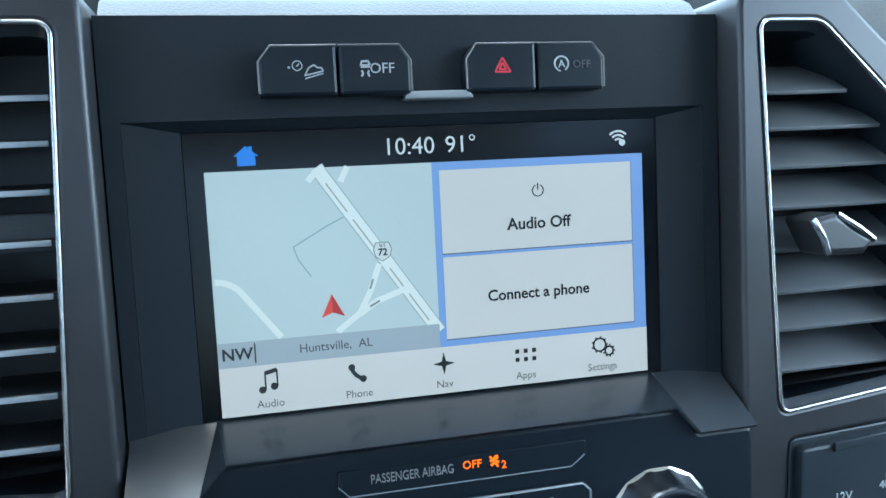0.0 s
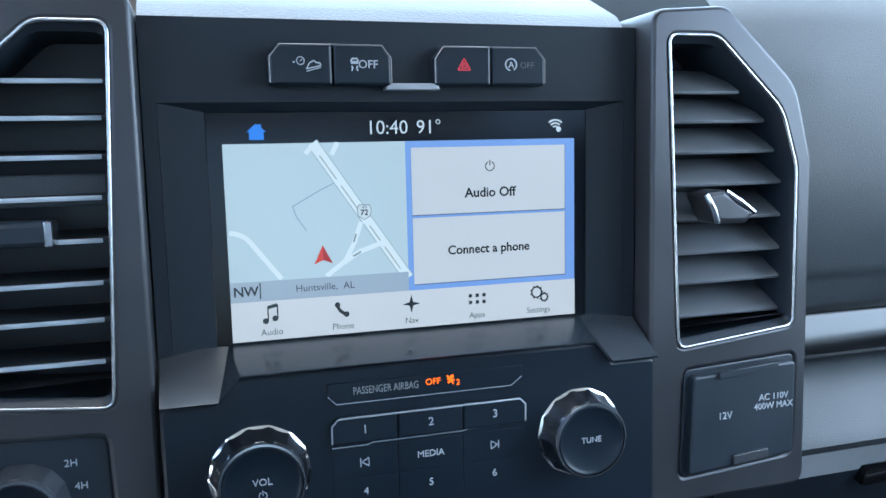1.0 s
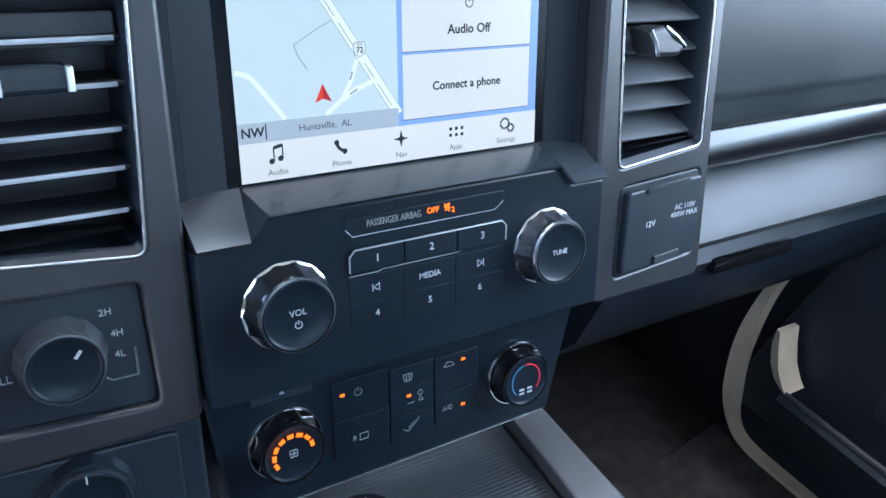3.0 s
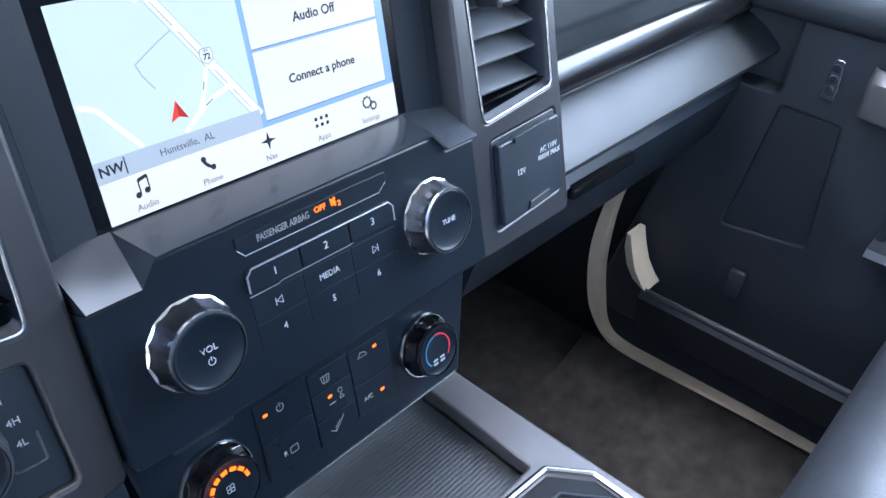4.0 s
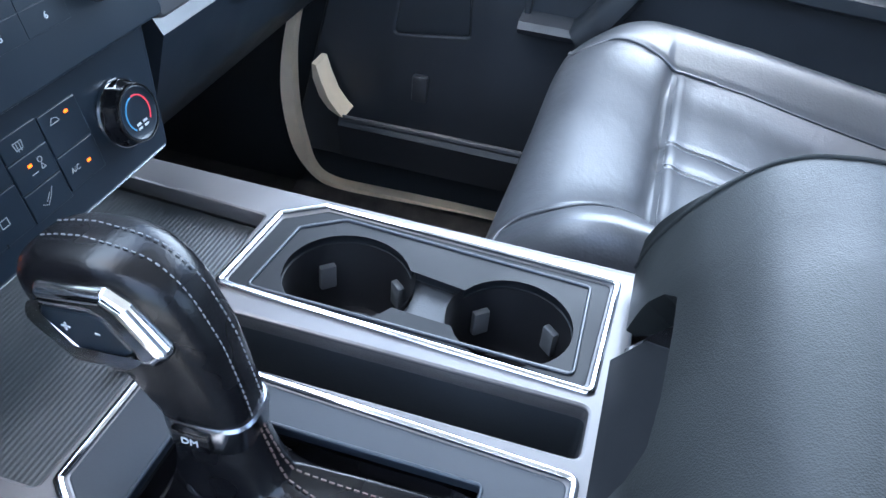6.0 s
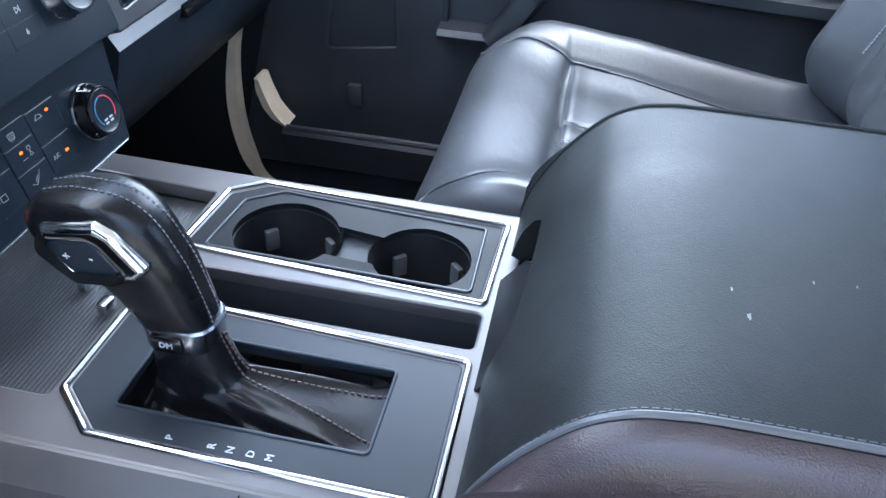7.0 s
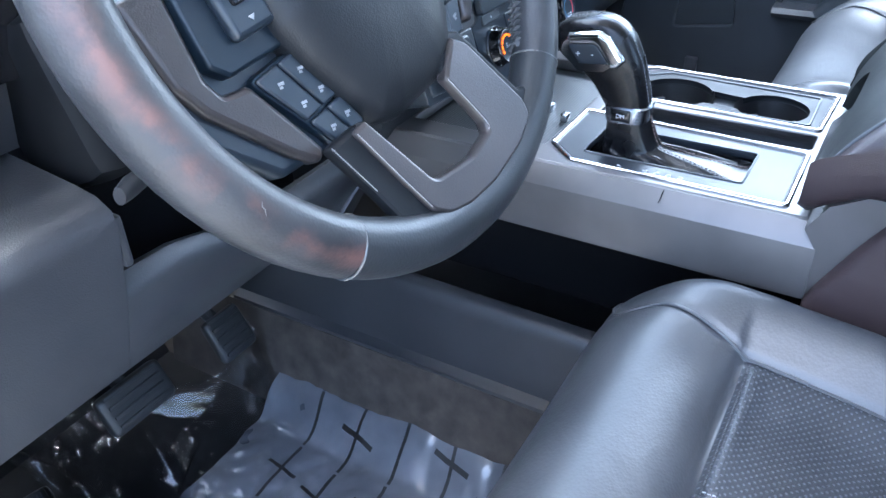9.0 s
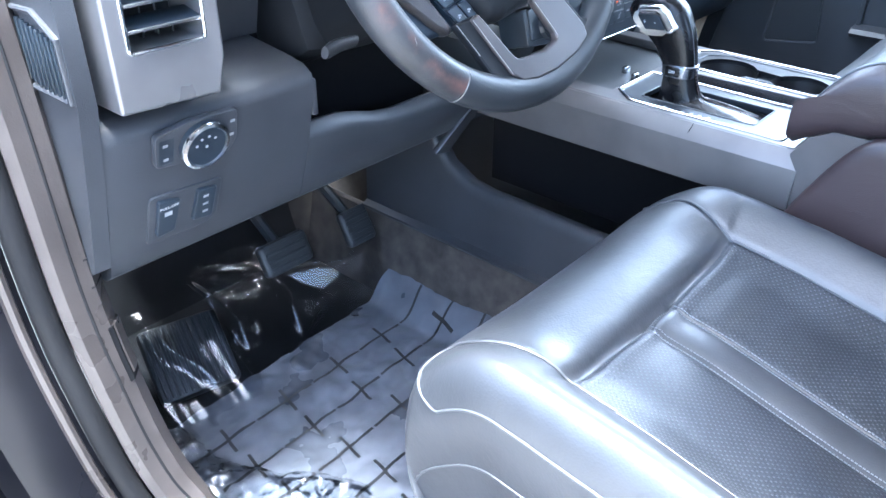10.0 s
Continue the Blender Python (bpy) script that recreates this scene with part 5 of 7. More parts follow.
for k in (53, 55):
    tagged(part("stitching", stitches([Vector(rows[i][k]) + Vector((0, 0, 0.0007)) for i in range(27, 0, -1)], 0.004, 0.0004, 0.0026), BROWNTHREAD, boot), kind="stuff")

# ---- armrest ----
arm = thing("armrest", "dark grey leather console armrest lid", "armrest", pose(0, 0, 0))
ARM = blend([(-0.3575, 0.510), (-0.364, 0.533), (-0.381, 0.5645), (-0.402, 0.5905), (-0.419, 0.6030), (-0.440, 0.6090), (-0.485, 0.6110), (-0.70, 0.610), (-0.82, 0.607), (-0.865, 0.592), (-0.87, 0.56)], 49)
ARM = [tuple(p) for p in ARM] + [(-0.86, 0.536), (-0.60, 0.536), (-0.455, 0.538), (-0.428, 0.5285), (-0.402, 0.5275), (-0.378, 0.516), (-0.364, 0.507)]
ARM_C = 0.568


def lid_part(rows):
    return loft([[(x, -0.6 + (y + 0.6) * (0.985 + 0.015 * k), ARM_C + (z - ARM_C) * k) for y, z in ARM] for x, k in rows])


def carve(bm, cutter):
    """The first solid less the second."""
    obs = []
    for part_bm in (bm, cutter):
        bmesh.ops.recalc_face_normals(part_bm, faces=part_bm.faces)
        me = bpy.data.meshes.new("carve")
        part_bm.to_mesh(me)
        part_bm.free()
        ob = bpy.data.objects.new("carve", me)
        scene.collection.objects.link(ob)
        obs.append(ob)
    mod = obs[0].modifiers.new("cut", "BOOLEAN")
    mod.operation, mod.solver, mod.object = "DIFFERENCE", "EXACT", obs[1]
    me = bpy.data.meshes.new_from_object(obs[0].evaluated_get(bpy.context.evaluated_depsgraph_get()))
    out = bmesh.new()
    out.from_mesh(me)
    for ob in obs:
        old = ob.data
        bpy.data.objects.remove(ob)
        bpy.data.meshes.remove(old)
    bpy.data.meshes.remove(me)
    return out


FS = Vector((0, -0.061, 0.079)).normalized()
M_F = basis((0, -0.358, 0.512), (1, 0, 0), tuple(FS), tuple(FS.cross(Vector((1, 0, 0)))))
LATCH = [(-0.064, -0.030), (0.0570, -0.030), (0.0570, 0.020), (0.0510, 0.034), (0.0400, 0.0440), (0.0150, 0.0430), (-0.0260, 0.0390), (-0.0520, 0.0330), (-0.0620, 0.0200)]
hollow = plate(rpoly(LATCH, [0, 0, 0.004, 0.004, 0.004, 0.004, 0.006, 0.008, 0.006], 4), (), -0.012, 0.030)
hollow.transform(M_F)
lid = part("lid", carve(lid_part([(-0.1640, 0.99), (-0.1615, 1.0), (-0.157, 1.004), (-0.08, 1.004), (0.06, 1.004), (0.108, 1.004), (0.1135, 1.0), (0.118, 0.98), (0.1205, 0.90), (0.1215, 0.70)]), hollow), ARMLEATHER, arm, sharp=70)
part("lid_side", lid_part([(-0.1795, 0.22), (-0.1790, 0.45), (-0.1775, 0.64), (-0.1745, 0.81), (-0.1695, 0.93), (-0.1641, 0.985)]), BROWNL, arm, "dark brown padded lid side", sharp=70)
seam = [(y, z) for y, z in ARM[:46]]
part("piping", tube([(-0.1620, y, z + 0.0004) for y, z in seam], 0.0018, seg=8), SEAMGLOSS, lid, "raised edge piping")
tagged(part("stitching", stitches([(-0.1595, y, z + 0.0012) for y, z in seam], 0.0042, 0.00035, 0.0028), FAINT, lid), kind="stuff")
part("piping", tube([(0.1140, y, z + 0.0004) for y, z in seam], 0.0014, seg=8), ARMLEATHER, lid)
BIN = blend([(-0.377, 0.06), (-0.377, 0.25), (-0.377, 0.415), (-0.380, 0.4375), (-0.389, 0.4570), (-0.404, 0.4850), (-0.4185, 0.5085), (-0.433, 0.5260), (-0.450, 0.5370), (-0.471, 0.5410), (-0.53, 0.5430), (-0.70, 0.5430), (-0.86, 0.5430)], 37)
BIN = [tuple(p) for p in BIN] + [(-0.86, 0.06)]
secs = []
for x, sy, sz in ((-0.1850, 0.965, 0.960), (-0.1845, 0.980, 0.978), (-0.1825, 0.991, 0.991), (-0.1785, 1.0, 1.0), (0.10, 1.0, 1.0), (0.106, 0.993, 0.990), (0.108, 0.97, 0.955)):
    secs.append([(x, -0.62 + (y + 0.62) * sy, 0.06 + (z - 0.06) * sz) for y, z in BIN])
part("bin", loft(secs), BROWNL, arm, "leather-covered storage bin under the lid", sharp=70)
bm = plate(rpoly([(-0.0630, -0.016), (0.0450, -0.016), (0.0455, 0.0100), (0.0160, 0.0400), (-0.0260, 0.0365), (-0.0510, 0.0310), (-0.0605, 0.0190)], [0, 0, 0.002, 0.003, 0.006, 0.008, 0.006], 4), (), -0.030, -0.0050, 0.0012)
bm.transform(M_F)
part("latch_panel", bm, CUPM, arm, "grey latch panel in the front")
# black plate stands in for the shade in the latch notch
bm = plate(rpoly([(0.0460, -0.016), (0.0565, -0.016), (0.0555, 0.0180), (0.0500, 0.0320), (0.0390, 0.0425), (0.0180, 0.0420)], 0.001), (), -0.030, -0.0105, 0.0006)
bm.transform(M_F)
part("latch", bm, GLOSSK, arm, "black plate for the shade in the latch recess")

for cx, cy, r in ((-0.095, -0.475, 0.0020), (-0.077, -0.469, 0.0012), (-0.062, -0.508, 0.0011), (-0.060, -0.528, 0.0009), (-0.010, -0.590, 0.0010), (-0.120, -0.560, 0.0008)):
    blot = [(cx + r * (1 + 0.5 * math.sin(3 * a + cx * 90)) * math.cos(a), cy + 0.6 * r * (1 + 0.4 * math.cos(2 * a)) * math.sin(a)) for a in [2 * math.pi * k / 14 for k in range(14)]]
    part("scuff", plate(blot, (), 0.6108, 0.61135), SCUFF, lid, "small pale scuff")

# ---- seats ----
def ramp(pts, x):
    for (x0, y0), (x1, y1) in zip(pts, pts[1:]):
        if x <= x1:
            return y0 + (y1 - y0) * max(0.0, (x - x0) / (x1 - x0))
    return pts[-1][1]


LEN = blend([(-0.250, 0.225), (-0.235, 0.270), (-0.225, 0.315), (-0.2225, 0.352), (-0.229, 0.384), (-0.246, 0.406), (-0.273, 0.4200), (-0.303, 0.4235), (-0.331, 0.4175), (-0.3535, 0.4040), (-0.368, 0.4030), (-0.42, 0.3960), (-0.50, 0.3760), (-0.60, 0.3540), (-0.70, 0.3450)], 85)
ACROSS = [-0.206, -0.214, -0.2185, -0.2190, -0.2165, -0.211, -0.203, -0.193, -0.183, -0.174, -0.167, -0.1625, -0.159, -0.1565, -0.152, -0.145, -0.13, -0.11, -0.09, -0.07, -0.05, -0.035, -0.027, -0.0235, -0.0205, -0.016, -0.01, 0.0]
DROP = [-0.17, -0.11, -0.070, -0.045, -0.024, -0.010, -0.002, 0.0, 0.0, 0.0, 0.0, 0.0, 0.0, 0.0, 0.0, 0.0, 0.0, 0.0, 0.0, 0.0, 0.0, 0.0, 0.0, 0.0, 0.0, 0.0, 0.0, 0.0]
for k in range(13, 5, -1):
    ACROSS.insert(k, (ACROSS[k - 1] + ACROSS[k]) / 2)
    DROP.insert(k, (DROP[k - 1] + DROP[k]) / 2)
COLS = [(x, d) for x, d in zip(ACROSS, DROP)] + [(-x, d) for x, d in reversed(list(zip(ACROSS, DROP))[:-1])]


def dip(x, c, w):
    return math.exp(-((x - c) / w) ** 2)


def seam_x(y):
    """The bolster seam: straight along the insert, then outward round the front roll."""
    return 0.152 + 0.022 * smoothstep(-0.360, -0.265, y)


BOLSTER = [(0.303, 0.4235), (0.36, 0.4220), (0.43, 0.4165), (0.50, 0.4050), (0.60, 0.3900), (0.70, 0.3800)]


def cushion_at(x, d, y, z, s):
    """A point of the cushion top: seams sink in, panels swell between them, the bolsters rise to the rear."""
    ax = abs(x)
    back = smoothstep(-0.27, -0.43, y)
    front = 1 - smoothstep(-0.25, -0.36, y)
    side = smoothstep(0.105, 0.195, ax)
    if y < -0.303 and z > 0.34:
        z += side * (ramp(BOLSTER, -y) - z)
    roll = smoothstep(-0.362, -0.345, y)
    lift = 0.026 * smoothstep(0.115, 0.208, ax) * smoothstep(-0.235, -0.33, y) * max(roll, side) + 0.006 * smoothstep(0.03, 0.205, ax) * (1 - back)
    seam = -0.0030 * dip(ax, seam_x(y), 0.0035)
    if y < -0.352:
        seam += -0.0035 * dip(ax, 0.022, 0.0035) + 0.0025 * dip(ax, 0.0, 0.012) + 0.004 * dip(ax, 0.085, 0.05) - 0.004 * back * (1 - smoothstep(0.0, 0.15, ax))
    seam += (-0.007 * dip(y, -0.352, 0.005) + 0.0035 * dip(y, -0.364, 0.007)) * (1 - smoothstep(0.138, 0.156, ax))
    round_y = -0.007 * max(0.0, (ax - 0.135) / 0.085) ** 2.2 * front
    drop = d if d > -0.05 else max(d, -(z - 0.20))
    return Vector((x, y + round_y - 0.012 * front * max(0.0, -d / 0.17), z + lift + seam + drop * min(1.0, (z - 0.20) / 0.17)))


def seat(name, cx, label, y_add, z_add, perforated):
    s = thing(name, label, "car seat", pose(cx, y_add, z_add), group="front seats")
    rows = [[cushion_at(x, d, y, z, k / 84) for x, d in COLS] for k, (y, z) in enumerate(LEN)]
    joints = {"bolster": bmesh.new(), "bolster_2": bmesh.new(), "front_roll": bmesh.new(), "insert": bmesh.new(), "insert_2": bmesh.new(), "center_strip": bmesh.new()}
    cache = {}

    def vert(key, i, j):
        if (key, i, j) not in cache:
            cache[key, i, j] = joints[key].verts.new(rows[i][j])
        return cache[key, i, j]
    for i in range(len(rows) - 1):
        ym = (LEN[i][0] + LEN[i + 1][0]) / 2
        rear = ym < -0.352 and LEN[i][1] > 0.3
        for j in range(len(COLS) - 1):
            xm = (COLS[j][0] + COLS[j + 1][0]) / 2
            key = "bolster" if xm < -0.153 else "bolster_2" if xm > 0.153 else "front_roll"
            if key == "front_roll" and rear:
                key = "insert" if xm < -0.022 else "insert_2" if xm > 0.022 else "center_strip"
            joints[key].faces.new((vert(key, i, j), vert(key, i, j + 1), vert(key, i + 1, j + 1), vert(key, i + 1, j)))
    for key, bm in joints.items():
        part(key.replace("_2", ""), bm, perforated if "insert" in key else LEATHER, s, "finely perforated leather insert" if "insert" in key and perforated is not LEATHER else "", sharp=180)

    def on(x, y, up=0.001):
        z = ramp([(-py, pz) for py, pz in LEN if pz > 0.34], -y)
        d = ramp([(-ax, dd) for ax, dd in zip(reversed(ACROSS[3:]), reversed(DROP[3:]))], abs(x))
        return cushion_at(x, d, y, z, 0) + Vector((0, 0, up))
    for sx in (-1, 1):
        front = [on(sx * seam_x(y), y, 0.0010) for y in [-0.64 + 0.390 * k / 52 for k in range(53)]]
        part("piping", tube(front[:33], 0.0011, seg=8), LEATHER, s)
        col = (lambda j: j) if sx < 0 else (lambda j: len(COLS) - 1 - j)
        path = [p + Vector((0, 0, 0.0012)) for p in front[32:49]]
        path += [rows[i][col(j)] + Vector((0, 0.0006, 0.0006)) for i, j in ((32, 14), (29, 13), (27, 11), (26, 9), (26, 7), (27, 5), (29, 4))]
        path += [rows[i][col(3)] + Vector((sx * 0.0004, 0, 0)) for i in range(33, 80, 2)]
        for _ in range(2):
            path = [path[0]] + [q for a, b in zip(path, path[1:]) for q in (a * 0.75 + b * 0.25, a * 0.25 + b * 0.75)] + [path[-1]]
        part("piping", tube(path, 0.0014, seg=8), SEAMGLOSS, s, "raised seam piping")
        if sx * cx > 0:
            part("piping", tube([rows[i][col(1)] + Vector((sx * 0.0004, 0, 0)) for i in range(20, 80, 2)], 0.0012, seg=8), SEAMGLOSS, s)
        for off in (0.0185, 0.0255):
            tagged(part("stitching", stitches([on(sx * off, -0.36 - 0.30 * k / 40, 0.0006) for k in range(41)], 0.0034, 0.0004, 0.0024), THREAD, s, "pale double stitching"), kind="stuff")
        part("side_shield", box(sx * 0.214, -0.50, 0.185, 0.022, 0.46, 0.13, 0.01), DARK, s, "black plastic seat side cover")
    tagged(part("stitching", stitches([on(-0.15 + 0.30 * k / 30, -0.3580, 0.0006) for k in range(31)], 0.0032, 0.0003, 0.0018), SEAMGLOSS, s), kind="stuff")

    def back(p):
        y = p.y
        ax = abs(p.x)
        if y > 0:
            y += 0.045 * smoothstep(0.125, 0.185, ax) - 0.02 * smoothstep(0.185, 0.235, ax) - 0.006 * dip(ax, 0.132, 0.008) - 0.006 * dip(ax, 0.068, 0.008) + 0.004 * dip(ax, 0.10, 0.02)
        q = Vector((p.x, y, p.z))
        q.rotate(Euler((radians(20), 0, 0)))
        return q + Vector((0, -0.83, 0.70))
    part("backrest", soft_box((0.47, 0.13, 0.68), 0.06, 64, back), LEATHER, s, sharp=180)
    for x in (-0.140, -0.060, 0.060, 0.140):
        path = [back(Vector((x, 0.0658, -0.26 + 0.52 * k / 39))) for k in range(40)]
        tagged(part("stitching", stitches(path, 0.0042, 0.0008, 0.0028), THREAD, s), kind="stuff")
    part("frame", box(0, -0.47, 0.155, 0.39, 0.40, 0.21, 0.02), DARK, s, "black seat base")
    return s


driver = seat("driver_seat", -0.414, "black leather driver seat with perforated insert", 0.0, 0.004, PERF)
passenger = seat("passenger_seat", 0.402, "black leather passenger seat with stitched insert", -0.017, 0.028, LEATHER)
buckle = thing("seat_belt_buckle", "black belt buckle with a red release button", "seat belt", pose(-0.185, -0.550, 0.43, -25, 0, 0))
part("body", box(0, 0, -0.03, 0.022, 0.032, 0.075, 0.004), DARK, buckle)
part("button", box(0, 0.004, 0.0085, 0.018, 0.024, 0.006, 0.0015), mat("red_plastic", (0.65, 0.02, 0.02), 0.35), buckle, "red release button")

# ---- steering wheel ----
TW, WYAW, WSIZE = radians(23.1), radians(-3.0), 0.888
W_X = Vector((math.cos(WYAW), math.sin(WYAW), 0))
W_Y = Vector((-math.sin(WYAW) * math.sin(TW), math.cos(WYAW) * math.sin(TW), math.cos(TW)))
M_C = basis((-0.4209, -0.1383, 0.7502), tuple(W_X), tuple(W_Y), tuple(W_X.cross(W_Y)))
M_W = M_C @ pose(0, 0, 0, 0, 0, 10)
wheel = thing("steering_wheel", "worn black leather steering wheel with grey spokes", "steering wheel", M_W)


def rim_piece(a0, a1, material, label, r=0.0187):
    n = max(6, int(abs(a1 - a0) / 4))
    return part("rim", tube([(0.187 * math.cos(radians(a0 + (a1 - a0) * k / n)), 0.187 * math.sin(radians(a0 + (a1 - a0) * k / n)), 0) for k in range(n + 1)], r, False, 20, flat=0.94), material, wheel, label)


rim_piece(-133, -52.4, RIMTOP, "smooth lower rim section")
rim_piece(-52.0, 40, RIM, "worn leather rim")
rim_piece(40.4, 139.6, RIMTOP, "smooth upper rim section")
rim_piece(140, 226.6, RIM, "worn leather rim")
for a in (-133.2, -52.2, 40.2, 139.8):
    c, s = math.cos(radians(a)), math.sin(radians(a))
    part("rim_seam", tube([(0.187 * c + 0.0185 * math.cos(b) * c, 0.187 * s + 0.0185 * math.cos(b) * s, 0.0174 * math.sin(b)) for b in [2 * math.pi * k / 24 for k in range(24)]], 0.0008, True, 6), LACE, wheel)
lace = bmesh.new()
for a0, a1, mid in ((-50, 38, -26), (142, 200, -30)):
    n = int((a1 - a0) / 1.6)
    for turn in (1, -1):
        pts = []
        for k in range(n + 1):
            a = radians(a0 + (a1 - a0) * k / n)
            f = radians(mid + 22 * turn * (1 if k % 2 else -1))
            rad = 0.187 - 0.0191 * math.cos(f)
            pts.append((rad * math.cos(a), rad * math.sin(a), 0.0180 * math.sin(f)))
        tube(pts, 0.0022, seg=6, bm=lace)
tagged(part("lacing", lace, LACE, wheel, "braided leather lacing along the inner seam"), kind="stuff")
HUB = [(-0.080, 0.02), (-0.080, -0.022), (-0.073, -0.048), (-0.058, -0.080), (-0.044, -0.102), (-0.028, -0.110), (0.028, -0.110), (0.044, -0.102), (0.058, -0.080), (0.073, -0.048), (0.080, -0.022), (0.080, 0.02), (0.070, 0.062), (0.04, 0.082), (-0.04, 0.082), (-0.070, 0.062)]
hub = rpoly(HUB, 0.012, 3)
part("hub", loft([[(x * k, y * k - 0.012 * (1 - k), n) for x, y in hub] for k, n in ((0.97, -0.055), (1.0, -0.028), (0.995, -0.018), (0.97, -0.010), (0.90, -0.004), (0.72, 0.002), (0.40, 0.005), (0.02, 0.006))]), HUBMAT, wheel, "black airbag cover", sharp=70)
# lower trim: two struts that run into a band along the rim
TRIM_IN = [(-0.0660, -0.0900), (-0.0500, -0.1460), (-0.0100, -0.1540), (0.0160, -0.1510), (0.0190, -0.1450), (0.0120, -0.1060)]
TRIM_OUT = [(0.0400, -0.0890), (0.0500, -0.0985), (0.0655, -0.1540), (0.0620, -0.1670), (0.0340, -0.1745), (-0.0050, -0.1770), (-0.0360, -0.1740), (-0.0560, -0.1680), (-0.0665, -0.1570), (-0.0720, -0.1290), (-0.0785, -0.0915)]


def on_trim(bm, lift=0.0):
    """Tilts a plate of the lower spoke: it rises towards the rim."""
    for v in bm.verts:
        v.co.z += 0.001 + lift + 0.20 * (-0.095 - v.co.y)
    return bm


part("trim", on_trim(plate(rpoly(TRIM_IN + TRIM_OUT, [0.002, 0.010, 0.016, 0.005, 0.005, 0.002, 0.002, 0.010, 0.010, 0.010, 0.010, 0.010, 0.010, 0.010, 0.008, 0.010, 0.002], 4), (), -0.010, 0.0, 0.0025, seg=3)), SPOKE, wheel, "dark silver lower spoke trim")
# the black moulding under the trim shows as a flank beside it and as a band against the rim
FLANK = [(-0.0680, -0.0900), (-0.0530, -0.1480), (-0.0100, -0.1565), (0.0180, -0.1535), (0.0215, -0.1460), (0.0150, -0.1060), (0.0300, -0.0800), (0.0540, -0.0900)]
low_arc = [(0.176 * math.cos(radians(a)), 0.176 * math.sin(radians(a))) for a in range(-60, -121, -4)]
part("lower_trim", on_trim(plate(rpoly(FLANK + [(0.0720, -0.1480)] + low_arc + [(-0.0915, -0.1260), (-0.0985, -0.0890)], 0.003), (), -0.013, -0.0035, 0.003)), CUPM, wheel, "black lower spoke")
# pale lines stand in for the light along the trim's edges
for line_pts in ([(-0.0772, -0.0930), (-0.0708, -0.1285), (-0.0655, -0.1555)], [(-0.0965, -0.0900), (-0.0930, -0.1075), (-0.0895, -0.1255)], [(0.0132, -0.1075), (0.0197, -0.1445), (0.0170, -0.1500)]):
    part("trim_edge", tube([(x, y, 0.0006 + 0.20 * (-0.095 - y) - (0.003 if x < -0.079 else 0)) for x, y in blend(line_pts, 9)], 0.00035, seg=6), EDGELINE, wheel, "thin pale line for the lit edge")
for sx in (-1, 1):
    arm_pts = [(sx * 0.060, 0.035), (sx * 0.165, 0.030), (sx * 0.172, 0.000), (sx * 0.160, -0.040), (sx * 0.118, -0.092), (sx * 0.060, -0.100)]
    if sx < 0:
        arm_pts.reverse()
    sp = part("spoke", plate(rpoly(arm_pts, 0.010), (), -0.045, -0.026, 0.005, seg=3), BLACK, wheel, "black side spoke")
    def side(pts):
        pts = [(sx * x, y) for x, y in pts]
        return pts if sx > 0 else list(reversed(pts))
    # grey outer plate, and its lower end that flanks the buttons
    part("trim", plate(rpoly(side([(0.1230, 0.030), (0.1310, -0.0230), (0.1270, -0.0340), (0.1090, -0.0380), (0.0870, -0.0930), (0.0950, -0.0980), (0.1080, -0.0850), (0.1420, -0.0380), (0.1500, -0.0180), (0.1520, 0.0300)][::-1]), 0.005), (), -0.034, -0.0185, 0.004, seg=3), SPOKE, sp, "dark grey spoke trim")
    surround = part("button_pad", plate(rpoly(side([(0.1215, 0.045), (0.1270, -0.0190), (0.1180, -0.0290), (0.0740, -0.0315), (0.0700, 0.045)][::-1]), 0.004), (), -0.030, -0.0165, 0.0025, seg=3), FACE, sp, "black surround of the direction keys")
    keys = part("direction_pad", plate(rpoly(side([(0.1070, 0.034), (0.1070, -0.0160), (0.0750, -0.0175), (0.0750, 0.034)][::-1]), 0.004), (), -0.018, -0.0090, 0.0040, seg=3), BLACK, surround, "raised black direction keys")
    part("button", plate(rpoly(side([(0.0990, 0.018), (0.0990, 0.0000), (0.0830, 0.0000), (0.0830, 0.018)][::-1]), 0.003), (), -0.010, -0.0070, 0.0012), GLOSSK, surround)
    arrow = [(0.0935, -0.0075), (0.0885, -0.0075), (0.0910, -0.0105)]
    part("symbol", plate(side(arrow[::-1]), (), -0.0092, -0.0087), SYMB, keys)
    # lower keys: two columns, a long rocker over a short key in each
    lo = [Vector((sx * x, y)) for x, y in ((0.1085, -0.0365), (0.0700, -0.0355), (0.0490, -0.0975), (0.0765, -0.0995))]
    outline = [tuple(p) for p in lo]
    pad = part("button_pad", plate(rpoly(list(reversed(outline)) if sx > 0 else outline, 0.004), (), -0.030, -0.0200, 0.0012), FACE, sp)

    def spot(a, b):
        return (lo[0] * (1 - a) + lo[1] * a) * (1 - b) + (lo[3] * (1 - a) + lo[2] * a) * b
    for b0, b1, marks in ((0.02, 0.58, (0.30, 0.76)), (0.61, 0.97, (0.5,))):
        for a0, a1, top in ((0.03, 0.53, -0.0168), (0.55, 0.97, -0.0160)):
            quad = [tuple(spot(a, b)) for a, b in ((a0, b0), (a1, b0), (a1, b1), (a0, b1))]
            key = part("button", plate(rpoly(list(reversed(quad)) if sx > 0 else quad, 0.0022, 3), (), -0.0205, top, 0.0016, seg=3), BLACK, pad, "satin black key")
            for mark in marks:
                q = spot((a0 + a1) / 2, b0 + (b1 - b0) * mark)
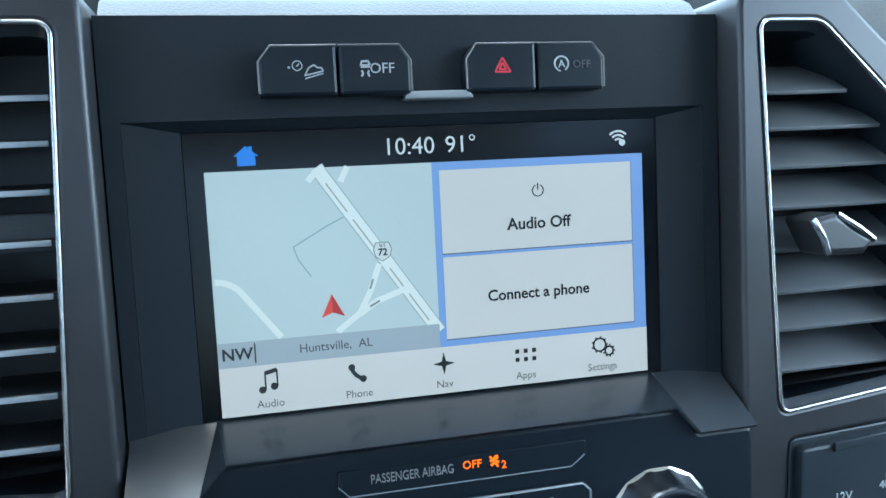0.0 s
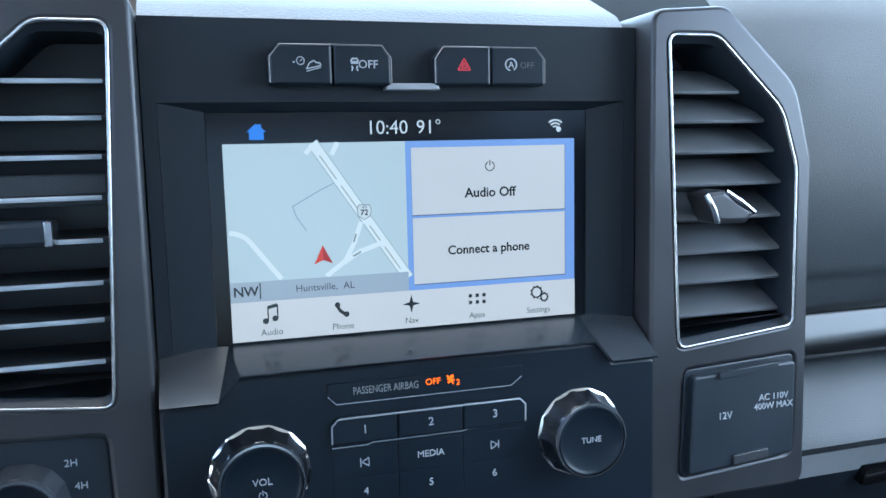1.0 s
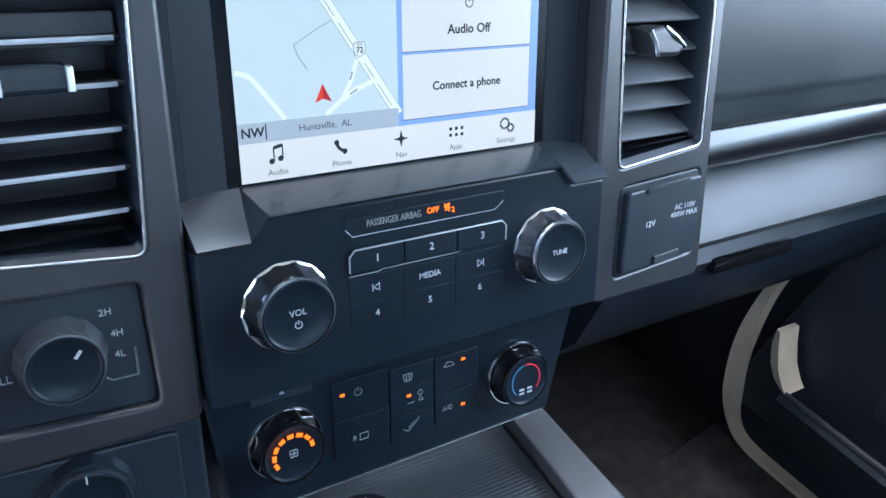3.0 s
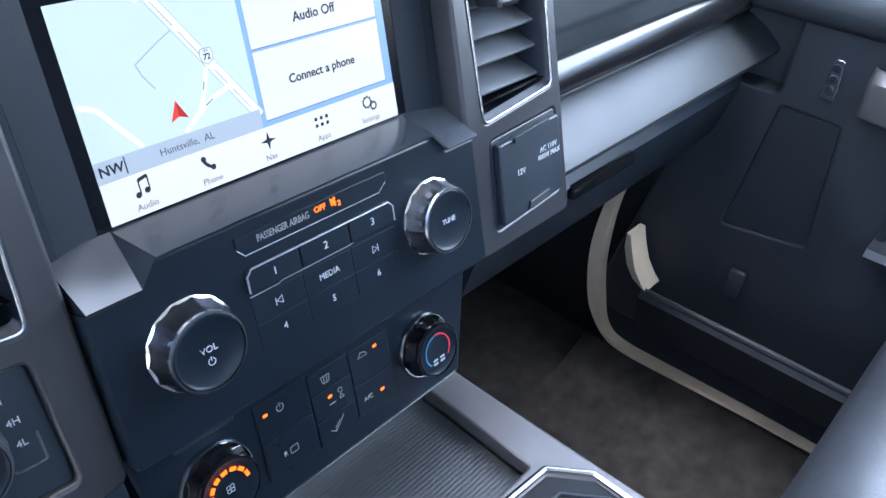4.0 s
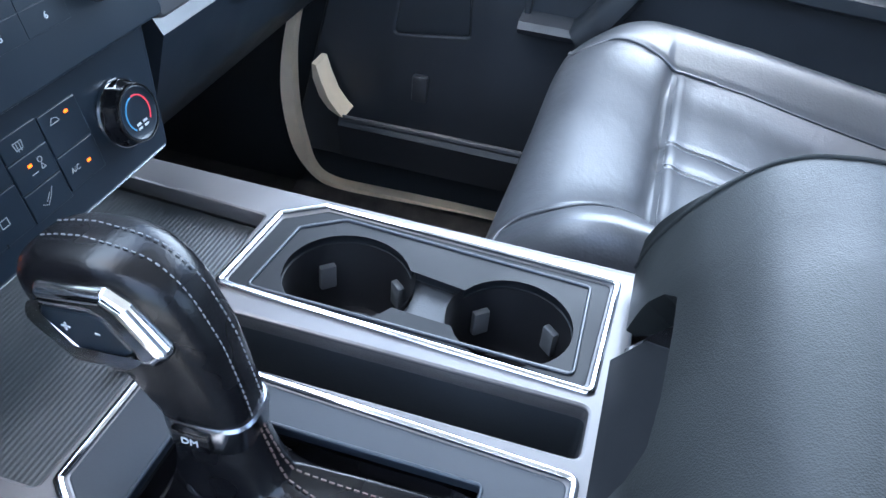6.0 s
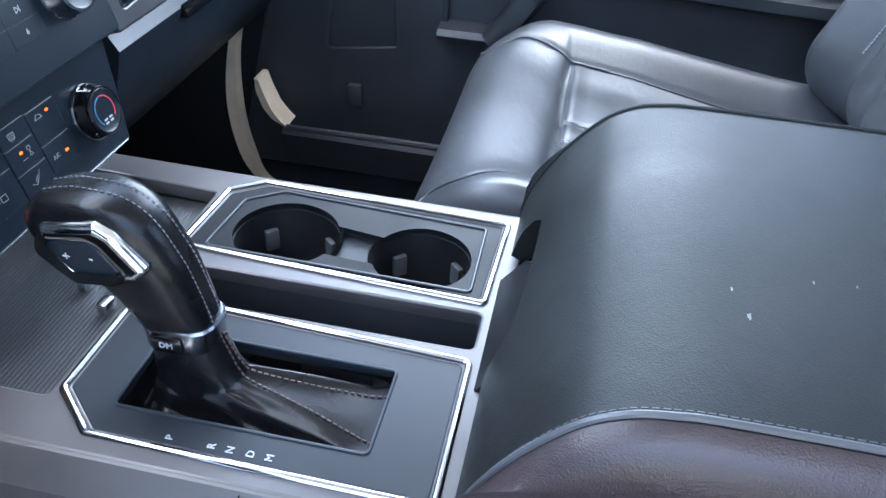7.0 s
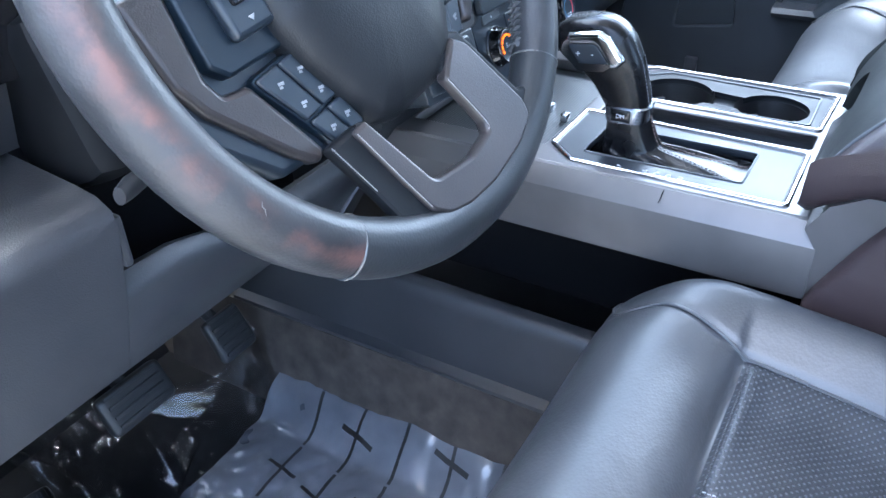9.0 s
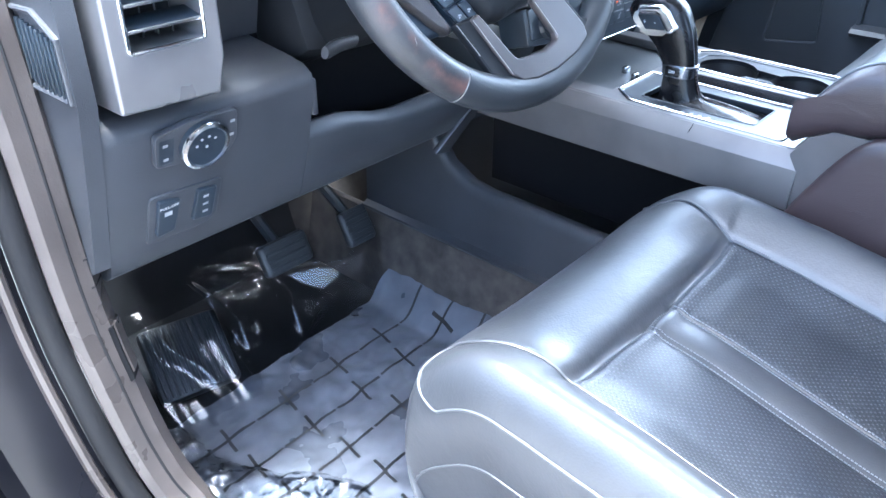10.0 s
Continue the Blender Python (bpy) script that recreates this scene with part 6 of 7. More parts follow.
                part("symbol", box(-0.0008, -0.0012, 0, 0.0024, 0.0015, 0.0003, m=pose(q.x, q.y, top + 0.0001, 0, 0, sx * 12), bm=box(0, 0.0009, 0, 0.0044, 0.0018, 0.0003, m=pose(q.x, q.y, top + 0.0001, 0, 0, sx * 12))), SYMB, key)

part("scuff", tube([(-0.1690, -0.0780, 0.0181), (-0.1705, -0.0800, 0.0181), (-0.1700, -0.0820, 0.0181), (-0.1715, -0.0850, 0.0180)], [0.00015, 0.00032, 0.00028, 0.0001], seg=6), EDGE_SCR, wheel, "pale scratch in the rim leather")
for ob in wheel.children_recursive:
    ob.data.transform(Matrix.Scale(WSIZE, 4))

column = thing("steering_column", "black plastic steering column cover with stalks", "steering column", M_C)
part("shroud", soft_box((0.13, 0.115, 0.20), 0.035, 12, lambda p: p + Vector((0, -0.028 + 0.1 * (p.z + 0.1), -0.165))), CUPM, column, sharp=60)
part("shroud_rear", box(0, -0.02, -0.26, 0.17, 0.12, 0.10, 0.02), CUPM, column)
part("stalk", tube([(-0.05, 0.01, -0.10), (-0.10, 0.005, -0.085), (-0.125, -0.002, -0.080)], [0.008, 0.0075, 0.009], seg=12), DARK, column, "black indicator stalk")
part("tilt_lever", tube([(-0.066, -0.078, -0.150), (-0.086, -0.078, -0.146), (-0.104, -0.080, -0.142), (-0.113, -0.082, -0.140)], [0.006, 0.0075, 0.0090, 0.007], seg=12, flat=0.6), GRAPH, column, "grey column tilt lever")

# ---- driver's side vent and switches ----
pod = thing("side_air_vent", "grey vent pod at the end of the dash", "air vent", pose(0, 0, 0))
POD = [(-0.722, 0.604), (-0.626, 0.600), (-0.617, 0.632), (-0.617, 0.82), (-0.722, 0.82)]
PIN = [(-0.705, 0.652), (-0.634, 0.652), (-0.632, 0.812), (-0.705, 0.812)]
M_P = basis((0, 0, 0), (1, 0, 0), (0, 0, 1), (0, -1, 0))
bm = plate(rpoly(POD, 0.004), [rpoly(PIN, 0.004)], -0.14, 0.006, 0.003, seg=3)
bm.transform(M_P)
part("housing", bm, SILVER, pod, "satin grey vent housing")
part("chrome_ring", tube([(x, -0.0062, z) for x, z in rpoly(PIN, 0.004, 4)], 0.0017, True, 8), CHROME, pod, "thin chrome surround")
part("back", box(-0.669, 0.06, 0.732, 0.075, 0.006, 0.165), DARK, pod)
for k in range(7):
    z = 0.672 + 0.0205 * k
    sl = part("slat", box(0, 0, 0, 0.070, 0.026, 0.002, 0.0007, pose(-0.669, 0.008, z, 12, 0, 0)), BLACK, pod)
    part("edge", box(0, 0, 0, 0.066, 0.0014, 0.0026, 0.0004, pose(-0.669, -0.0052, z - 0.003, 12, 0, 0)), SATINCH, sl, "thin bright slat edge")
for k in range(4):
    part("vane", box(-0.690 + 0.014 * k, 0.035, 0.73, 0.0015, 0.03, 0.15), DARK, pod)

# plane of the knee panel: x, up along it, out of it
KN = Vector((0, 0.036 - 0.062, 0.50 - 0.425)).normalized()
M_K = basis((0, 0.036, 0.50), (1, 0, 0), tuple(KN), tuple(Vector((1, 0, 0)).cross(KN)))
lights = thing("headlight_switch", "black headlight switch with a chrome-ringed knob", "light switch", M_K)
part("housing", plate(rpoly([(-0.6890, 0.040), (-0.6905, 0.076), (-0.6540, 0.083), (-0.6030, 0.080), (-0.6010, 0.046), (-0.6100, 0.031)], 0.006), (), -0.004, 0.0025, 0.001), PANEL, lights)
m = Matrix.Translation((-0.6415, 0.0550, 0))
hk = part("knob", lathe([(0.010, 0.0), (0.0245, 0.0), (0.0245, 0.010), (0.0215, 0.0125), (0.0205, 0.0110), (0.0005, 0.0105)], 56, m, caps=False), BLACK, lights)
part("ring", lathe([(0.0215, 0.0122), (0.0250, 0.0112), (0.0255, 0.0090), (0.0245, 0.0085), (0.0240, 0.0108), (0.0215, 0.0122)], 56, m, caps=False), CHROME, hk, "chrome ring")
for a in (160, 120, 80, 40):
    part("symbol", plate(disc(-0.6415 + 0.0115 * math.cos(radians(a)), 0.055 + 0.0115 * math.sin(radians(a)), 0.0015, 10), z0=0.0106, z1=0.0110), SYMB, hk)
part("symbol", plate(disc(-0.6415, 0.055, 0.0016, 10), z0=0.0106, z1=0.0110), SYMB, hk)
for x, u in ((-0.680, 0.064), (-0.679, 0.048), (-0.608, 0.068), (-0.608, 0.052)):
    part("symbol", box(x, u, 0.0027, 0.005, 0.003, 0.0004), SYMB, lights)
part("button", plate(rect(-0.687, 0.042, -0.670, 0.071, 0.002), (), 0.0, 0.0026, 0.001), BLACK, lights)
pbrake = thing("parking_brake_switch", "black pull switch with white print", "switch", M_K)
part("housing", plate(rpoly([(-0.6980, -0.055), (-0.6955, 0.006), (-0.6140, 0.000), (-0.6180, -0.046), (-0.6300, -0.056)], 0.006), (), -0.004, 0.0020, 0.001), PANEL, pbrake)
pb = part("button", plate(rpoly([(-0.6895, -0.045), (-0.6880, 0.001), (-0.6635, -0.004), (-0.6690, -0.043)], 0.003), (), 0.0, 0.006, 0.0015), BLACK, pbrake)
print_text("letters", "PULL-OFF", 0.0048, -0.6765, -0.009, 0.0062, pb, SYMB)
part("symbol", box(-0.6775, -0.017, 0.0062, 0.008, 0.005, 0.0004), SYMB, pb)
pb = part("button", plate(rpoly([(-0.6493, -0.041), (-0.6445, -0.002), (-0.6220, -0.006), (-0.6260, -0.044)], 0.003), (), 0.0, 0.006, 0.0015), BLACK, pbrake)
for u in (-0.013, -0.023, -0.033):
    part("symbol", box(-0.6355, u, 0.0062, 0.006, 0.0028, 0.0004), SYMB, pb)

# ---- pedals and floor mat ----
def pedal(name, cx, y, z, w, h, tilt, label):
    p = thing(name, label, "pedal", pose(cx, y, z, tilt, 0, 0), group="pedals")
    part("pad", soft_box((w, 0.018, h), 0.008, 8), RUBBER, p)
    for k in range(int(h / 0.012)):
        part("rib", box(0, -0.0095, -h / 2 + 0.010 + 0.012 * k, w * 0.8, 0.003, 0.005, 0.001), RUBBER, p)
    part("arm", tube([(0, 0.006, h / 2 - 0.02), (0, 0.05, h / 2 + 0.06), (0, 0.12, h / 2 + 0.16), (0, 0.42, h / 2 + 0.30)], 0.009, seg=8), DARK, p)
    return p


pedal("brake_pedal", -0.397, 0.250, 0.222, 0.088, 0.050, -28, "black rubber brake pedal")
pedal("accelerator_pedal", -0.247, 0.255, 0.205, 0.058, 0.060, -30, "black rubber accelerator pedal")
rest = thing("foot_rest", "black ribbed foot rest beside the pedals", "foot rest", pose(-0.562, 0.287, 0.102, 38, 0, -14))
part("base", box(0, 0, 0, 0.118, 0.115, 0.026, 0.006), RUBBER, rest)
for k in range(12):
    part("rib", box(-0.0506 + 0.0092 * k, 0, 0.0145, 0.0050, 0.106, 0.006, 0.0015), RUBBER, rest)

fm = thing("floor_mat", "floor mat under a creased clear plastic film", "floor mat", pose(0, 0, 0))


def fold_y(x):
    """Where the film turns up in front of the mat."""
    return 0.224 + 0.05 * (x + 0.55) + 0.004 * noise.noise(Vector((x * 14, 3.0, 0)))


def mat_z(x, y):
    """Height of the film: creases all over, crumpled along the outer edge, turned up against the tunnel."""
    near = max(smoothstep(-0.56, -0.62, x + 0.3 * (y + 0.05)) * smoothstep(0.10, -0.02, y), smoothstep(-0.625, -0.655, x))
    z = 0.0575 + 0.0040 * noise.noise(Vector((x * 9, y * 9, 0.3))) + (0.0055 + 0.012 * near) * abs(noise.noise(Vector((x * 24, y * 30, 2.0)))) + (0.0010 + 0.005 * near) * noise.noise(Vector((x * 80, y * 80, 4.0)))
    z += 0.048 * smoothstep(-0.245, -0.185, x + 0.008 * noise.noise(Vector((y * 16, 9.0, 0))))
    return z


def mat_sheet(x0, x1, y0, y1, n, lift, rough_edge):
    bm = bmesh.new()
    grid = []
    for i in range(n + 1):
        row = []
        for j in range(n + 1):
            x = x0 + (x1 - x0) * i / n
            y = y0 + ((fold_y(x) if y1 is None else y1) - y0) * j / n
            e = rough_edge * noise.noise(Vector((x * 30, y * 30, 7.0)))
            row.append(bm.verts.new((x + (e if i in (0, n) else 0), y + (e if j in (0, n) else 0), mat_z(x, y) + lift)))
        grid.append(row)
    for i in range(n):
        for j in range(n):
            bm.faces.new((grid[i][j], grid[i + 1][j], grid[i + 1][j + 1], grid[i][j + 1]))
    return bm


bm = mat_sheet(-0.675, -0.185, -0.30, None, 120, 0.0, 0.006)
part("film", bm, FILM, fm, "creased clear film over grey-blue fabric", sharp=180)
pr = bmesh.new()
random.seed(4)


def print_line(pts, w):
    prev = None
    for k, (x, y) in enumerate(pts):
        a, b = pts[max(k - 1, 0)], pts[min(k + 1, len(pts) - 1)]
        d = Vector((b[0] - a[0], b[1] - a[1])).normalized()
        px, py = -d.y * w / 2, d.x * w / 2
        cur = [pr.verts.new((x + s * px, y + s * py, mat_z(x + s * px, y + s * py) + 0.0007)) for s in (-1, 1)]
        if prev:
            pr.faces.new((prev[0], cur[0], cur[1], prev[1]))
        prev = cur


for r in range(7):
    y0 = -0.27 + 0.068 * r
    x = -0.66
    while x < -0.18:
        ln = 0.085 + 0.02 * random.random()
        pts = [(min(x + ln * k / 10, -0.188), y0 + 0.12 * (x + 0.66 + ln * k / 10) * 0.35 + 0.004 * noise.noise(Vector((x * 20 + k * 0.2, r, 0)))) for k in range(11)]
        print_line(pts, 0.0046)
        cx = x + ln * 0.55
        cy = y0 + 0.12 * (cx + 0.66) * 0.35
        if cx < -0.20:
            print_line([(cx + 0.010 * (k / 6 - 0.5), cy + 0.052 * (k / 6 - 0.5)) for k in range(7)], 0.0048)
        x += ln + 0.004
tagged(part("print", pr, mat("black_print", (0.008, 0.008, 0.010), 0.35, coat=0.6), fm, "black printed hatch lines"), kind="stuff")
# the clear film goes on in front of the mat: it turns up and drapes over the foot rest
RIDGES = (((-0.492, 0.375), (-0.468, 0.325), (-0.468, 0.275), 0.026), ((-0.372, 0.335), (-0.368, 0.300), (-0.380, 0.255), 0.022), ((-0.325, 0.262), (-0.352, 0.248), (-0.398, 0.226), 0.016), ((-0.600, 0.330), (-0.588, 0.270), (-0.560, 0.225), 0.010))


def ridge(x, y):
    """Sharp folds of the loose film: each stands up along a bent line and fades at its ends."""
    z = 0.0
    for a, b, c, h in RIDGES:
        k = smoothstep(a[1], c[1], y)
        mid = (1 - k) ** 2 * a[0] + 2 * k * (1 - k) * b[0] + k * k * c[0] + 0.004 * noise.noise(Vector((y * 30, h * 90, 0)))
        ends = smoothstep(c[1] - 0.02, c[1] + 0.02, y) * smoothstep(a[1] + 0.02, a[1] - 0.02, y)
        z += h * ends * math.exp(-((x - mid) / 0.0085) ** 2)
    return z


def loose_film(x0, x1, n, m, seed):
    rows = []
    for i in range(n + 1):
        x = x0 + (x1 - x0) * i / n
        over = smoothstep(-0.48, -0.515, x)
        up = 0.100 * smoothstep(-0.39, -0.22, x)
        rise = 0.095 * (1 - over) * smoothstep(-0.26, -0.38, x)
        row = []
        for j in range(m + 1):
            v = j / m
            c1 = 1 - 2 * abs(noise.noise(Vector((x * 9 + v * 2.0, v * 1.6, seed))))
            c2 = 1 - 2 * abs(noise.noise(Vector((x * 22 - v * 4.5, v * 3.0, seed + 4))))
            y = fold_y(x) - 0.045 * over + v * 0.19 * (1 - 0.85 * smoothstep(-0.39, -0.25, x)) - 0.006 * c1 * v
            rest = over * max(0.0, min(0.115, 0.046 + 0.78 * (y + 0.25 * (x + 0.562) - 0.25)))
            calm = min(1.0, v * 4) * (1 - 0.8 * over)
            z = mat_z(x, fold_y(x)) + up * smoothstep(0.0, 0.8, v) + rise * v + rest + (0.009 * c1 + 0.0018 * c2) * calm + ridge(x, y)
            row.append((x, y, z))
        rows.append(row)
    return loft(rows, closed=False, caps=False)


part("film_flap", loose_film(-0.690, -0.205, 240, 90, 2.0), CLEAR, fm, "loose clear film turned up in front", sharp=180)
# crumpled edge of the film along the door sill
rows = []
for k, (x, y) in enumerate(blend([(-0.640, 0.300), (-0.660, 0.180), (-0.656, 0.095), (-0.632, 0.030), (-0.585, -0.030), (-0.560, -0.090)], 140)):
    row = []
    for j in range(15):
        w = 0.062 * (j / 14 - 0.5)
        px, py = x + w * 0.75, y + w * 0.66
        c = 1 - 2 * abs(noise.noise(Vector((px * 26, py * 26, 11.0))))
        f = 1 - 2 * abs(noise.noise(Vector((px * 70, py * 70, 15.0))))
        row.append((px + 0.004 * f, py, mat_z(px, py) + 0.006 + (0.011 * c + 0.004 * f + 0.004) * (1 - (2 * j / 14 - 1) ** 4)))
    rows.append(row)
part("film_edge", loft(rows, closed=False, caps=False), CLEAR, fm, "crumpled clear film along the sill", sharp=180)

# ---- passenger door and sill ----
pdoor = thing("passenger_door", "closed black passenger door with a pull handle", "car door", pose(0, 0, 0))
M_D = basis((0.712, 0, 0), (0, -1, 0), (0, 0, 1), (-1, 0, 0))      # on the panel: rearward, up, inward


def door_plate(outer, holes, n0, n1, bevel):
    bm = plate(outer, holes, n0, n1, bevel)
    bm.transform(M_D)
    return bm


RECESS = rpoly([(0.026, 0.532), (0.097, 0.529), (0.108, 0.372), (0.002, 0.358)], 0.006)
part("panel", door_plate(rpoly([(-0.16, 0.14), (0.90, 0.14), (0.90, 0.640), (0.02, 0.640), (0.02, 0.545), (-0.06, 0.545)], 0.012), [RECESS], -0.05, 0.0, 0.004), DOORM, pdoor, "black grained door panel")
part("recess", door_plate(RECESS, (), -0.03, -0.0025, 0.001), DARK, pdoor)
part("upper_pad", sweep_y([(0.78, 0.632), (0.706, 0.634), (0.696, 0.642), (0.691, 0.658), (0.697, 0.684), (0.72, 0.70), (0.78, 0.705)], 0.10, -0.1850), DASH, pdoor, "grey padded door top", sharp=60)
for y0, y1 in ((-0.1885, -0.3055), (-0.3095, -0.92)):
    part("upper_pad", sweep_y([(0.78, 0.597), (0.712, 0.598), (0.707, 0.604), (0.704, 0.635), (0.694, 0.656), (0.691, 0.672), (0.699, 0.694), (0.72, 0.708), (0.78, 0.712)], y0, y1), PADK, pdoor, "black padded door top", sharp=60)
part("corner_pad", sweep_y([(0.74, 0.628), (0.698, 0.626), (0.680, 0.618), (0.672, 0.604), (0.676, 0.590), (0.700, 0.572), (0.74, 0.570)], -0.326, -0.92), PADK, pdoor, "black padded elbow rest", sharp=60)
grab = [(0.7125, -0.108, 0.582), (0.690, -0.114, 0.585), (0.676, -0.128, 0.588), (0.670, -0.18, 0.588), (0.668, -0.26, 0.584), (0.670, -0.318, 0.580), (0.690, -0.346, 0.576), (0.7125, -0.352, 0.574)]
secs = []
for k, (x, y, z) in enumerate(blend(grab, 25)):
    secs.append([(x + dx, y, z + dz) for dx, dz in ((0.012, 0.020), (0.010, 0.024), (0.002, 0.024), (-0.009, 0.015), (-0.010, 0.012), (-0.010, -0.023), (-0.007, -0.026), (0.010, -0.027))])
part("pull_handle", loft(secs), CONS, pdoor, "satin grey pull handle", sharp=28)
part("lock_plate", door_plate(rpoly([(0.064, 0.556), (0.081, 0.556), (0.079, 0.604), (0.067, 0.604)], 0.004), (), -0.002, 0.004, 0.001), SATINCH, pdoor, "bright lock switch plate")
for u in (0.568, 0.581, 0.594):
    part("lock_button", door_plate(disc(0.0725, u, 0.0048, 16), (), 0.0, 0.006, 0.001), BLACK, pdoor)
part("shelf", sweep_y([(0.7125, 0.424), (0.680, 0.420), (0.674, 0.412), (0.680, 0.404), (0.7125, 0.400)], -0.176, -0.262), PANEL, pdoor, "grey ledge of the door bin")
part("tab", box(0.706, -0.045, 0.285, 0.012, 0.022, 0.040, 0.003, pose(0, 0, 0)), PANEL, pdoor, "small grey clip above the pocket")
part("divider", door_plate(rpoly([(0.181, 0.540), (0.189, 0.540), (0.186, 0.418), (0.178, 0.418)], 0.002), (), -0.002, 0.010, 0.002), DARK, pdoor)
bar = blend([(-0.254, 0.412), (-0.275, 0.438), (-0.298, 0.474), (-0.320, 0.505), (-0.345, 0.522), (-0.40, 0.521), (-0.60, 0.512), (-0.90, 0.505)], 29)
part("arm_support", loft([[(0.7125, y + 0.012, z + 0.010), (0.668, y + 0.012, z + 0.010), (0.660, y + 0.006, z + 0.005), (0.660, y - 0.008, z - 0.010), (0.668, y - 0.012, z - 0.016), (0.7125, y - 0.012, z - 0.016)] for y, z in bar]), DARK, pdoor, "black arm support edge", sharp=50)
part("pocket", loft([[(0.7125, y, 0.15), (0.668, y, 0.17), (0.655, y, 0.228), (0.662, y, 0.238), (0.672, y, 0.234), (0.690, y, 0.20), (0.7125, y, 0.20)] for y in (0.060, 0.040, -0.10, -0.60)]), DARK, pdoor, "moulded door pocket")
part("pocket_rim", tube([(0.664, y, z) for y, z in ((0.058, 0.236), (-0.10, 0.2385), (-0.60, 0.2385))], 0.005, seg=8), PANEL, pdoor)
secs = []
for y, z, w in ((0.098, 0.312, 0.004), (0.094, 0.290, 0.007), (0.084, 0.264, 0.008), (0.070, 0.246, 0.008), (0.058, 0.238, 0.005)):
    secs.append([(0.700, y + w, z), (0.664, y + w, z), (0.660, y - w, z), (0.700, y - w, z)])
# pale colour stands in for the sun on the pocket's end
part("pocket_end", loft(secs), SUNBEIGE, pdoor, "pocket end with sunlight put into its pale colour")
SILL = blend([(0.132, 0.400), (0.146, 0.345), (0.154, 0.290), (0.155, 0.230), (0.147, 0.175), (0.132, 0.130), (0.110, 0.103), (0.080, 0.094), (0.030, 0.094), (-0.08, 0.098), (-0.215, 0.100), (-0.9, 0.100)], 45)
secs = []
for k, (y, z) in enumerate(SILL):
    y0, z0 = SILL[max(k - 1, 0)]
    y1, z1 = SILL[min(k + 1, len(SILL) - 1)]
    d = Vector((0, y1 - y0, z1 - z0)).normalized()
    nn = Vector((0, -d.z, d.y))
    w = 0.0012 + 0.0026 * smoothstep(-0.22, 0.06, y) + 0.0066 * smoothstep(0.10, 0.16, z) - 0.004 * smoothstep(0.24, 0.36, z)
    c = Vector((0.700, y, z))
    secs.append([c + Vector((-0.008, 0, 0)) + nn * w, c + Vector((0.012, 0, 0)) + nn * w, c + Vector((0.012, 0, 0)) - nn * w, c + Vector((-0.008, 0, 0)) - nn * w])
tagged(part("door_sill", loft(secs), SUNBEIGE), "beige passenger door sill strip, sunlight put into its colour", "door sill", kind="structure")
tagged(part("floor_edge", sweep_y([(0.696, 0.046), (0.520, 0.046), (0.560, 0.0495), (0.630, 0.062), (0.670, 0.078), (0.690, 0.0885), (0.696, 0.0885)], 0.145, -0.92), CARPET, sharp=70), "dark carpet rising to the door sill", "floor", kind="structure")
tagged(part("sill_step", sweep_y([(0.76, 0.045), (0.697, 0.045), (0.697, 0.088), (0.72, 0.095), (0.76, 0.14)], 0.14, -0.92), DARK), "black plastic sill cover", "door sill", kind="structure")

# ---- driver's door frame, sill and open door ----
jamb = [(-0.768, 0.115, 0.86), (-0.765, 0.092, 0.60), (-0.760, 0.088, 0.42), (-0.752, 0.075, 0.31), (-0.738, 0.062, 0.20), (-0.722, 0.035, 0.125), (-0.712, -0.04, 0.085), (-0.710, -0.30, 0.080), (-0.710, -0.92, 0.080)]


def strip(pts, shape, n=60):
    """A moulding of one cross section (inward, across) along a curved line down the pillar and along the sill."""
    pts = [Vector(p) for p in blend(pts, n)]
    secs = []
    for k, p in enumerate(pts):
        d = (pts[min(k + 1, n - 1)] - pts[max(k - 1, 0)]).normalized()
        side = Vector((1, 0, 0))
        side = (side - d * side.dot(d)).normalized()
        nrm = d.cross(side)
        secs.append([p + side * a + nrm * b for a, b in shape])
    return loft(secs)


tagged(part("door_trim", strip(jamb, [(0.020, -0.012), (0.022, 0.010), (0.008, 0.026), (-0.022, 0.028), (-0.030, 0.020), (-0.026, -0.012)]), SILLM), "grey-brown door frame trim and sill cover", "door frame", kind="structure")
CAPLINE = [(-0.757, 0.0835, 0.372), (-0.7545, 0.079, 0.335), (-0.7515, 0.074, 0.305)]
tagged(part("trim_gap", strip(CAPLINE, [(0.0222, -0.004), (0.0225, 0.0104), (0.0090, 0.0266), (0.004, 0.0272), (0.004, 0.010), (0.010, -0.004)], 8), GAPSHADE), "dark gap round the cover in the trim", "door frame", kind="structure")
tagged(part("trim_cap", strip([CAPLINE[0], CAPLINE[1], (-0.7522, 0.0752, 0.3115)], [(0.0238, -0.002), (0.0240, 0.0106), (0.0130, 0.0240), (0.010, 0.0240), (0.010, 0.006), (0.014, -0.002)], 8), SILLM), "small cover in the door frame trim", "door frame", kind="structure")
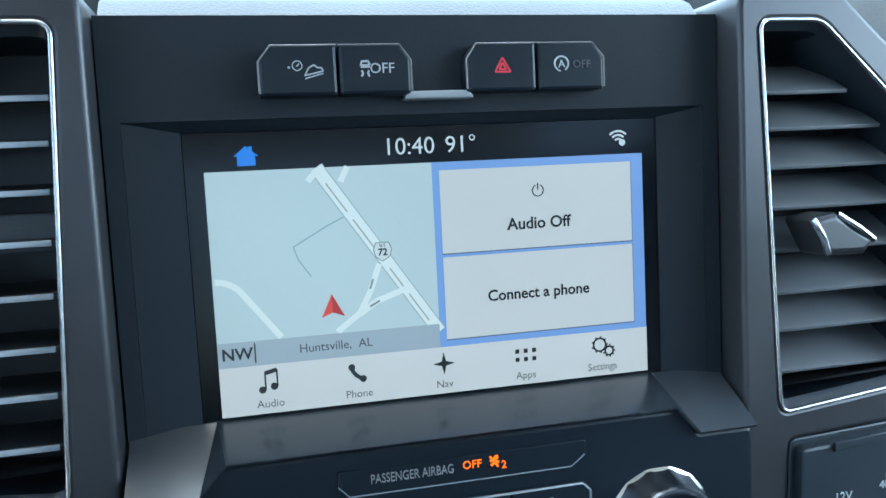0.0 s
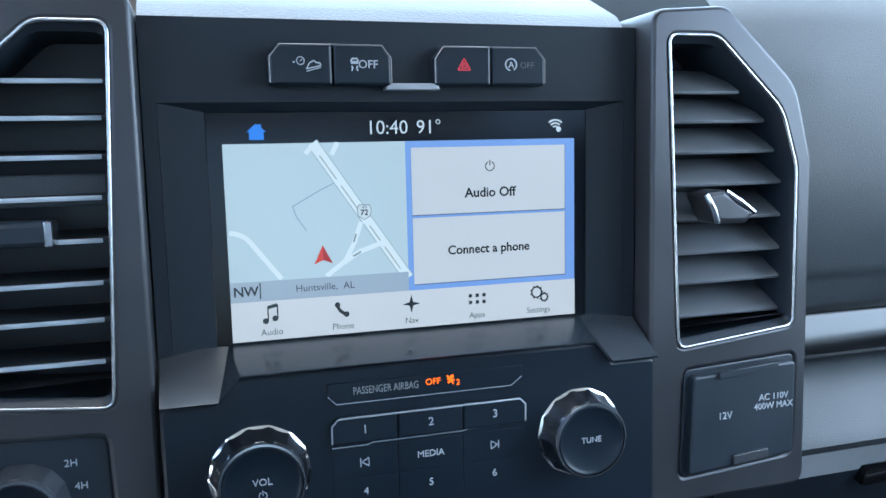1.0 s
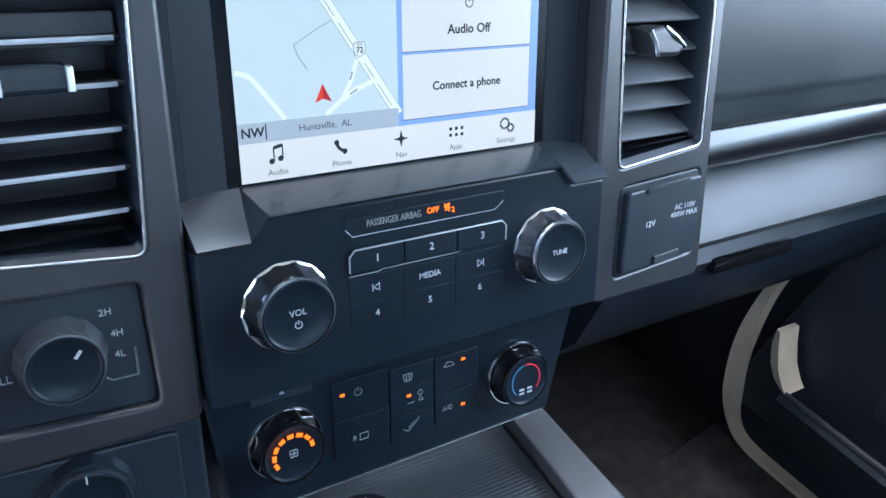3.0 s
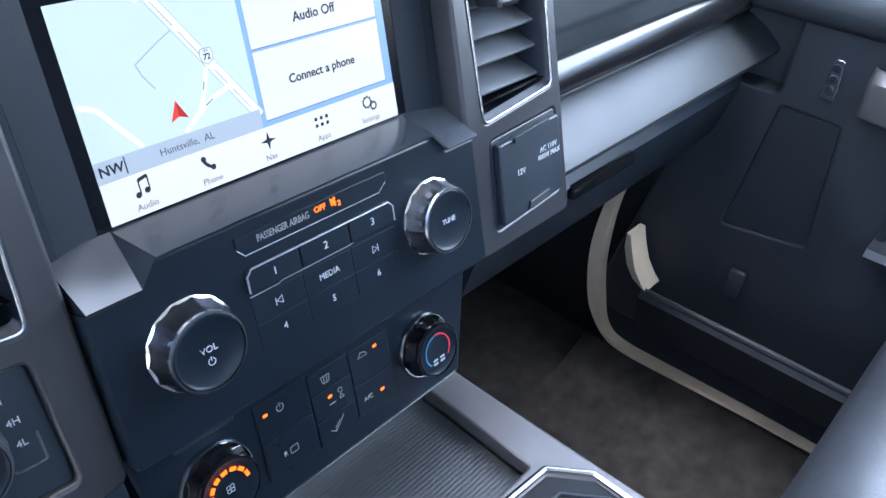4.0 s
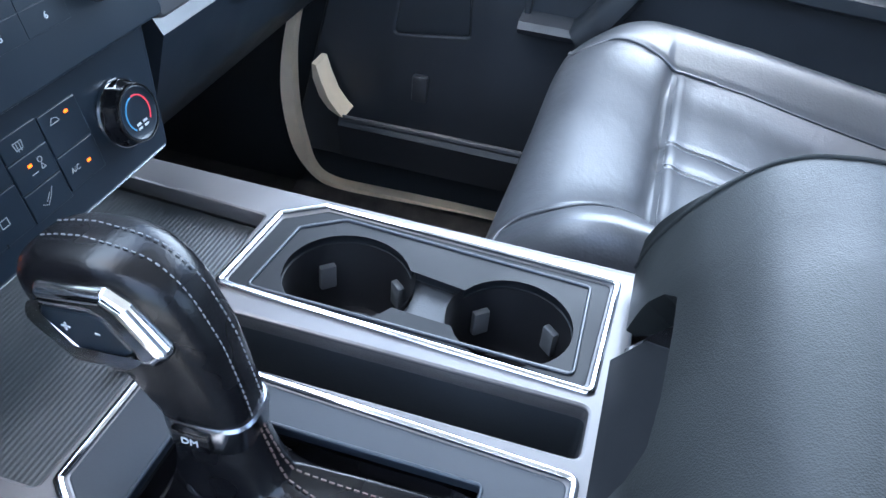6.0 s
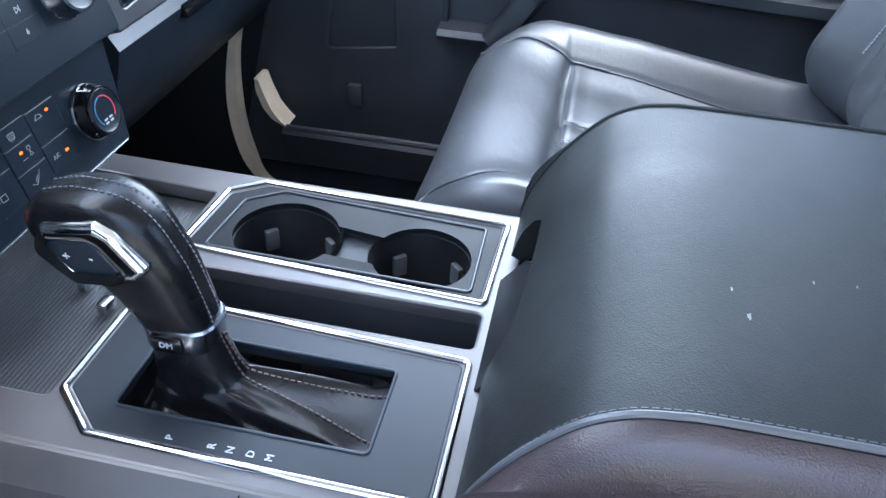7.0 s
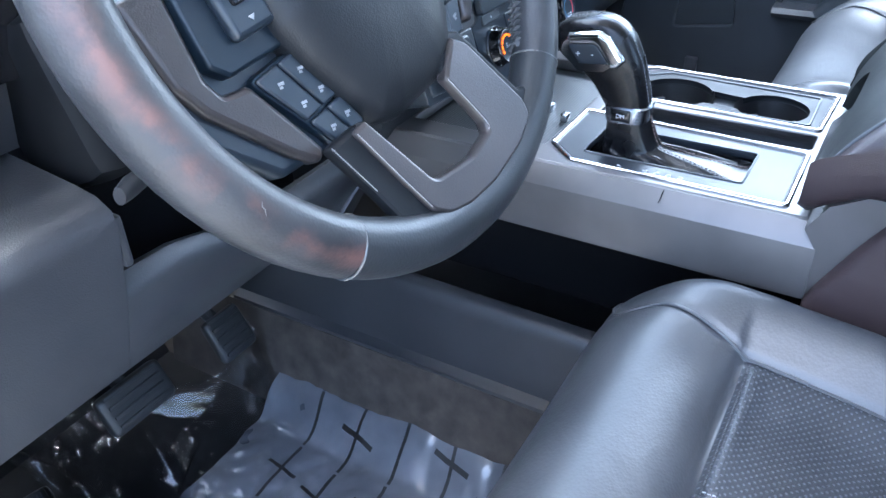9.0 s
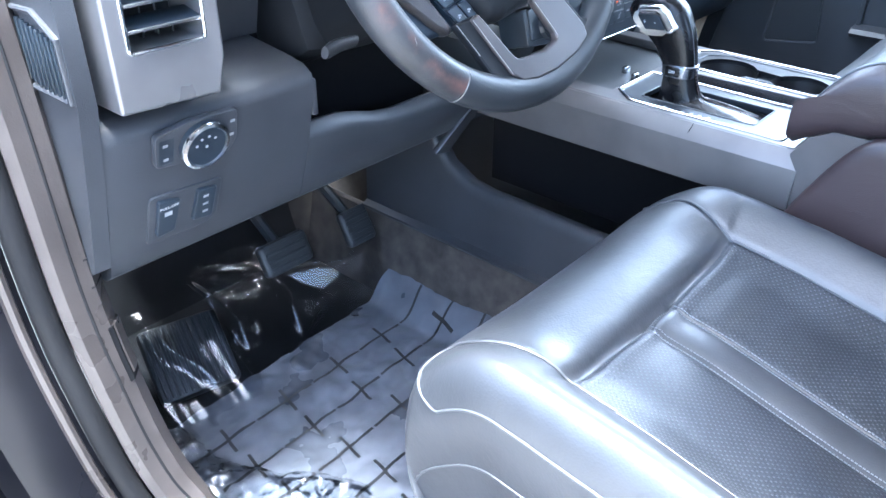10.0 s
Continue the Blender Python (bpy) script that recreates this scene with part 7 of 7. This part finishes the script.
tagged(part("trim_groove", strip([(x, y, z) for x, y, z in jamb], [(-0.006 + 0.0016 * math.cos(a), 0.0268 + 0.0016 * math.sin(a)) for a in [2 * math.pi * k / 8 for k in range(8)]]), SEALM), "dark groove along the door frame trim", "door frame", kind="structure")
for z0 in (0.455, 0.424):
    k = (z0 - 0.42) / 0.18
    at_z = [(-0.760 - 0.005 * k, 0.088 + 0.004 * k, z0), (-0.760 - 0.005 * k, 0.088 + 0.004 * k, z0 - 0.0008), (-0.760 - 0.005 * k, 0.088 + 0.004 * k, z0 - 0.0016)]
    tagged(part("trim_joint", strip(at_z, [(0.0205, -0.010), (0.0225, 0.0103), (0.0083, 0.0264), (0.004, 0.0266), (0.004, 0.0), (0.010, -0.010)], 4), SEALM), "dark joint across the door frame trim", "door frame", kind="structure")
seal = [(x - 0.040, y - 0.012, z - 0.012) for x, y, z in jamb]
tagged(part("door_seal", strip(seal, [(0.012 * math.cos(a), 0.012 * math.sin(a)) for a in [2 * math.pi * k / 10 for k in range(10)]]), SEALM), "black rubber door seal", "door seal", kind="structure")
tagged(part("door_jamb", strip([(x - 0.085, y + 0.010, z - 0.02) for x, y, z in jamb], [(0.035, -0.02), (0.035, 0.012), (0.0, 0.016), (-0.035, 0.004), (-0.050, -0.03)]), PAINT), "dark painted door opening", "door frame", kind="structure")
# the strip's brown colour carries the shine on the weld edge
tagged(part("jamb_edge", strip([(x - 0.062, y - 0.004, z - 0.012) for x, y, z in jamb], [(0.006 * math.cos(a), 0.006 * math.sin(a)) for a in [2 * math.pi * k / 8 for k in range(8)]]), SILLM), "pinch weld edge, its brownish shine put into the colour", "door frame", kind="structure")
tagged(part("rocker", box(-0.86, -0.35, -0.05, 0.10, 1.4, 0.20, 0.03), PAINT), "dark painted rocker panel below the door", "rocker panel", kind="structure")
ddoor = thing("driver_door", "open dark driver door", "car door", pose(-0.90, 0.17, 0.0, 0, 0, -68))
part("skin", box(0.0, -0.52, 0.32, 0.05, 1.02, 0.72, 0.02), PAINT, ddoor, "dark glossy door shell")
part("inner_panel", box(0.045, -0.52, 0.33, 0.04, 0.94, 0.64, 0.02), DARK, ddoor, "black inner door panel")
part("hinge", box(0.03, 0.005, 0.20, 0.05, 0.05, 0.06, 0.008), PAINT, ddoor)
